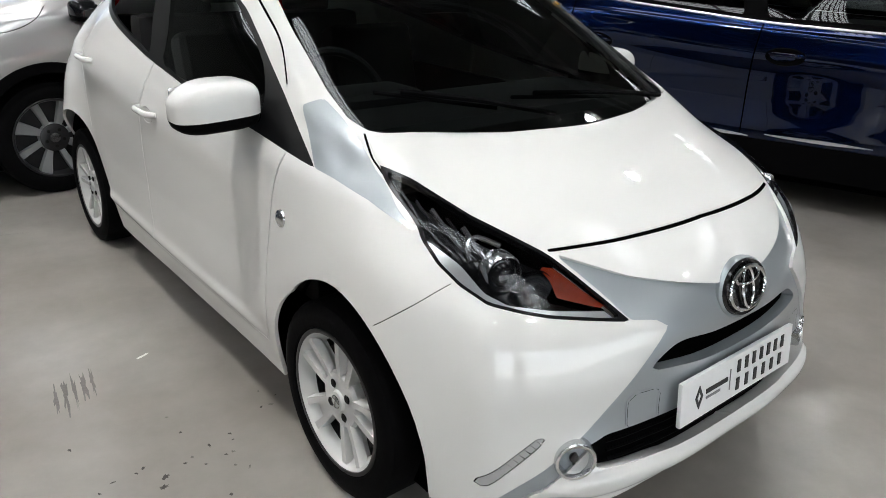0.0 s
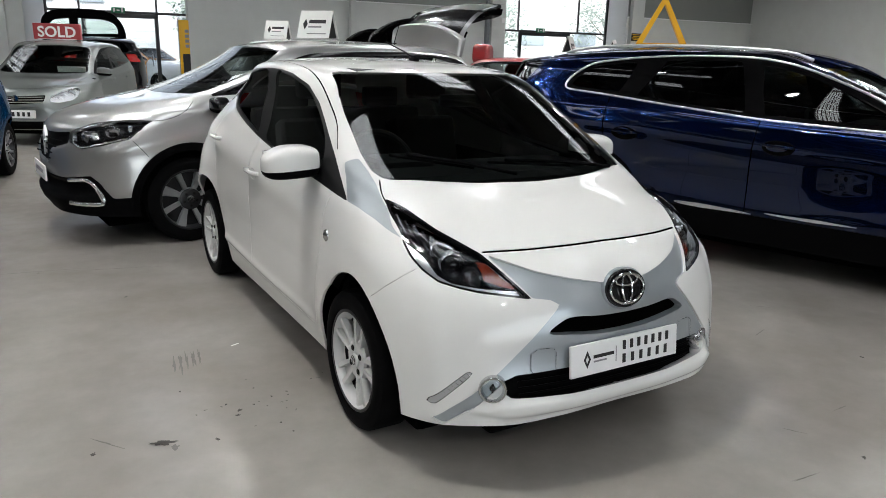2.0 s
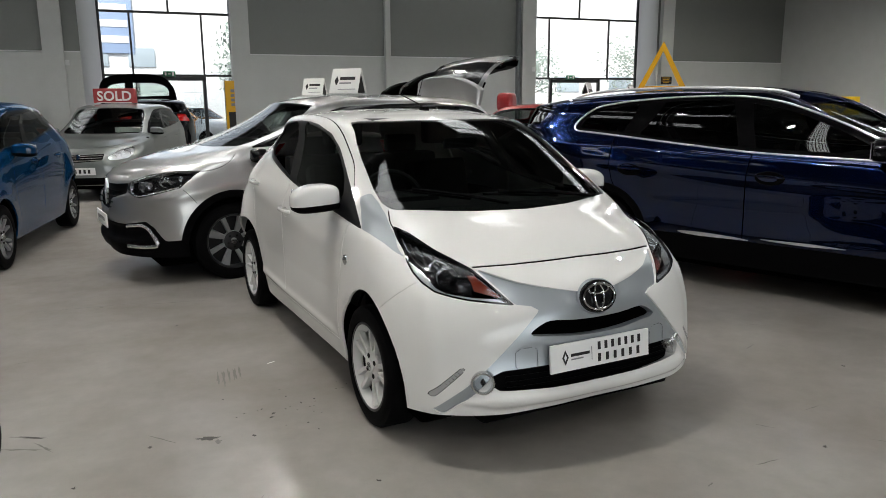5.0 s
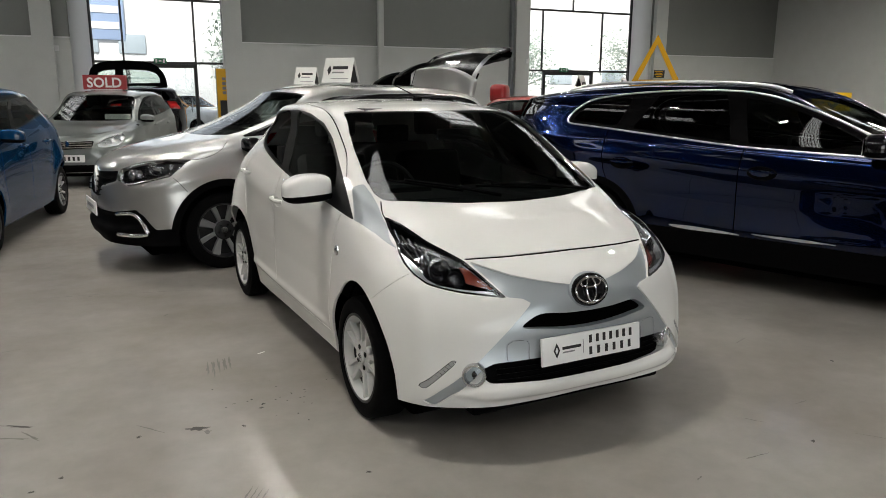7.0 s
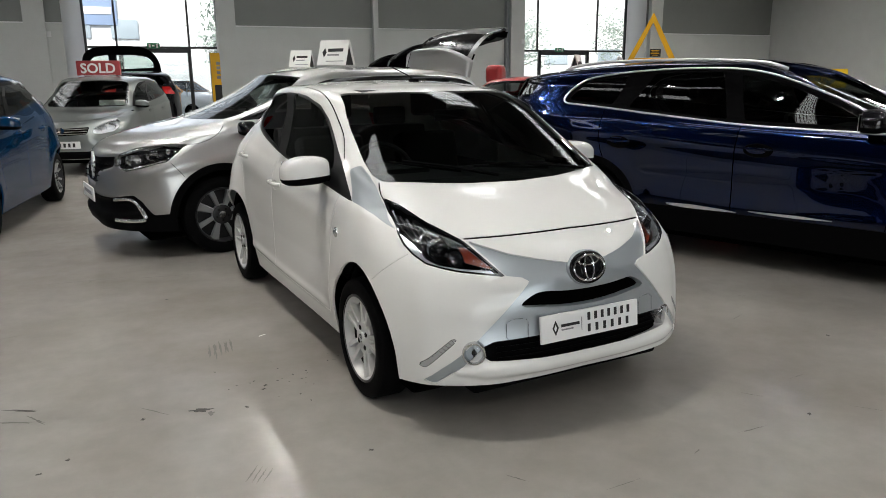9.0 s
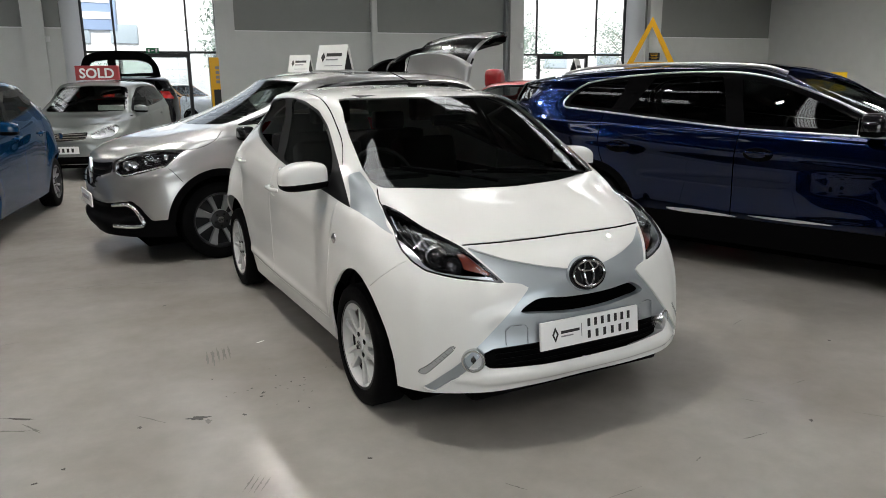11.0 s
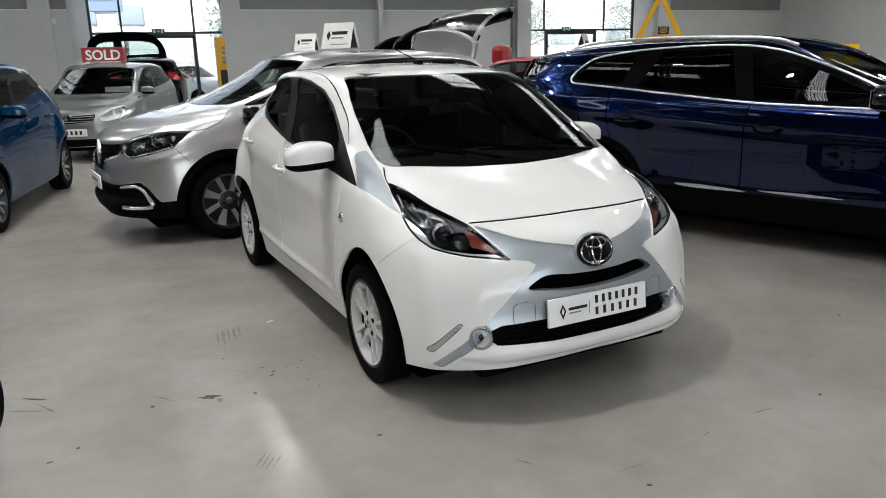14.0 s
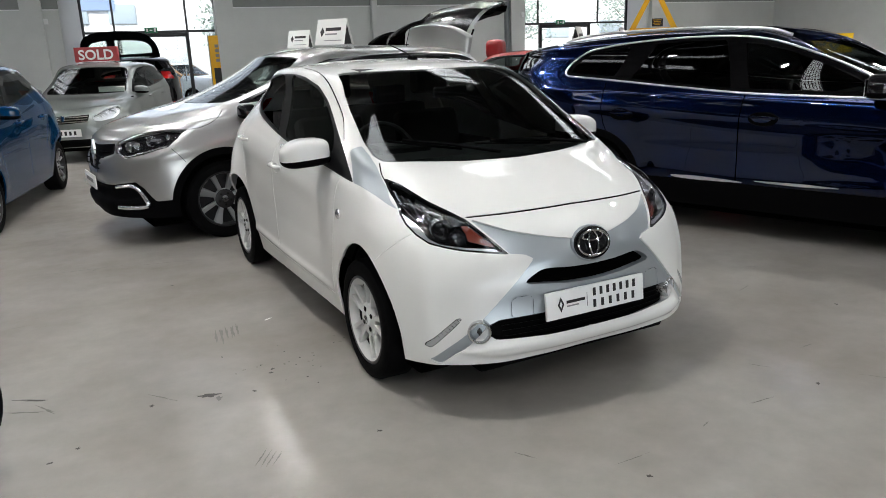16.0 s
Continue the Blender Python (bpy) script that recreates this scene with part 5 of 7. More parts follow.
    steering_wheel(car, -0.36, 0.60, 0.96)
    part("inner_mirror", box(0, 0.50, 1.28, 0.20, 0.03, 0.06, 0.012), GLOSSBLACK, car)
    for sd in (-1, 1):
        part("door_card", box(sd * 0.70, 1.1, 0.70, 0.04, 1.9, 0.42, 0.02), DASH, car)
    part("headlining", box(0, 1.35, 1.405, 0.86, 1.25, 0.02, 0.008), SEATGREY, car)
    # rain drops left on the roof
    rnd = random.Random(5)
    ids = np.where((s.V[:, 2] > 1.395) & (s.V[:, 1] > 0.66) & (s.V[:, 1] < 1.5) & (s.N[:, 2] > 0.6))[0]
    b = bmesh.new()
    for k in range(700):
        i = ids[rnd.randrange(len(ids))]
        c = Vector(s.V[i, :3]) + Vector((rnd.uniform(-0.008, 0.008), rnd.uniform(-0.008, 0.008), 0))
        c.x *= rnd.choice((-1, 1))
        r = rnd.uniform(0.0015, 0.0045)
        base = [b.verts.new(c + Vector((r * math.cos(a), r * math.sin(a), -0.001))) for a in np.linspace(0, 5.236, 6)]
        top_ = b.verts.new(c + Vector((0, 0, r * 0.7)))
        for j in range(6):
            b.faces.new((base[j], base[(j + 1) % 6], top_))
    drops = part("water_drops", b, WATER, None, angle=80)
    tagged(drops, "small clear rain drops on a white car roof", "water drops", kind="stuff")
    return car


hatchback()

# ---- the other cars ----


def plain_car(name, label, place, cage, paint, wheels, low=None, style="double", rim=None, glass_side=None, arch_r=None, cladding=False, seats=True, mirrors=True, bowl=None, open_tail=False, group="parked cars",
              step=0.03, rails=None, dlo=None, screen=True, rhd=-1, panels=True, mirror_size=(0.22, 0.16, 0.15), surround=None, bonnet=True, handle_z=None, door_z=0.36, back_u=10.05, back_w=6.9, cup=None):
    """A car over the given cage. wheels: (y front, y rear, tyre radius, rim radius, x, width)."""
    car = thing(name, label, "car", place, group)
    s = Shell(cage, step)
    yf, yr, tr, rr, wx, ww = wheels
    ar = arch_r or tr + 0.055
    top = cage[:, :, 2].max()
    for cy in (yf, yr):
        d = np.hypot(s.V[:, 1] - cy, s.V[:, 2] - tr)
        s.push(0.011 * np.exp(-((d - ar - 0.03) / 0.08) ** 2) * (s.V[:, 0] > 0.4) * np.clip((s.V[:, 2] - tr + 0.05) / 0.15, 0, 1))
    if low:
        low(s)
    if screen:
        s.area("uv", [(-1, 7.06), (2.55, 7.08), (2.85, 7.3), (2.85, 8.6), (2.6, 8.92), (-1, 8.95)], "screen")
    if dlo is None:
        s.area("uv", smooth_line([(3.7, 7.05), (5, 6.9), (7, 6.85), (8.4, 6.95), (9.0, 7.6), (8.9, 8.3), (8.2, 8.68), (6, 8.72), (4.7, 8.6), (3.9, 8.0)], 3, True), "dlo")
        s.area("uv", [(4.1, 7.2), (6.72, 7.0), (6.72, 8.55), (4.9, 8.45), (4.2, 7.9)], "front_glass", of=("dlo",))
        s.area("uv", [(6.95, 7.0), (8.25, 7.08), (8.8, 7.6), (8.7, 8.2), (8.1, 8.55), (6.95, 8.55)], "rear_glass", of=("dlo",))
    else:
        dlo(s)
    for g_, k_, d_, e_ in (("screen", 1, 2, True), ("front_glass", 0, 3, False), ("rear_glass", 0, 3, False), ("quarter_glass", 0, 3, False)):
        if s.has(g_):
            s.fair(g_, k_, d_, e_)
    s.area("uv", [(back_u, back_w + 0.25), (10.2, back_w), (12, back_w), (12, 8.75), (back_u + 0.15, 8.6)], "back_glass")
    s.area("uv", [(9.6, 4.6), (10.3, 4.6), (10.25, 6.6), (9.6, 6.6)], "tail_lamp")
    for cy in (yf, yr):
        if cladding:
            s.area("side", circle(cy, tr, ar + 0.06), "cladding", lambda x, y, z, n: (x > 0.35) & (n[:, 0] > -0.2) & (z > 0.1))
        s.area("side", circle(cy, tr, ar), "arch", arch_keep, of=("body", "cladding"))
        s.area("side", [(cy - ar * 0.9, 0.05), (cy + ar * 0.9, 0.05), (cy + ar, tr), (cy - ar, tr)], "arch", arch_keep, of=("body", "cladding"))
    if cladding:
        s.split(s.V[:, 2] - (0.32 if cladding is True else cladding), "cladding")
    sidef = lambda x, y, z, n: (n[:, 0] > 0.2) & (x > 0.4)
    wb = yr - yf
    if panels:
        y1, y2, y3 = (yf + 0.44, yf + 0.52 * wb, yf + 0.86 * wb) if panels is True else (0.30, *panels)
        zt = top * 0.68
        s.gap("side", smooth_line([(y1 + 0.05, zt), (y1, 0.7), (y1 + 0.03, 0.4)], 4), 0.008, sidef, name="front_gap")
        s.gap("side", smooth_line([(y2 - 0.02, top * 0.74), (y2 + 0.01, 0.8), (y2, 0.36)], 4), 0.008, sidef, name="middle_gap")
        s.gap("side", smooth_line([(y3 + 0.02, top * 0.76), (y3, 0.85), (y3 - 0.22, 0.55)], 4), 0.008, sidef, name="rear_gap")
        if bonnet:
            s.gap("uv", [(0, 5.1), (1, 5.12), (2, 5.2), (2.6, 5.4), (3.0, 6.2), (3.1, 7.0)], 0.03, lambda x, y, z, n: y < 1.0)
        zl = door_z
        s.area("side", [(y1, zl), (y2, zl), (y2 + 0.01, 0.8), (y2 - 0.02, top), (y1 + 0.1, top), (y1, 0.7)], "front_door", sidef)
        s.area("side", [(y2, zl), (y3 - 0.3, zl), (y3 - 0.22, 0.55), (y3, 0.85), (y3 + 0.02, top), (y2 - 0.02, top)], "rear_door", sidef)
        if bonnet:
            s.area("uv", [(-1, 5.1), (1, 5.12), (2, 5.2), (2.6, 5.4), (3.0, 6.2), (3.1, 7.04), (-1, 7.04)], "bonnet")
    R = 0.015
    s.make("body", "body", paint, car, rim=R)
    s.make("bonnet", "bonnet", paint, car, rim=R)
    s.make("windscreen", "screen", GLASS, car)
    if not open_tail:
        s.make("rear_window", "back_glass", PRIVACY, car)
    s.make("bonnet_joint", "gap", GAP, car, lift=-0.005)
    s.make("cladding", "cladding", BLACK, car, rim=0.02, label="rough black plastic cladding", lift=0.006)
    for sd in (-1, 1):
        fd = s.make("front_door", "front_door", paint, car, side=sd, rim=R) or car
        rd = s.make("rear_door", "rear_door", paint, car, side=sd, rim=R) or car
        for g_ in ("front_gap", "middle_gap", "rear_gap", "nose_gap", "wing_gap"):
            s.make("joint", g_, GAP, car, side=sd, lift=-0.005)
        s.make("window_surround", "dlo", surround or GLOSSBLACK, car, side=sd, rim=0.012)
        s.make("front_window", "front_glass", TINT, fd, side=sd)
        s.make("rear_side_window", "rear_glass", glass_side or TINT, rd, side=sd)
        s.make("quarter_window", "quarter_glass", glass_side or TINT, car, side=sd)
        s.make("tail_lamp", "tail_lamp", REDLENS, car, side=sd, rim=0.01)
        hl = s.make("headlight", "lamp", bowl or GLOSSBLACK, car, side=sd, lift=-0.035)
        s.make("headlight_lens", "lamp", LENS, car, side=sd, rim=0.03)
        if panels:
            for d, y in ((fd, y2 - 0.17), (rd, y3 - 0.17)):
                z = handle_z or top * 0.60
                p, n = s.surf("side", (y, z))
                b = tube(smooth_line([(p.x - 0.006, y - 0.10, z), (p.x + 0.026, y - 0.07, z + 0.003), (p.x + 0.03, y, z + 0.006), (p.x + 0.026, y + 0.07, z + 0.006), (p.x - 0.006, y + 0.10, z + 0.004)], 4), 0.012, 8)
                if sd < 0:
                    bmesh.ops.transform(b, matrix=Matrix.Diagonal((-1, 1, 1, 1)), verts=b.verts)
                    bmesh.ops.reverse_faces(b, faces=b.faces)
                part("door_handle", b, paint, d)
                part("handle_cup", lathe([(p.x - 0.006, 0.0), (p.x + 0.003, 0.036), (p.x + 0.006, 0.042), (p.x - 0.004, 0.046)], 24, (Matrix.Diagonal((-1, 1, 1, 1)) if sd < 0 else Matrix()) @ Matrix.Translation((0, y, z - 0.008)) @ Matrix.Diagonal((1, 2.5 if cup else 1.9, 1.15 if cup else 0.8, 1))), cup or paint, d)
    w = cage[:, :, 0].max()
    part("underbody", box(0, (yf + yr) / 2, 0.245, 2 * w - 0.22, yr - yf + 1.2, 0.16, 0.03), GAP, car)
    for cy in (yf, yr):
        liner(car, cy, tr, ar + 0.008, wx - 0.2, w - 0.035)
        for sd in (-1, 1):
            wheel(car, (sd * wx, cy, tr), sd, tr, ww, rr, style, rim or RIMSILVER, spin=20)
    q, n = s.surf("side", (yf + 0.60, top * 0.66))
    if mirrors:
        mirror_pair(car, (q.x + 0.10, yf + 0.62, top * 0.68), mirror_size, paint)
    # inside
    cowl = cage[7, 0]
    part("dashboard", box(0, cowl[1] + 0.45, cowl[2] - 0.10, 2 * w - 0.40, 0.5, 0.2, 0.06), DASH, car)
    part("cabin_floor", box(0, (yf + yr) / 2 + 0.2, 0.42, 2 * w - 0.34, yr - yf + 0.3, 0.05), GAP, car)
    if seats:
        for x in (-0.37, 0.37):
            seat(car, x, cowl[1] + 1.15, cowl[2] - 0.47)
        part("rear_bench", join(box(0, cowl[1] + 1.95, cowl[2] - 0.42, 2 * w - 0.5, 0.45, 0.18, 0.05), box(0, cowl[1] + 2.25, cowl[2] - 0.12, 2 * w - 0.5, 0.14, 0.55, 0.05)), SEAT, car)
        steering_wheel(car, rhd * 0.37, cowl[1] + 0.75, cowl[2] - 0.06)
    for sd in (-1, 1):
        part("door_card", box(sd * (w - 0.11), (yf + yr) / 2 + 0.05, 0.72, 0.04, yr - yf - 0.5, 0.45, 0.02), DASH, car)
    return car, s


# long blue family car
KC = warp(1.135, [(-.752, -.89), (0, 0), (2.34, 2.70), (2.81, 3.78)], [(-.7, -.84), (-.15, .06), (.23, .52), (.62, .98), (1.2, 1.65), (1.9, 2.75), (2.27, 3.32), (2.62, 3.62), (2.8, 3.78)],
          [(.21, .22), (.45, .50), (.69, .80), (.80, .94), (.93, 1.05), (1.06, 1.14)], [(.80, .94), (.925, 1.03), (1.0, 1.09), (1.24, 1.29), (1.40, 1.545), (1.46, 1.61)], 1.02)

for c_, d_ in ((0, 0.22), (1, 0.18), (2, 0.09)):    # a flatter windscreen
    KC[7:11, c_, 1] += d_
KC[7:10, :2, 1] += 0.10
KC[7:10, 2, 1] += 0.06
KC[9:12, :5, 2] -= 0.015
KC[7:10, :2, 2] -= 0.02
KC[9:11, :3, 1] += 0.10
for r_, ys_ in ((4, (3.14, 3.66, 3.76)), (5, (3.34, 3.70, 3.80)), (6, (3.44, 3.72, 3.82)), (7, (3.50, 3.74, 3.82)), (8, (3.40, 3.70, 3.80)), (9, (3.26, 3.60, 3.72)), (10, (2.92, 3.16, 3.26))):
    KC[r_, 9:12, 1] = ys_
KC[9, 9:12, 2] = 1.51, 1.475, 1.49
KC[10, 9:12, 2] = 1.57, 1.565, 1.565
KC[9, :4, 2] -= 0.022
KC[10, :4, 2] -= 0.012


def blue_dlo(s):
    k = lambda x, y, z, n: (n[:, 0] > 0.3) & (x > 0.4)
    outer = [(0.30, 1.085), (0.60, 1.085), (1.0, 1.095), (1.42, 1.11), (2.0, 1.155), (2.54, 1.20), (2.88, 1.225), (2.99, 1.235), (3.03, 1.27), (2.99, 1.34), (2.87, 1.425), (2.72, 1.465), (2.38, 1.505), (1.95, 1.527),
             (1.54, 1.525), (1.30, 1.495), (1.12, 1.445), (0.79, 1.315), (0.50, 1.185)]
    s.area("side", outer, "dlo", k, grow=-0.006)
    s.trim_line = outer
    s.area("side", [(0.52, 1.125), (1.36, 1.14), (1.42, 1.30), (1.45, 1.475), (1.30, 1.455), (1.12, 1.405), (0.86, 1.30), (0.62, 1.19)], "front_glass", k, of=("dlo",))
    s.area("side", [(1.50, 1.145), (2.0, 1.185), (2.36, 1.215), (2.25, 1.38), (2.17, 1.485), (1.95, 1.497), (1.60, 1.497), (1.55, 1.30)], "rear_glass", k, of=("dlo",))
    s.area("side", [(2.52, 1.235), (2.88, 1.255), (2.975, 1.27), (2.94, 1.33), (2.84, 1.405), (2.70, 1.437), (2.42, 1.468), (2.47, 1.35)], "quarter_glass", k, of=("dlo",))


def blue_low(s):
    sides = lambda x, y, z: (x > 0.5) * 1.0
    s.crease("side", [(0.35, 0.90), (1.5, 0.93), (3.2, 1.02)], 0.012, 0.06, sides)
    s.sink("side", smooth_line([(0.55, 0.78), (1.4, 0.80), (2.3, 0.76), (2.25, 0.58), (1.4, 0.54), (0.55, 0.56)], 5, True), 0.012, 0.42, sides)
    s.crease("side", [(0.40, 0.47), (1.4, 0.47), (2.05, 0.50)], 0.010, 0.07, sides)
    s.area("side", [(0.33, 0.476), (0.90, 0.452), (1.36, 0.441), (1.80, 0.434), (2.03, 0.438), (1.90, 0.458), (1.70, 0.464), (1.36, 0.462), (0.9, 0.471)], "strip", lambda x, y, z, n: (n[:, 0] > 0.2) & (x > 0.5))


place = pose(3.94, -0.244, 0, 0, 0, 18.4)
car, s = plain_car("family_car", "dark metallic blue long family car with chrome window trim", place, KC, BLUE, (-0.15, 2.66, 0.345, 0.222, 0.80, 0.215), glass_side=PRIVACY, step=0.022, dlo=blue_dlo, low=blue_low,
                   mirrors=False, cladding=0.43, panels=(1.39, 2.56), surround=BLACK, handle_z=0.935, door_z=0.44, back_u=8.95, cup=BLACK)
for sd in (-1, 1):
    s.make("sill_strip", "strip", BRIGHT, car, side=sd, rim=0.012, lift=0.014, label="bright chrome strip along the sill")
    pts = [(sd * x, y, z) for x, y, z in smooth_line([(0.615, 1.16, 1.52), (0.63, 1.32, 1.568), (0.635, 1.62, 1.590), (0.635, 2.05, 1.60), (0.625, 2.70, 1.590), (0.60, 3.08, 1.550), (0.57, 3.22, 1.50)], 6)]
    trim = []
    for y, z in smooth_line(s.trim_line, 3, True):
        q, n = s.surf("side", (y, z))
        q = Vector((q.x, y, z)) + n * 0.005
        trim.append((sd * q.x, q.y, q.z))
    part("window_trim", tube(trim, 0.008, 8, closed=True), BRIGHT, car, "bright chrome window trim")
    if sd < 0:
        part("roof_rail", tube(pts, 0.013, 8), BRIGHT, car, "satin chrome roof rail")
mirror_pair(car, (0.985, 0.46, 1.165), (0.24, 0.18, 0.17), BLACKPAINT, sides=(-1,))

# silver crossover
CC = warp(1.10, [(-.752, -.90), (-.4, -.48), (0, 0), (2.34, 2.606), (2.81, 3.26)], [(-.7, -.86), (-.15, -.06), (.62, .84), (1.2, 1.52), (1.9, 2.5), (2.27, 2.8), (2.62, 3.05), (2.8, 3.24)],
          [(.21, .22), (.33, .36), (.45, .52), (.58, .68), (.69, .82), (.80, .94), (.93, 1.05), (1.06, 1.12)], [(.80, .94), (.925, 1.045), (1.0, 1.11), (1.24, 1.29), (1.40, 1.51), (1.46, 1.575)], 1.02)


def silver_low(s):
    f = lambda x, y, z, n: (y < -0.1) & (n[:, 1] < 0.3)
    nose = lambda x, y, z: (y < -0.2) * 1.0
    grille = [(-0.2, 0.835), (0.139, 0.828), (0.30, 0.835), (0.45, 0.848), (0.50, 0.774), (0.416, 0.748), (0.28, 0.72), (0.24, 0.66), (0.18, 0.61), (-0.2, 0.60)]
    s.sink("front", grille, 0.03, 0.04, nose)
    low = [(-0.2, 0.515), (0.40, 0.515), (0.53, 0.52), (0.735, 0.552), (0.785, 0.50), (0.832, 0.388), (0.90, 0.395), (0.95, 0.15), (-0.2, 0.15)]
    s.sink("front", [(-0.2, 0.50), (0.50, 0.505), (0.70, 0.53), (0.76, 0.49), (0.78, 0.41), (0.62, 0.385), (-0.2, 0.385)], 0.03, 0.04, nose)
    s.crease("side", [(-0.6, 0.72), (-0.2, 0.80), (0.4, 0.90), (1.2, 0.95)], 0.012, 0.05, lambda x, y, z: (x > 0.4))
    s.area("front", [(0.461, 0.809), (0.465, 0.857), (0.583, 0.919), (0.68, 0.942), (0.759, 0.955), (0.84, 0.949), (0.866, 0.885), (0.865, 0.820), (0.77, 0.769), (0.64, 0.735), (0.541, 0.772)], "lamp", lambda x, y, z, n: (y < -0.2))
    s.area("front", grille, "grille", f)
    s.area("front", low, "cladding", lambda x, y, z, n: (y < -0.38))
    s.gap("side", smooth_line([(-0.404, 0.81), (-0.36, 0.76), (-0.304, 0.69)], 3), 0.004, lambda x, y, z, n: x > 0.6, name="nose_gap")
    s.gap("side", smooth_line([(-0.243, 0.948), (-0.158, 0.954), (-0.055, 0.984), (0.038, 1.037), (0.095, 1.085)], 4), 0.0045, lambda x, y, z, n: x > 0.5, name="wing_gap")


place = pose(-0.80, 4.10, 0, 0, 0, -84.5)
car, s = plain_car("crossover", "silver crossover car with black lower cladding and raised tailgate", place, CC, SILVER, (0.0, 2.606, 0.335, 0.232, 0.76, 0.205), style="blades", rim=RIMSILVER, cladding=True, step=0.022, low=silver_low,
                   mirrors=False, bonnet=False, open_tail=True)
mirror_pair(car, (0.93, 0.24, 1.055), (0.17, 0.15, 0.13), BLACKPAINT)
silver_car = car
for c_ in car.children_recursive:
    if c_.name.startswith(("front_window", "rear_side_window")):
        c_.data.materials[0] = GLASS
gr = s.make("grille", "grille", BLACK, car)
part("aerial", join(tube([(0, 2.374, 1.55), (0.008, 2.39, 1.62), (0.02, 2.44, 1.796)], 0.005, 6, r_end=0.003), box(0, 2.37, 1.562, 0.035, 0.07, 0.03, 0.012)), BLACK, car)
for k in range(4):
    z = 0.64 + 0.045 * k
    part("grille_bar", tube([(x, s.surf("front", (abs(x), z))[0].y - 0.008, z) for x in np.linspace(-0.30 - 0.03 * k, 0.30 + 0.03 * k, 13)], 0.006, 6), BLACK, gr)
bz = s.surf("front", (0, 0.74))[0].y
b_hi, b_lo = s.surf("front", (0, 0.83))[0].y, s.surf("front", (0, 0.66))[0].y
part("nose_badge", prism([(0.0, 0.115), (0.068, 0.0), (0.0, -0.115), (-0.068, 0.0), (-0.042, 0.0), (0.0, -0.07), (0.042, 0.0), (0.0, 0.07), (-0.042, 0.0), (-0.068, 0.0)], -0.022, m=Matrix.Translation((0, (b_hi + b_lo) / 2 + 0.004, 0.745)) @ pose(0, 0, 0, -math.degrees(math.atan2(b_hi - b_lo, 0.17)), 0, 0)), BRIGHT, car, "large chrome diamond badge")
pl = new("dealer_plate")
pl.parent = car
pl.matrix_local = pose(0, s.surf("front", (0, 0.50))[0].y - 0.045, 0.515)
part("plate", box(0, 0, 0, 0.52, 0.012, 0.115, 0.003), PLATEWHITE, pl)
for k in range(9):
    part("plate_writing", box(-0.16 + 0.04 * k, -0.008, 0.005, 0.024, 0.002, 0.035), GREYINK, pl, smooth=False)
for sd in (-1, 1):
    P = lambda x, z: Vector((sd * s.surf("front", (x, z))[0].x, s.surf("front", (x, z))[0].y - 0.006, z))
    part("day_lamp", tube([P(x, z) for x, z in smooth_line([(0.54, 0.500), (0.62, 0.512), (0.70, 0.514), (0.745, 0.482), (0.790, 0.405), (0.800, 0.362), (0.78, 0.345), (0.70, 0.340), (0.60, 0.342)], 4)], 0.019, 8), SATIN, car, "chrome bracket shaped day lamp")
    part("fog_lamp", lathe([(-0.02, 0.05), (0.012, 0.048), (0.016, 0.04), (0.006, 0.0)], 24, Matrix.Translation(P(0.70, 0.455) + Vector((0, 0.05, 0))) @ pose(0, 0, 0, 0, 0, -90 + sd * 30)), BOWL, car)
    q = P(0.60, 0.82)
    m = Matrix.Translation((q.x, q.y + 0.055, q.z)) @ pose(0, 0, 0, 0, 0, -90 + sd * 20)
    part("projector", lathe([(-0.03, 0.044), (0.02, 0.045), (0.024, 0.041), (0.018, 0.036), (0.028, 0.02), (0.030, 0)], 28, m), CHROME, car)
    q = P(0.755, 0.86)
    m = Matrix.Translation((q.x, q.y + 0.06, q.z)) @ pose(0, 0, 0, 0, 0, -90 + sd * 35)
    part("reflector", lathe([(0.03, 0.042), (0.0, 0.034), (-0.01, 0)], 24, m @ Matrix.Diagonal((1, 1.5, 0.8, 1))), SATIN, car)
    for x_, z_, r_ in ((0.525, 0.815, 0.028), (0.68, 0.835, 0.036), (0.82, 0.895, 0.024)):
        q = P(x_, z_)
        part("reflector", lathe([(0.022, r_), (0.004, r_ * 0.75), (-0.008, r_ * 0.3), (-0.008, 0)], 20, Matrix.Translation((q.x, q.y + 0.04, q.z)) @ pose(0, 0, 0, 0, 0, -90 + sd * 25)), CHROME, car)
    part("lamp_trim", tube([P(x, z) + Vector((0, 0.012, 0)) for x, z in smooth_line([(0.55, 0.782), (0.64, 0.752), (0.76, 0.785), (0.85, 0.828)], 4)], 0.006, 6), SATIN, car, "bright trim under the headlight")
    part("lamp_strip", tube([P(x, z) + Vector((0, 0.02, 0)) for x, z in smooth_line([(0.48, 0.845), (0.60, 0.905), (0.74, 0.938), (0.82, 0.935)], 4)], 0.008, 6), REFLECTOR, car)
part("screen_paper", box(0.35, 0.45, 1.175, 0.16, 0.12, 0.002, m=pose(0, 0, 0, 0, 0, 0)), PAPER, car, "white paper behind the windscreen")

# pale silver hatchback with the sold sign
AC = warp(1.09, [(-.752, -.86), (0, 0), (2.34, 2.60), (2.81, 3.36)], [(-.7, -.80), (-.15, .30), (.62, 1.05), (1.2, 1.6), (1.9, 2.6), (2.27, 2.9), (2.62, 3.2), (2.8, 3.34)],
          [(.21, .21), (.45, .45), (.69, .68), (.80, .80), (.93, .93), (1.06, 1.02)], [(.80, .80), (.925, .92), (1.0, .99), (1.24, 1.2), (1.40, 1.44), (1.46, 1.515)])


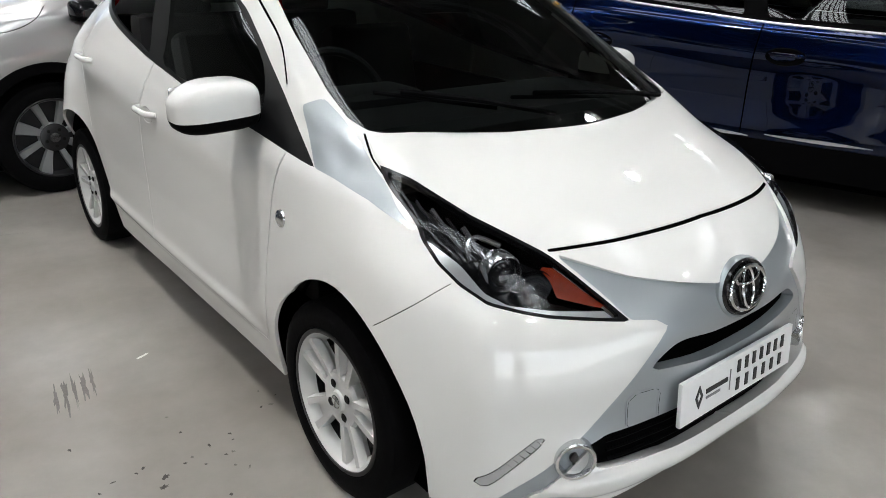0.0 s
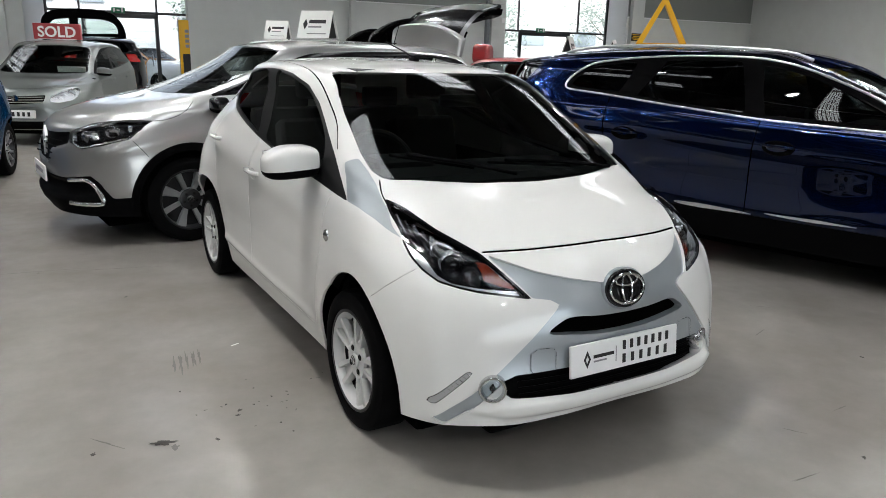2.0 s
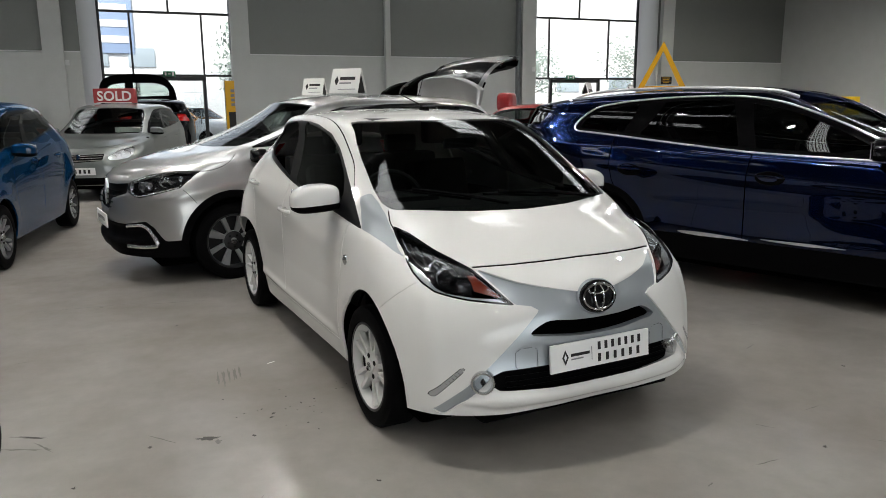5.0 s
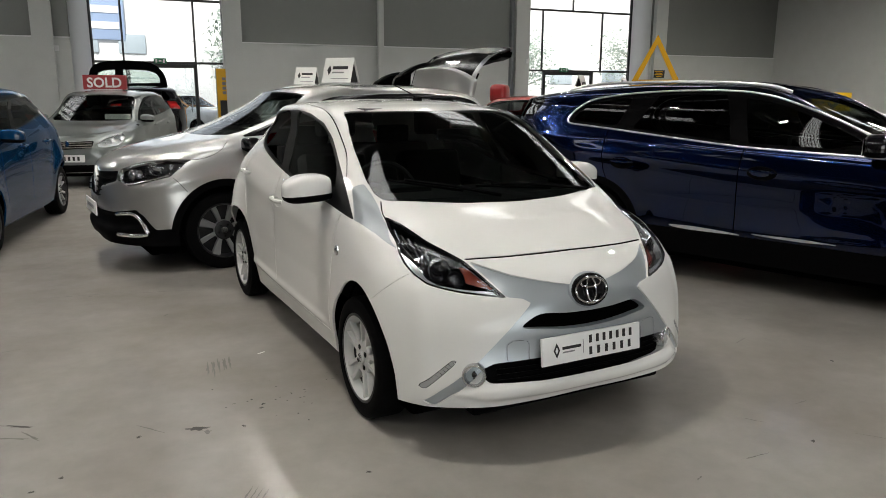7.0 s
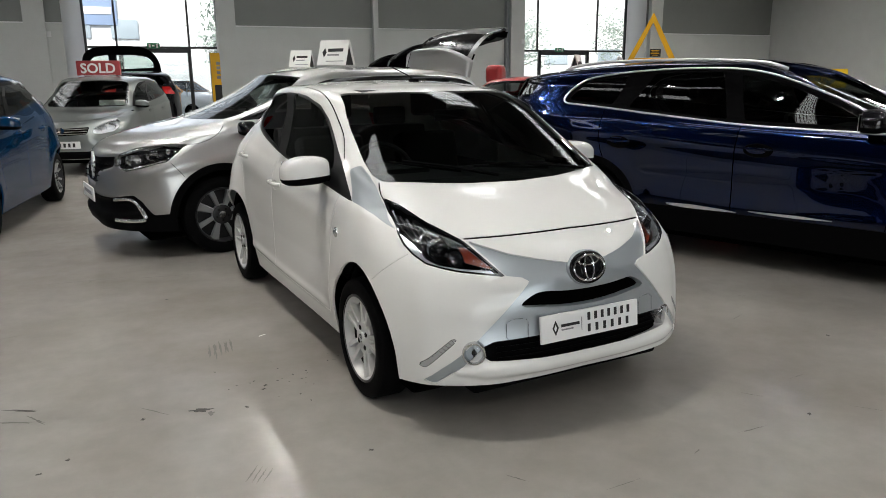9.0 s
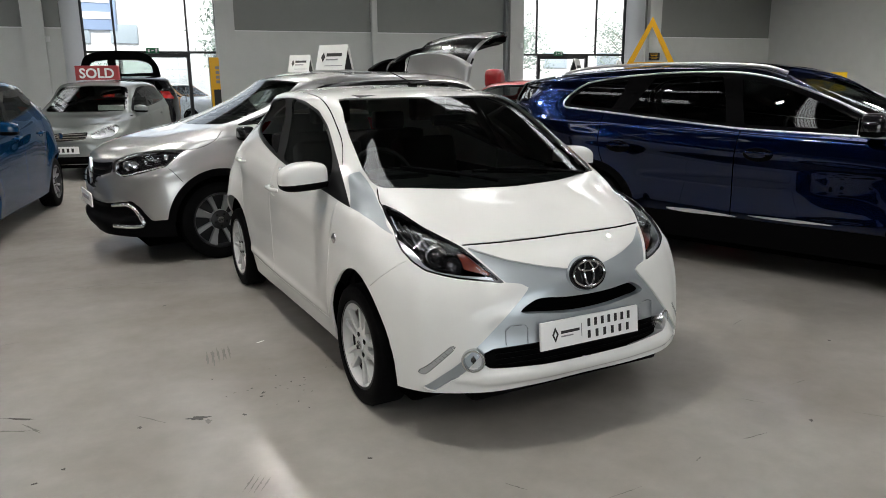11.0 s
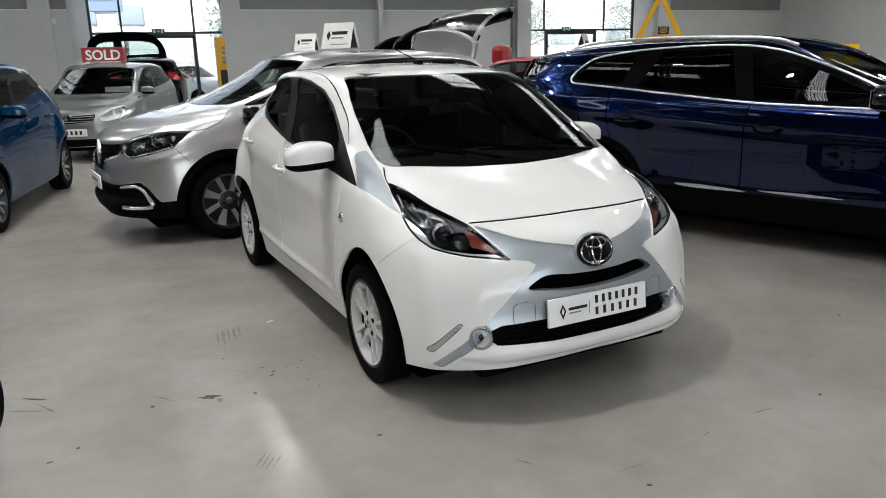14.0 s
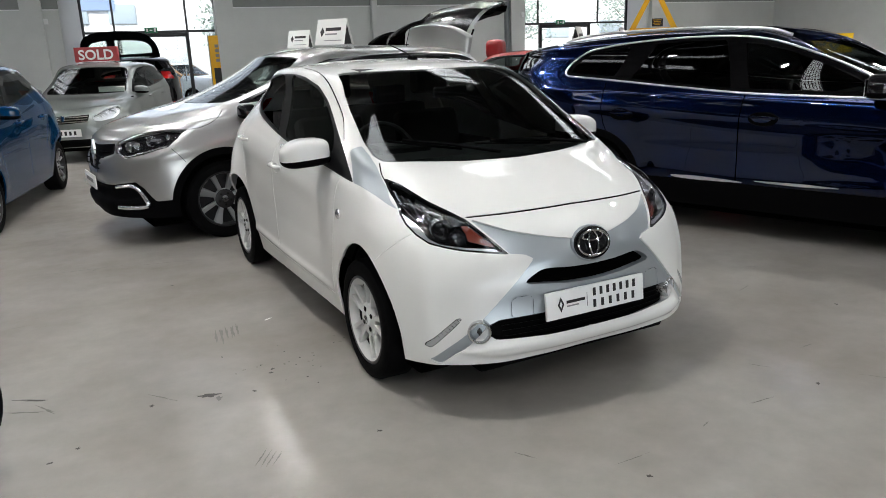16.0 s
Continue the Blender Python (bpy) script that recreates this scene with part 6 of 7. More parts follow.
def pale_low(s):
    f = lambda x, y, z, n: (y < -0.1) & (n[:, 1] < 0.3)
    s.area("front", [(0.42, 0.70), (0.58, 0.80), (0.70, 0.83), (0.755, 0.80), (0.76, 0.72), (0.70, 0.66), (0.55, 0.63), (0.45, 0.64)], "lamp", f)
    s.area("front", [(-0.1, 0.715), (0.38, 0.735), (0.36, 0.63), (-0.1, 0.60)], "grille", f)
    s.area("front", [(-0.1, 0.37), (0.62, 0.37), (0.66, 0.27), (-0.1, 0.25)], "low_grille", f)


place = pose(-1.50, 10.4, 0, 0, 0, -20)
car, s = plain_car("saloon_hatchback", "pale silver older hatchback with a sold sign on its roof", place, AC, GREENSILVER, (0.0, 2.60, 0.31, 0.205, 0.74, 0.195), step=0.03, low=pale_low, bowl=BRIGHT)
for c_ in car.children:
    if c_.name.startswith("rear_window"):
        c_.data.materials[0] = GLASS
g = s.make("grille", "grille", BLACK, car)
s.make("lower_grille", "low_grille", BLACK, car)
for k in range(3):
    z = 0.635 + 0.035 * k
    part("grille_bar", tube([(x, s.surf("front", (abs(x), z))[0].y - 0.008, z + 0.02 * abs(x)) for x in np.linspace(-0.36, 0.36, 13)], 0.009, 6), CHROME, g)
part("nose_badge", lathe([(0.0, 0.05), (0.02, 0.045), (0.022, 0)], 20, Matrix.Translation((0, s.surf("front", (0, 0.68))[0].y, 0.69)) @ pose(0, 0, 0, 0, 0, -90)), CHROME, car)
pl = new("number_plate")
pl.parent = car
pl.matrix_local = pose(0, s.surf("front", (0, 0.47))[0].y - 0.015, 0.47)
part("plate", box(0, 0, 0, 0.52, 0.012, 0.112, 0.003), PLATEWHITE, pl)
for k in range(6):
    part("plate_writing", box(-0.17 + 0.068 * k, -0.008, 0, 0.034, 0.002, 0.06), INK, pl, smooth=False)
for sd in (-1, 1):
    for x, z, r in ((0.55, 0.71, 0.05), (0.66, 0.75, 0.055), (0.50, 0.68, 0.035)):
        q = s.surf("front", (x, z))[0]
        m = Matrix.Translation((sd * q.x, q.y + 0.05, z)) @ pose(0, 0, 0, 0, 0, -90 + sd * 22)
        part("reflector", lathe([(0.03, r), (0.0, r * 0.8), (-0.02, r * 0.4), (-0.02, 0)], 20, m), REFLECTOR, car)
part("screen_paper", box(0.38, 0.62, 1.06, 0.42, 0.02, 0.09, m=pose(0, 0, 0, 0, 0, 0)), PAPER, car, "white paper strip behind the windscreen")
sold = thing("sold_sign", "dull red sold sign standing on a car roof", "sign", place @ pose(-0.05, 1.55, 1.515))
part("board", box(0, 0, 0.13, 0.74, 0.10, 0.26, 0.01), SOLDRED, sold)
part("base", box(0, 0, 0.005, 0.60, 0.16, 0.01, 0.003), SIGNWHITE, sold)
letters("sold_writing", "SOLD", 0.24, SIGNWHITE, sold, pose(0, -0.053, 0.045), "CENTER", bold=0.006)

# bright blue small car
TC = warp(1.02, [(-.752, -.63), (0, 0), (2.34, 2.49), (2.81, 2.97)], None, None, [(.80, .86), (.925, .96), (1.0, 1.03), (1.24, 1.26), (1.40, 1.47), (1.46, 1.55)], 1.05)
place = pose(-3.29, 4.88, 0, 0, 0, -13.9)
car, s = plain_car("small_car", "bright metallic blue small car with a body coloured mirror", place, TC, TEAL, (0.0, 2.49, 0.30, 0.20, 0.72, 0.185), step=0.025)
# ---- cars further back, seen in part ----


def tailgate(parent, hinge, width, length, angle, paint, glass_mat=None, bulge=0.16, arch=0.05):
    """A raised boot lid hung on its upper edge: painted frame, window, inner lining, struts."""
    y, z = hinge
    t = new("tailgate")
    t.parent = parent
    t.matrix_local = pose(0, y, z, angle, 0, 0)
    n, k = 18, 10

    def sheet(u0, u1, w0, w1, off):
        b = bmesh.new()
        g = []
        for i in range(n + 1):
            u = u0 + (u1 - u0) * i / n
            row = []
            for j in range(k + 1):
                s_ = w0 + (w1 - w0) * j / k
                half = width / 2 * (0.88 + 0.16 * u - 0.22 * max(u - 0.8, 0))
                row.append(b.verts.new((s_ * half, u * length, bulge * math.sin(u * 2.6) - arch * s_ * s_ + off)))
            g.append(row)
        for i in range(n):
            for j in range(k):
                b.faces.new((g[i][j], g[i][j + 1], g[i + 1][j + 1], g[i + 1][j]))
        return b
    part("window", sheet(0.10, 0.52, -0.84, 0.84, 0.0), glass_mat or PRIVACY, t)
    b = join(sheet(0.0, 0.10, -1, 1, 0.0), sheet(0.10, 0.52, -1, -0.84, 0.0), sheet(0.10, 0.52, 0.84, 1, 0.0), sheet(0.52, 1.0, -1, 1, 0.0))
    bmesh.ops.solidify(b, geom=b.faces[:], thickness=0.03)
    part("panel", b, paint, t)
    part("lining", sheet(0.54, 0.97, -0.9, 0.9, -0.05), BLACK, t)
    part("spoiler", box(0, 0.02, 0.03, width * 0.60, 0.16, 0.035, 0.012), paint, t)
    part("plate_recess", box(0, length * 0.78, 0.07, 0.5, 0.13, 0.02, 0.006), BLACK, t)
    for s_ in (-1, 1):
        part("strut", tube([(s_ * width * 0.44, length * 0.35, -0.02), (s_ * width * 0.46, 0.12, -0.50)], 0.011, 6), BLACK, t)
    return t


GEN = dict(step=0.045)
FAM = warp(1.08, [(-.752, -.86), (0, 0), (2.34, 2.60), (2.81, 3.30)], [(-.7, -.80), (-.15, .25), (.62, 1.0), (1.2, 1.6), (1.9, 2.5), (2.27, 2.82), (2.62, 3.1), (2.8, 3.28)],
           [(.21, .21), (.45, .47), (.69, .72), (.80, .85), (.93, .97), (1.06, 1.06)], [(.80, .85), (.925, .95), (1.0, 1.02), (1.24, 1.23), (1.40, 1.42), (1.46, 1.48)])
TALL = warp(1.10, [(-.752, -.86), (0, 0), (2.34, 2.65), (2.81, 3.42)], [(-.7, -.80), (-.15, .25), (.62, .95), (1.2, 1.6), (1.9, 2.7), (2.27, 3.08), (2.62, 3.28), (2.8, 3.40)],
            [(.21, .24), (.45, .52), (.69, .80), (.80, .94), (.93, 1.06), (1.06, 1.15)], [(.80, .94), (.925, 1.04), (1.0, 1.10), (1.24, 1.32), (1.40, 1.55), (1.46, 1.62)], 1.06)
WH = (0.0, 2.60, 0.31, 0.205, 0.75, 0.195)

red, rs = plain_car("red_hatchback", "bright red hatchback with its tailgate raised", pose(5.35, 4.05, 0, 0, 0, 18), FAM, RED, WH, open_tail=True, **GEN)
lid = box(0, 0, 0, 0.31, 0.26, 0.28, 0.128, 6)
for v in lid.verts:
    v.co.x *= 1.0 - 0.6 * v.co.z
part("tailgate", lid, RED, red, "small rounded raised red lid").data.transform(pose(-0.36, 2.80, 1.49, 0, 0, 20))
white, ws = plain_car("white_hatchback", "white hatchback parked behind a silver crossover", pose(1.75, 9.1, 0, 0, 0, 180), TALL, CARWHITE, (0.0, 2.65, 0.33, 0.22, 0.77, 0.2), **GEN)
for x_, y_, turn_ in ((3.80, 11.0, 176), (5.75, 17.1, 180)):
    black, bs = plain_car("black_hatchback", "gloss black hatchback with its tailgate raised", pose(x_, y_, 0, 0, 0, turn_), FAM, BLACKPAINT, WH, open_tail=True, **GEN)
    tailgate(black, (2.62, 1.46), 1.3, 0.95, 26, BLACKPAINT, GLOSSBLACK, 0.22, 0.24)


def loft(profile, half0, half1, sag=0.0, n=12, x0=-1.0, x1=1.0):
    """A sheet across a car's width along the profile (y, z), narrowing from half0 to half1."""
    b = bmesh.new()
    rows = []
    for i, (y, z) in enumerate(profile):
        half = half0 + (half1 - half0) * i / (len(profile) - 1)
        rows.append([b.verts.new((half * (x0 + (x1 - x0) * j / n), y, z - sag * (x0 + (x1 - x0) * j / n) ** 2)) for j in range(n + 1)])
    for r0, r1 in zip(rows, rows[1:]):
        for j in range(n):
            b.faces.new((r0[j], r0[j + 1], r1[j + 1], r1[j]))
    return b


# the crossover's raised tailgate: upright spoiler at the hinge, arched dark window, painted lower panel with a dark lining
tg = new("tailgate")
tg.parent = silver_car
prof = smooth_line([(2.74, 1.555), (2.84, 1.735), (2.94, 1.855), (3.05, 1.935), (3.18, 1.99), (3.345, 2.015)], 5)
cut = [k for k, (y, z) in enumerate(prof) if y > 3.04][0]
part("tailgate_window", loft(prof[1:cut + 1], 0.50, 0.55, 0.03), GLOSSBLACK, tg, "dark glossy tailgate window")
for s_ in (-1, 1):
    b = loft(prof[:cut + 1], 0.58, 0.62, 0.03, 3, *((-1.0, -0.87) if s_ < 0 else (0.87, 1.0)))
    bmesh.ops.solidify(b, geom=b.faces[:], thickness=0.05)
    part("side_frame", b, BLACKPAINT if s_ < 0 else SILVER, tg)
b = loft(prof[cut:], 0.62, 0.58, 0.035)
bmesh.ops.solidify(b, geom=b.faces[:], thickness=0.05)
part("lower_panel", b, SILVER, tg)
part("lining", loft([(2.96, 1.80), (3.10, 1.84), (3.24, 1.865), (3.33, 1.90), (3.345, 1.96)], 0.52, 0.54, 0.02), BLACK, tg, "black inner lining")
part("plate_recess", box(0.22, 3.27, 1.865, 0.30, 0.10, 0.05, 0.015), GLOSSBLACK, tg)
part("latch", box(0, 3.33, 1.87, 0.10, 0.05, 0.07, 0.015), BLACK, tg)
for s_ in (-1, 1):
    q_ = [(s_ * 0.50, 3.06, 1.90), (s_ * 0.58, 3.05, 1.90), (s_ * 0.60, 3.25, 1.955), (s_ * 0.50, 3.25, 1.965)]
    part("tail_lamp", tube(smooth_line(q_, 3), 0.020, 8), GLOSSBLACK, tg, "dark tail lamp")
    part("strut", tube([(s_ * 0.54, 2.89, 1.70), (s_ * 0.56, 2.70, 1.36)], 0.012, 6), BLACK, tg)
sp = box(0, 0, 0, 1.26, 0.34, 0.07, 0.03, 3)
bmesh.ops.subdivide_edges(sp, edges=[e_ for e_ in sp.edges if abs(e_.verts[0].co.x - e_.verts[1].co.x) > 0.5], cuts=16)
for v in sp.verts:
    v.co.z += -0.05 * (v.co.x / 0.63) ** 2 - 0.20 * max(abs(v.co.x) - 0.48, 0) / 0.15 * (0.5 + v.co.y / 0.30) * 0.3
    v.co.y -= (0.05 * (v.co.x / 0.63) ** 2 + 0.11 * abs(v.co.x / 0.63) ** 5) * (0.5 + v.co.y / 0.30)
part("spoiler", sp, SILVER, tg, "painted spoiler tipped upright").data.transform(pose(0, 2.68, 1.61, 98, 0, 0))
dark, ds = plain_car("black_estate", "black estate car with its tailgate raised towards the hall", pose(0.05, 17.95, 0, 0, 0, 178), TALL, BLACKPAINT, (0.0, 2.65, 0.33, 0.22, 0.77, 0.2), open_tail=True, **GEN)
dt = new("tailgate")
dt.parent = dark
dt.matrix_local = pose(0, 0, 0, 0, 0, 180)
arch = smooth_line([(-0.78, 1.10), (-0.83, 1.55), (-0.74, 1.80), (-0.45, 1.90), (0.0, 1.925), (0.40, 1.90), (0.66, 1.78), (0.80, 1.50), (0.80, 0.85)], 4)
hole = smooth_line([(-0.62, 1.30), (-0.66, 1.50), (-0.58, 1.66), (-0.36, 1.72), (0.0, 1.735), (0.32, 1.72), (0.52, 1.64), (0.60, 1.50), (0.60, 1.36)], 4)
b = bmesh.new()
arch, hole = [(x * 1.067 - 0.19, z * 1.25 - 0.20) for x, z in arch], [(x * 1.098 - 0.175, 1.99 - (1.735 - z) * 0.80) for x, z in hole]
va, vb = [b.verts.new((x, -1.55, z)) for x, z in arch], [b.verts.new((x, -1.55, z)) for x, z in hole]
for k in range(len(va) - 1):
    b.faces.new((va[k], va[k + 1], vb[k + 1], vb[k]))
b.faces.new((va[-1], va[0], vb[0], vb[-1]))
bmesh.ops.solidify(b, geom=b.faces[:], thickness=0.12)
part("frame", b, BLACK, dt, "thick black tailgate frame")
part("mullion", box(-0.40, -1.50, 1.84, 0.18, 0.08, 0.44, 0.01), BLACK, dt)
part("pane", prism([(x, z) for x, z in hole], 0.008, m=Matrix.Translation((0, -1.50, 0))), GLASS, dt, smooth=False)
part("lining", box(-0.19, -1.46, 1.38, 1.62, 0.10, 0.56, 0.03), BLACK, dt)
oc, os_ = plain_car("orange_hatchback", "orange and white hatchback parked outside the glazed door", pose(3.0, 23.0, -0.07, 0, 0, 40), FAM, CARWHITE, WH, **GEN)
for c_ in oc.children:
    if c_.name.startswith(("front_door", "rear_door")):
        c_.data.materials[0] = ORANGE
suv, ss = plain_car("white_utility_car", "white utility car with roof rails seen from behind", pose(14.5, 5.35, 0, 0, 0, 112) @ Matrix.Diagonal((1, 1, 0.80, 1)), TALL, CARWHITE, (0.0, 2.65, 0.34, 0.22, 0.77, 0.21), cladding=0.42, back_w=5.5, **GEN)
for sd in (-1, 1):
    part("roof_rail", tube(smooth_line([(sd * 0.60, 1.1, 1.53), (sd * 0.62, 1.25, 1.67), (sd * 0.62, 2.7, 1.66), (sd * 0.58, 2.95, 1.53)], 4), 0.02, 6), BLACK, suv)
part("tail_badge", prism([(-0.05, 0.04), (0.0, -0.04), (0.05, 0.04), (0.03, 0.04), (0, 0.0), (-0.03, 0.04)], 0.02, m=Matrix.Translation((0, ss.cage[5, 11, 1] + 0.01, 0.98))), CHROME, suv)
low_car, ls = plain_car("grey_saloon", "dark grey car with a yellow sign on its roof", pose(6.80, 1.88, 0, 0, 0, -10) @ Matrix.Diagonal((1, 1, 0.87, 1)), FAM, GLOSSBLACK, WH, **GEN)

# ---- signs on roofs ----


def roof_sign(place, w=0.32, h=0.25, d=0.17, card=None):
    """A folded card sign; marks on both faces are plain bars."""
    t = thing("roof_sign", "white folded card sign standing on a car roof", "sign", place, "roof signs")
    for s_ in (-1, 1):
        lean = math.degrees(math.atan2(d / 2, h))
        m = Matrix.Translation((0, s_ * d / 4, h / 2)) @ pose(0, 0, 0, s_ * lean, 0, 0)
        part("card", box(0, 0, 0, w, 0.006, h * 1.05, 0.001, m=m), card or PAPER, t, smooth=False)
        part("mark", prism([(-w * 0.36, 0.0), (-w * 0.29, h * 0.2), (-w * 0.22, 0.0), (-w * 0.29, -h * 0.2)], -0.003, m=m @ Matrix.Translation((0, s_ * 0.004 - (0.0 if s_ > 0 else 0.0), 0))), INK, t, smooth=False)
        for k, (x, z, ww, hh) in enumerate(((0.08, 0.10, 0.52, 0.13), (0.02, -0.10, 0.40, 0.06), (0.1, -0.36, 0.6, 0.03))):
            part("writing_bar", box(w * x, s_ * 0.0045, h * z, w * ww, 0.003, h * hh, m=m), INK if k == 0 else GREYINK, t, smooth=False)
    # black wedge fills the hollow fold, painting in the shade under the card
    part("inside", prism([(-w * 0.0 - d / 2 + 0.012, 0.004), (d / 2 - 0.012, 0.004), (0, h - 0.03)], -w * 0.9, m=pose(0, 0, 0, 0, 0, 90) @ Matrix.Translation((0, w * 0.45, 0))), INK, t, smooth=False)
    return t


roof_sign(pose(0.72, 4.24, 1.592, 0, 0, -56), 0.36, 0.25)
roof_sign(pose(1.56, 8.02, 1.612, 0, 0, -48), 0.36, 0.25)
roof_sign(pose(4.62, 5.25, 1.476, 0, 0, 40), 0.36, 0.27)
roof_sign(pose(5.30, 5.15, 1.452, 0, 0, 40), 0.36, 0.27)
tri = thing("triangle_sign", "orange yellow open triangle sign standing on a car roof", "sign", pose(2.82, 1.93, 1.595, 0, 0, -43))
b = bmesh.new()
o = [(-0.21, 0.0), (0.21, 0.0), (0.0, 0.41)]
i_ = [(-0.148, 0.028), (0.148, 0.028), (0.0, 0.33)]
for y in (-0.06, 0.06):
    for k in range(3):
        a, c = k, (k + 1) % 3
        b.faces.new([b.verts.new((p_[0], y, p_[1])) for p_ in (o[a], o[c], i_[c], i_[a])])
for lst in (o, i_):
    for k in range(3):
        a, c = lst[k], lst[(k + 1) % 3]
        b.faces.new([b.verts.new(v) for v in ((a[0], -0.06, a[1]), (c[0], -0.06, c[1]), (c[0], 0.06, c[1]), (a[0], 0.06, a[1]))])
bmesh.ops.remove_doubles(b, verts=b.verts, dist=1e-4)
bmesh.ops.recalc_face_normals(b, faces=b.faces)
part("frame", b, AMBERSIGN, tri, smooth=False)
part("foot", box(0, 0, 0.006, 0.45, 0.14, 0.012, 0.003), AMBERSIGN, tri)
bs_ = thing("banner_box", "yellow box sign with a grey tick on a car roof", "sign", pose(7.03, 3.27, 1.288, 0, 0, -54) @ Matrix.Diagonal((0.76, 1, 0.88, 1)))
part("box", box(0, 0, 0.14, 0.90, 0.12, 0.27, 0.006), YELLOW, bs_)
part("tick", prism([(0.10, 0.17), (0.15, 0.20), (0.20, 0.13), (0.42, 0.30), (0.44, 0.27), (0.21, 0.05)], -0.004, m=Matrix.Translation((0, -0.061, -0.02)) @ Matrix.Diagonal((0.85, 1, 0.85, 1))), GREYINK, bs_, smooth=False)
for k in range(8):
    part("writing_bar", box(-0.36 + 0.055 * k, -0.062, 0.13, 0.04, 0.003, 0.05), GREYINK, bs_, smooth=False)
for k in range(6):
    part("writing_bar", box(-0.40 + 0.055 * k, -0.062, 0.21, 0.045, 0.003, 0.04), GREYINK, bs_, smooth=False)

fl = thing("flag_banner", "tall orange yellow upright banner beside the glazed door", "banner", WALL @ pose(1.62, -0.15, 0, 0, 0, 0))
part("cloth", box(0, 0, 1.25, 0.30, 0.012, 1.75, 0.004), AMBERSIGN, fl)
part("label_panel", box(0.02, -0.008, 0.93, 0.20, 0.004, 0.62), INK, fl, smooth=False)
for k in range(4):
    part("writing_bar", box(0.05, -0.009, 1.45 + 0.13 * k, 0.10, 0.004, 0.08), GREYINK, fl, smooth=False)
part("pole", tube([(-0.16, 0.01, 0.0), (-0.16, 0.01, 2.15)], 0.012), STEEL, fl)
part("foot", box(0, 0, 0.015, 0.45, 0.35, 0.03, 0.008), STEEL, fl)

# another car's front wheel at the edge of the bay; its body is left out
lw = thing("loose_wheel", "black tyre and alloy wheel of another parked car, body left out", "wheel", pose(-2.575, 0.02, 0))
wheel(lw, (0, 0, 0.315), -1, 0.315, 0.20, 0.205, "double", RIMSILVER, turn=62)

# small boxes and boards on the wall
for u, z in ((-2.52, 2.58), (11.44, 2.53)):
    wb_ = thing("wall_box", "small pale alarm box on the wall", "box", WALL @ Matrix.Translation((u, -0.03 if u < 0 else -0.21, z)))
    part("case", box(0, 0, 0, 0.10, 0.06, 0.14, 0.01), REVEAL, wb_)
    part("cover", box(0, -0.034, 0.01, 0.07, 0.012, 0.09, 0.004), SIGNWHITE, wb_)
nb = thing("notice_board", "small dark notice board with orange lines on the wall", "notice board", WALL @ Matrix.Translation((16.9, -0.19, 2.19)))
part("board", box(0, 0, 0, 0.47, 0.02, 0.27, 0.004), INK, nb)
for k, w_ in enumerate((0.36, 0.30, 0.38, 0.24)):
    part("writing_bar", box(-0.02, -0.012, 0.085 - 0.055 * k, w_, 0.004, 0.022), AMBERSIGN, nb, smooth=False)

# ---- marks on the floor ----
DIRT = mat("dark rubber dirt", (0.05, 0.045, 0.04), 0.6, grain=0.5, scale=60, spec=0.1)
SCUFF = mat("grey scuff", (0.12, 0.112, 0.10), 0.6, grain=0.5, scale=80, spec=0.1)
CHIP = mat("pale paint chip", (0.55, 0.53, 0.50), 0.5)


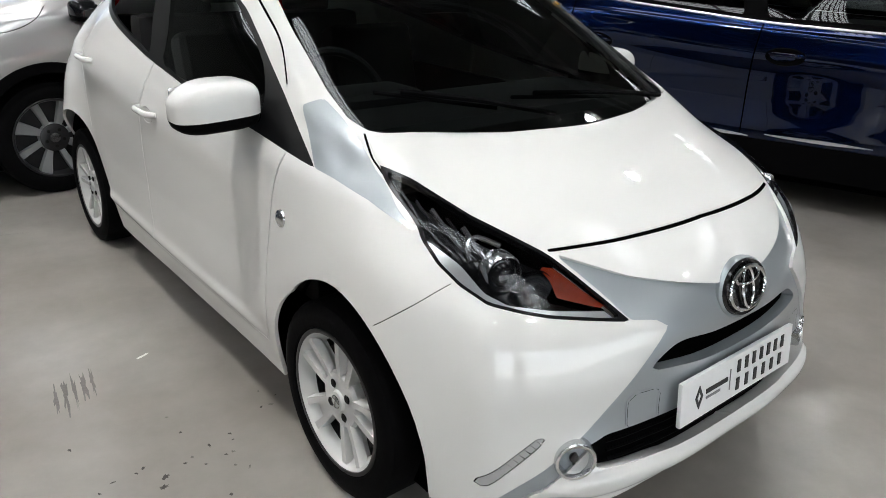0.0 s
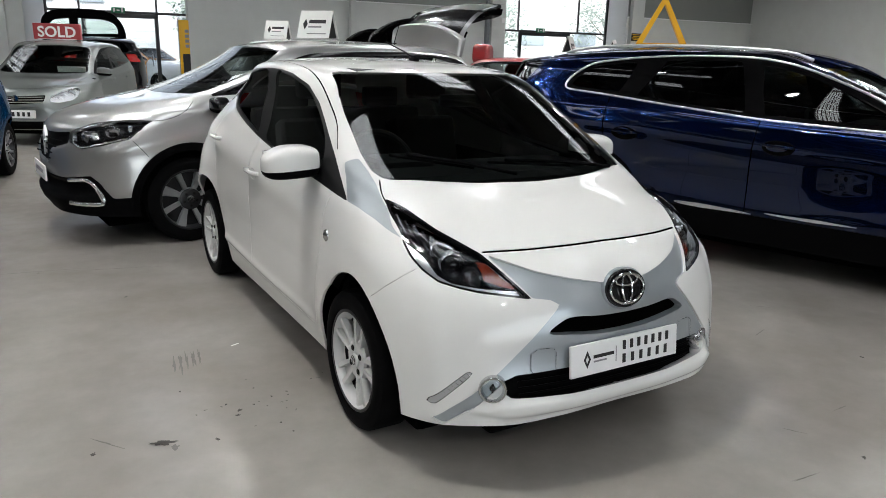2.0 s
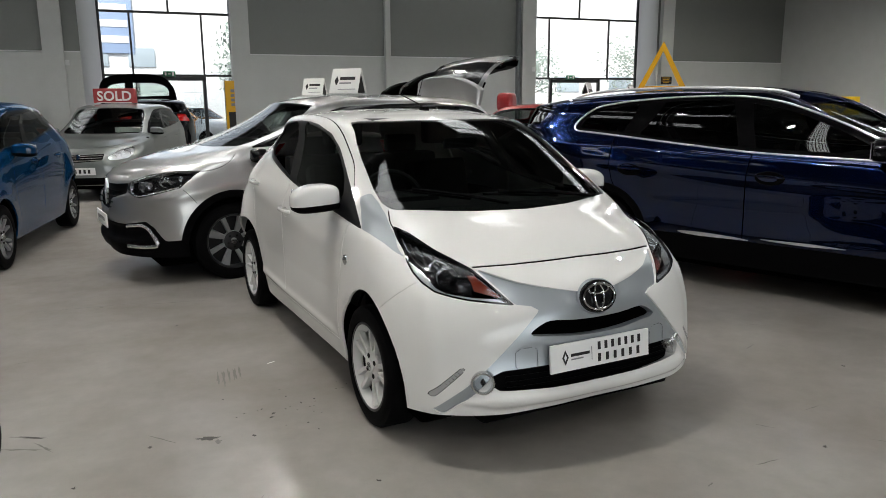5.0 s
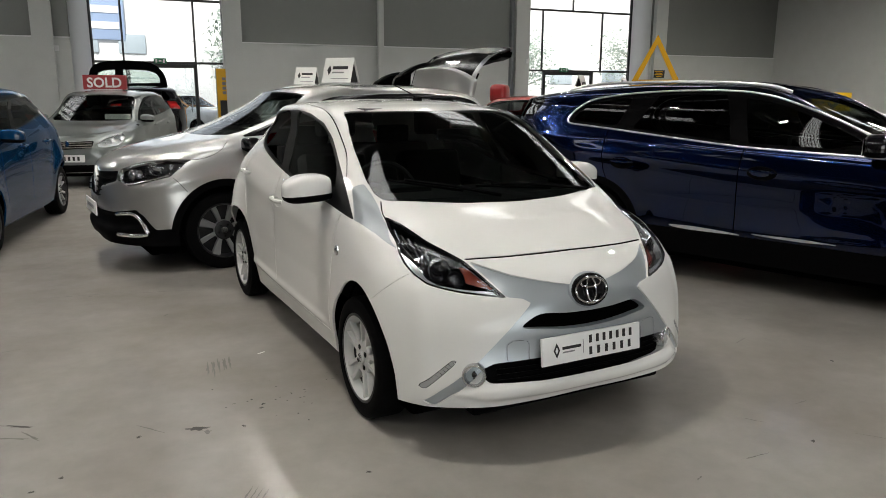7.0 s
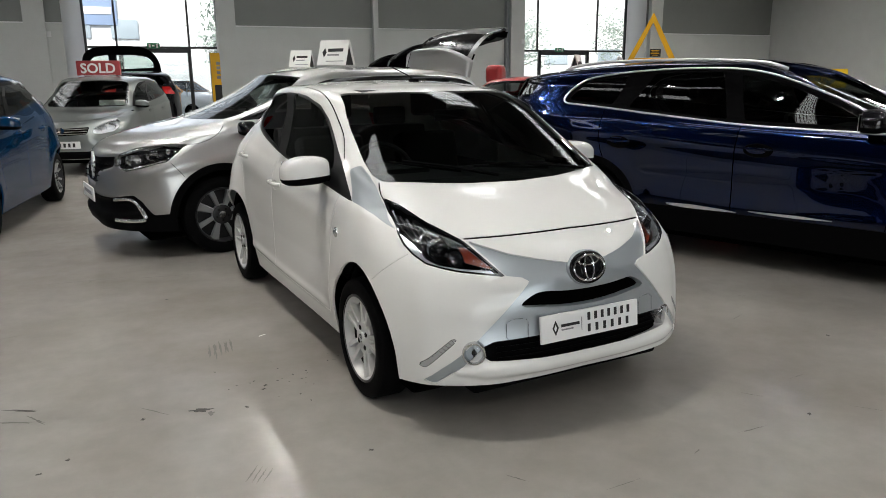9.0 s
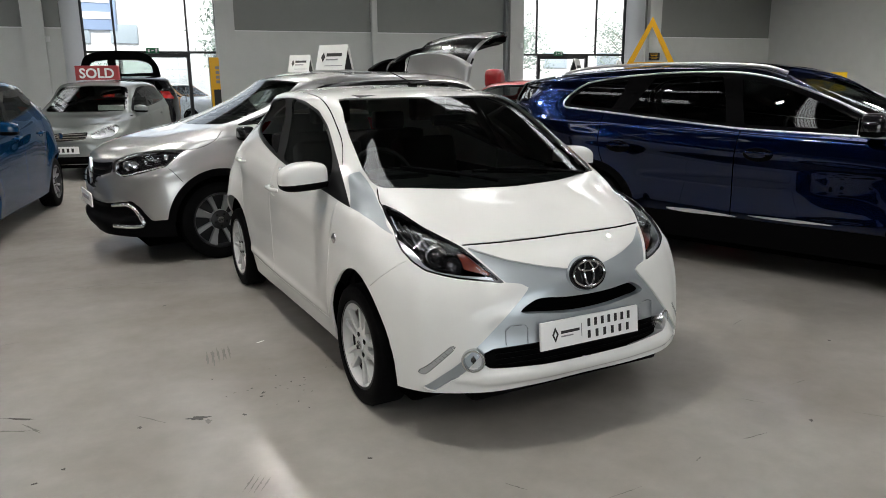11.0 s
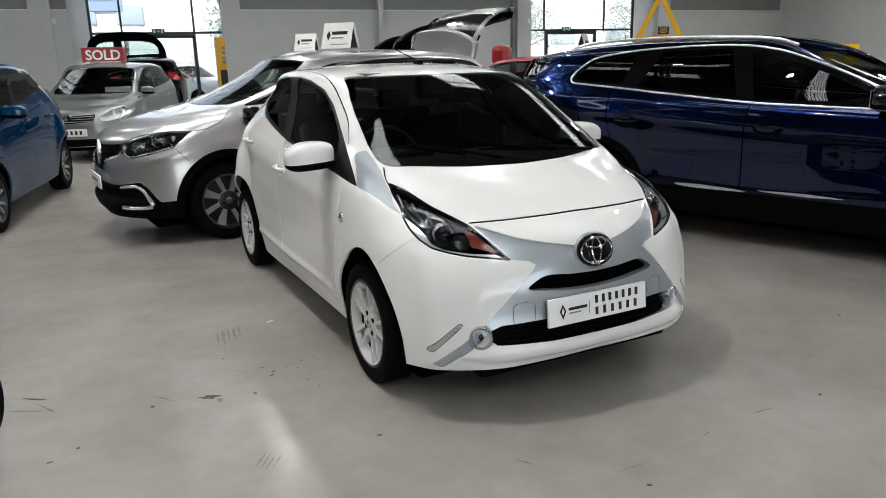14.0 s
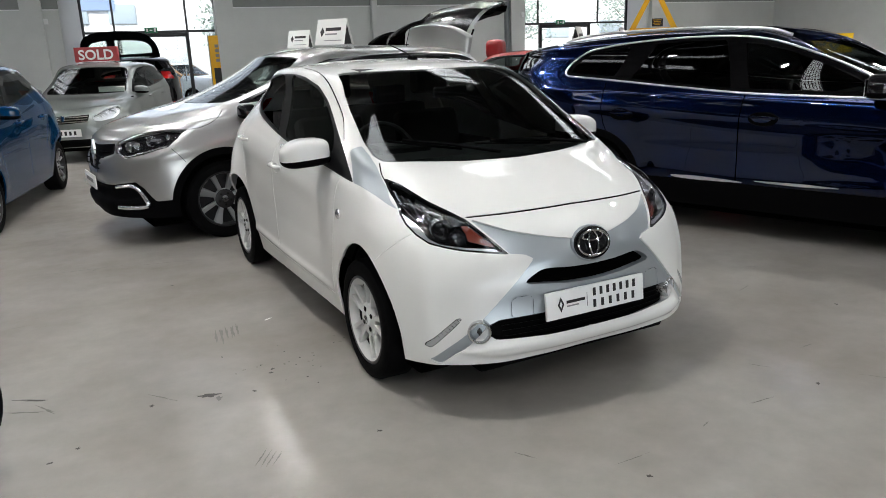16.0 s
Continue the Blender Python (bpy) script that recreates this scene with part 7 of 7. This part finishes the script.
def blot(x, y, rx, ry, turn, material, seed, jag=0.35):
    rnd = random.Random(seed)
    b = bmesh.new()
    n = 22
    vs = []
    for k in range(n):
        a = 2 * math.pi * k / n
        r = 1 + rnd.uniform(-jag, jag)
        vs.append(b.verts.new((rx * r * math.cos(a), ry * r * math.sin(a), 0)))
    b.faces.new(vs)
    ob = part("floor_mark", b, material, smooth=False)
    ob.matrix_world = pose(x, y, 0.0022 + 0.0001 * (seed % 7), 0, 0, turn)
    ob.parent = floor
    ob.matrix_parent_inverse = floor.matrix_world.inverted()
    return ob


blot(-1.495, 0.170, 0.050, 0.018, -20, DIRT, 1)
blot(-1.46, 0.115, 0.014, 0.02, 0, SCUFF, 2)
for k in range(5):
    blot(-1.315 + 0.032 * k, 0.90 + 0.012 * k, 0.006 + 0.003 * (k % 2), 0.11 - 0.012 * abs(k - 2), -8, SCUFF, 10 + k, 0.55)
for k in range(4):
    blot(-1.43 + 0.02 * k, -0.50 - 0.01 * k, 0.003, 0.05, -35, SCUFF, 20 + k, 0.6)
blot(-2.21, 0.56, 0.07, 0.008, -30, DIRT, 30, 0.6)
blot(-2.24, 0.44, 0.10, 0.007, -28, SCUFF, 31, 0.6)
blot(-2.16, 0.42, 0.06, 0.006, -60, SCUFF, 32, 0.6)
for k, (x, y) in enumerate(((-1.18, 0.26), (-1.16, 0.30), (-2.05, -0.035), (-0.25, -1.36), (-1.82, 2.80), (-1.38, 2.05), (-1.74, 0.20), (-1.30, 0.10), (-0.95, -0.55), (-2.15, -0.1), (0.9, -1.2), (1.9, -0.6))):
    blot(x, y, 0.012, 0.008, 40 * k, DIRT, 40 + k, 0.5)
blot(-0.99, 1.02, 0.028, 0.006, 25, CHIP, 60, 0.4)
blot(-1.9, 2.85, 0.30, 0.006, -8, SCUFF, 61, 0.6)
blot(-1.35, 2.70, 0.22, 0.005, -14, SCUFF, 62, 0.6)
rnd = random.Random(77)
for k in range(26):      # specks and small scrapes round the front wheel
    blot(-1.02 + rnd.gauss(0, 0.16), 0.34 + rnd.gauss(0, 0.13), rnd.uniform(0.003, 0.009), rnd.uniform(0.003, 0.006), rnd.uniform(0, 180), DIRT if k % 3 else SCUFF, 100 + k, 0.5)
for k in range(30):      # faint scuffs further out
    blot(rnd.uniform(-2.4, 2.4), rnd.uniform(-1.6, 3.0) if k % 2 else rnd.uniform(-1.8, -0.9), rnd.uniform(0.02, 0.07), rnd.uniform(0.002, 0.004), rnd.uniform(-60, 20), SCUFF, 140 + k, 0.6)
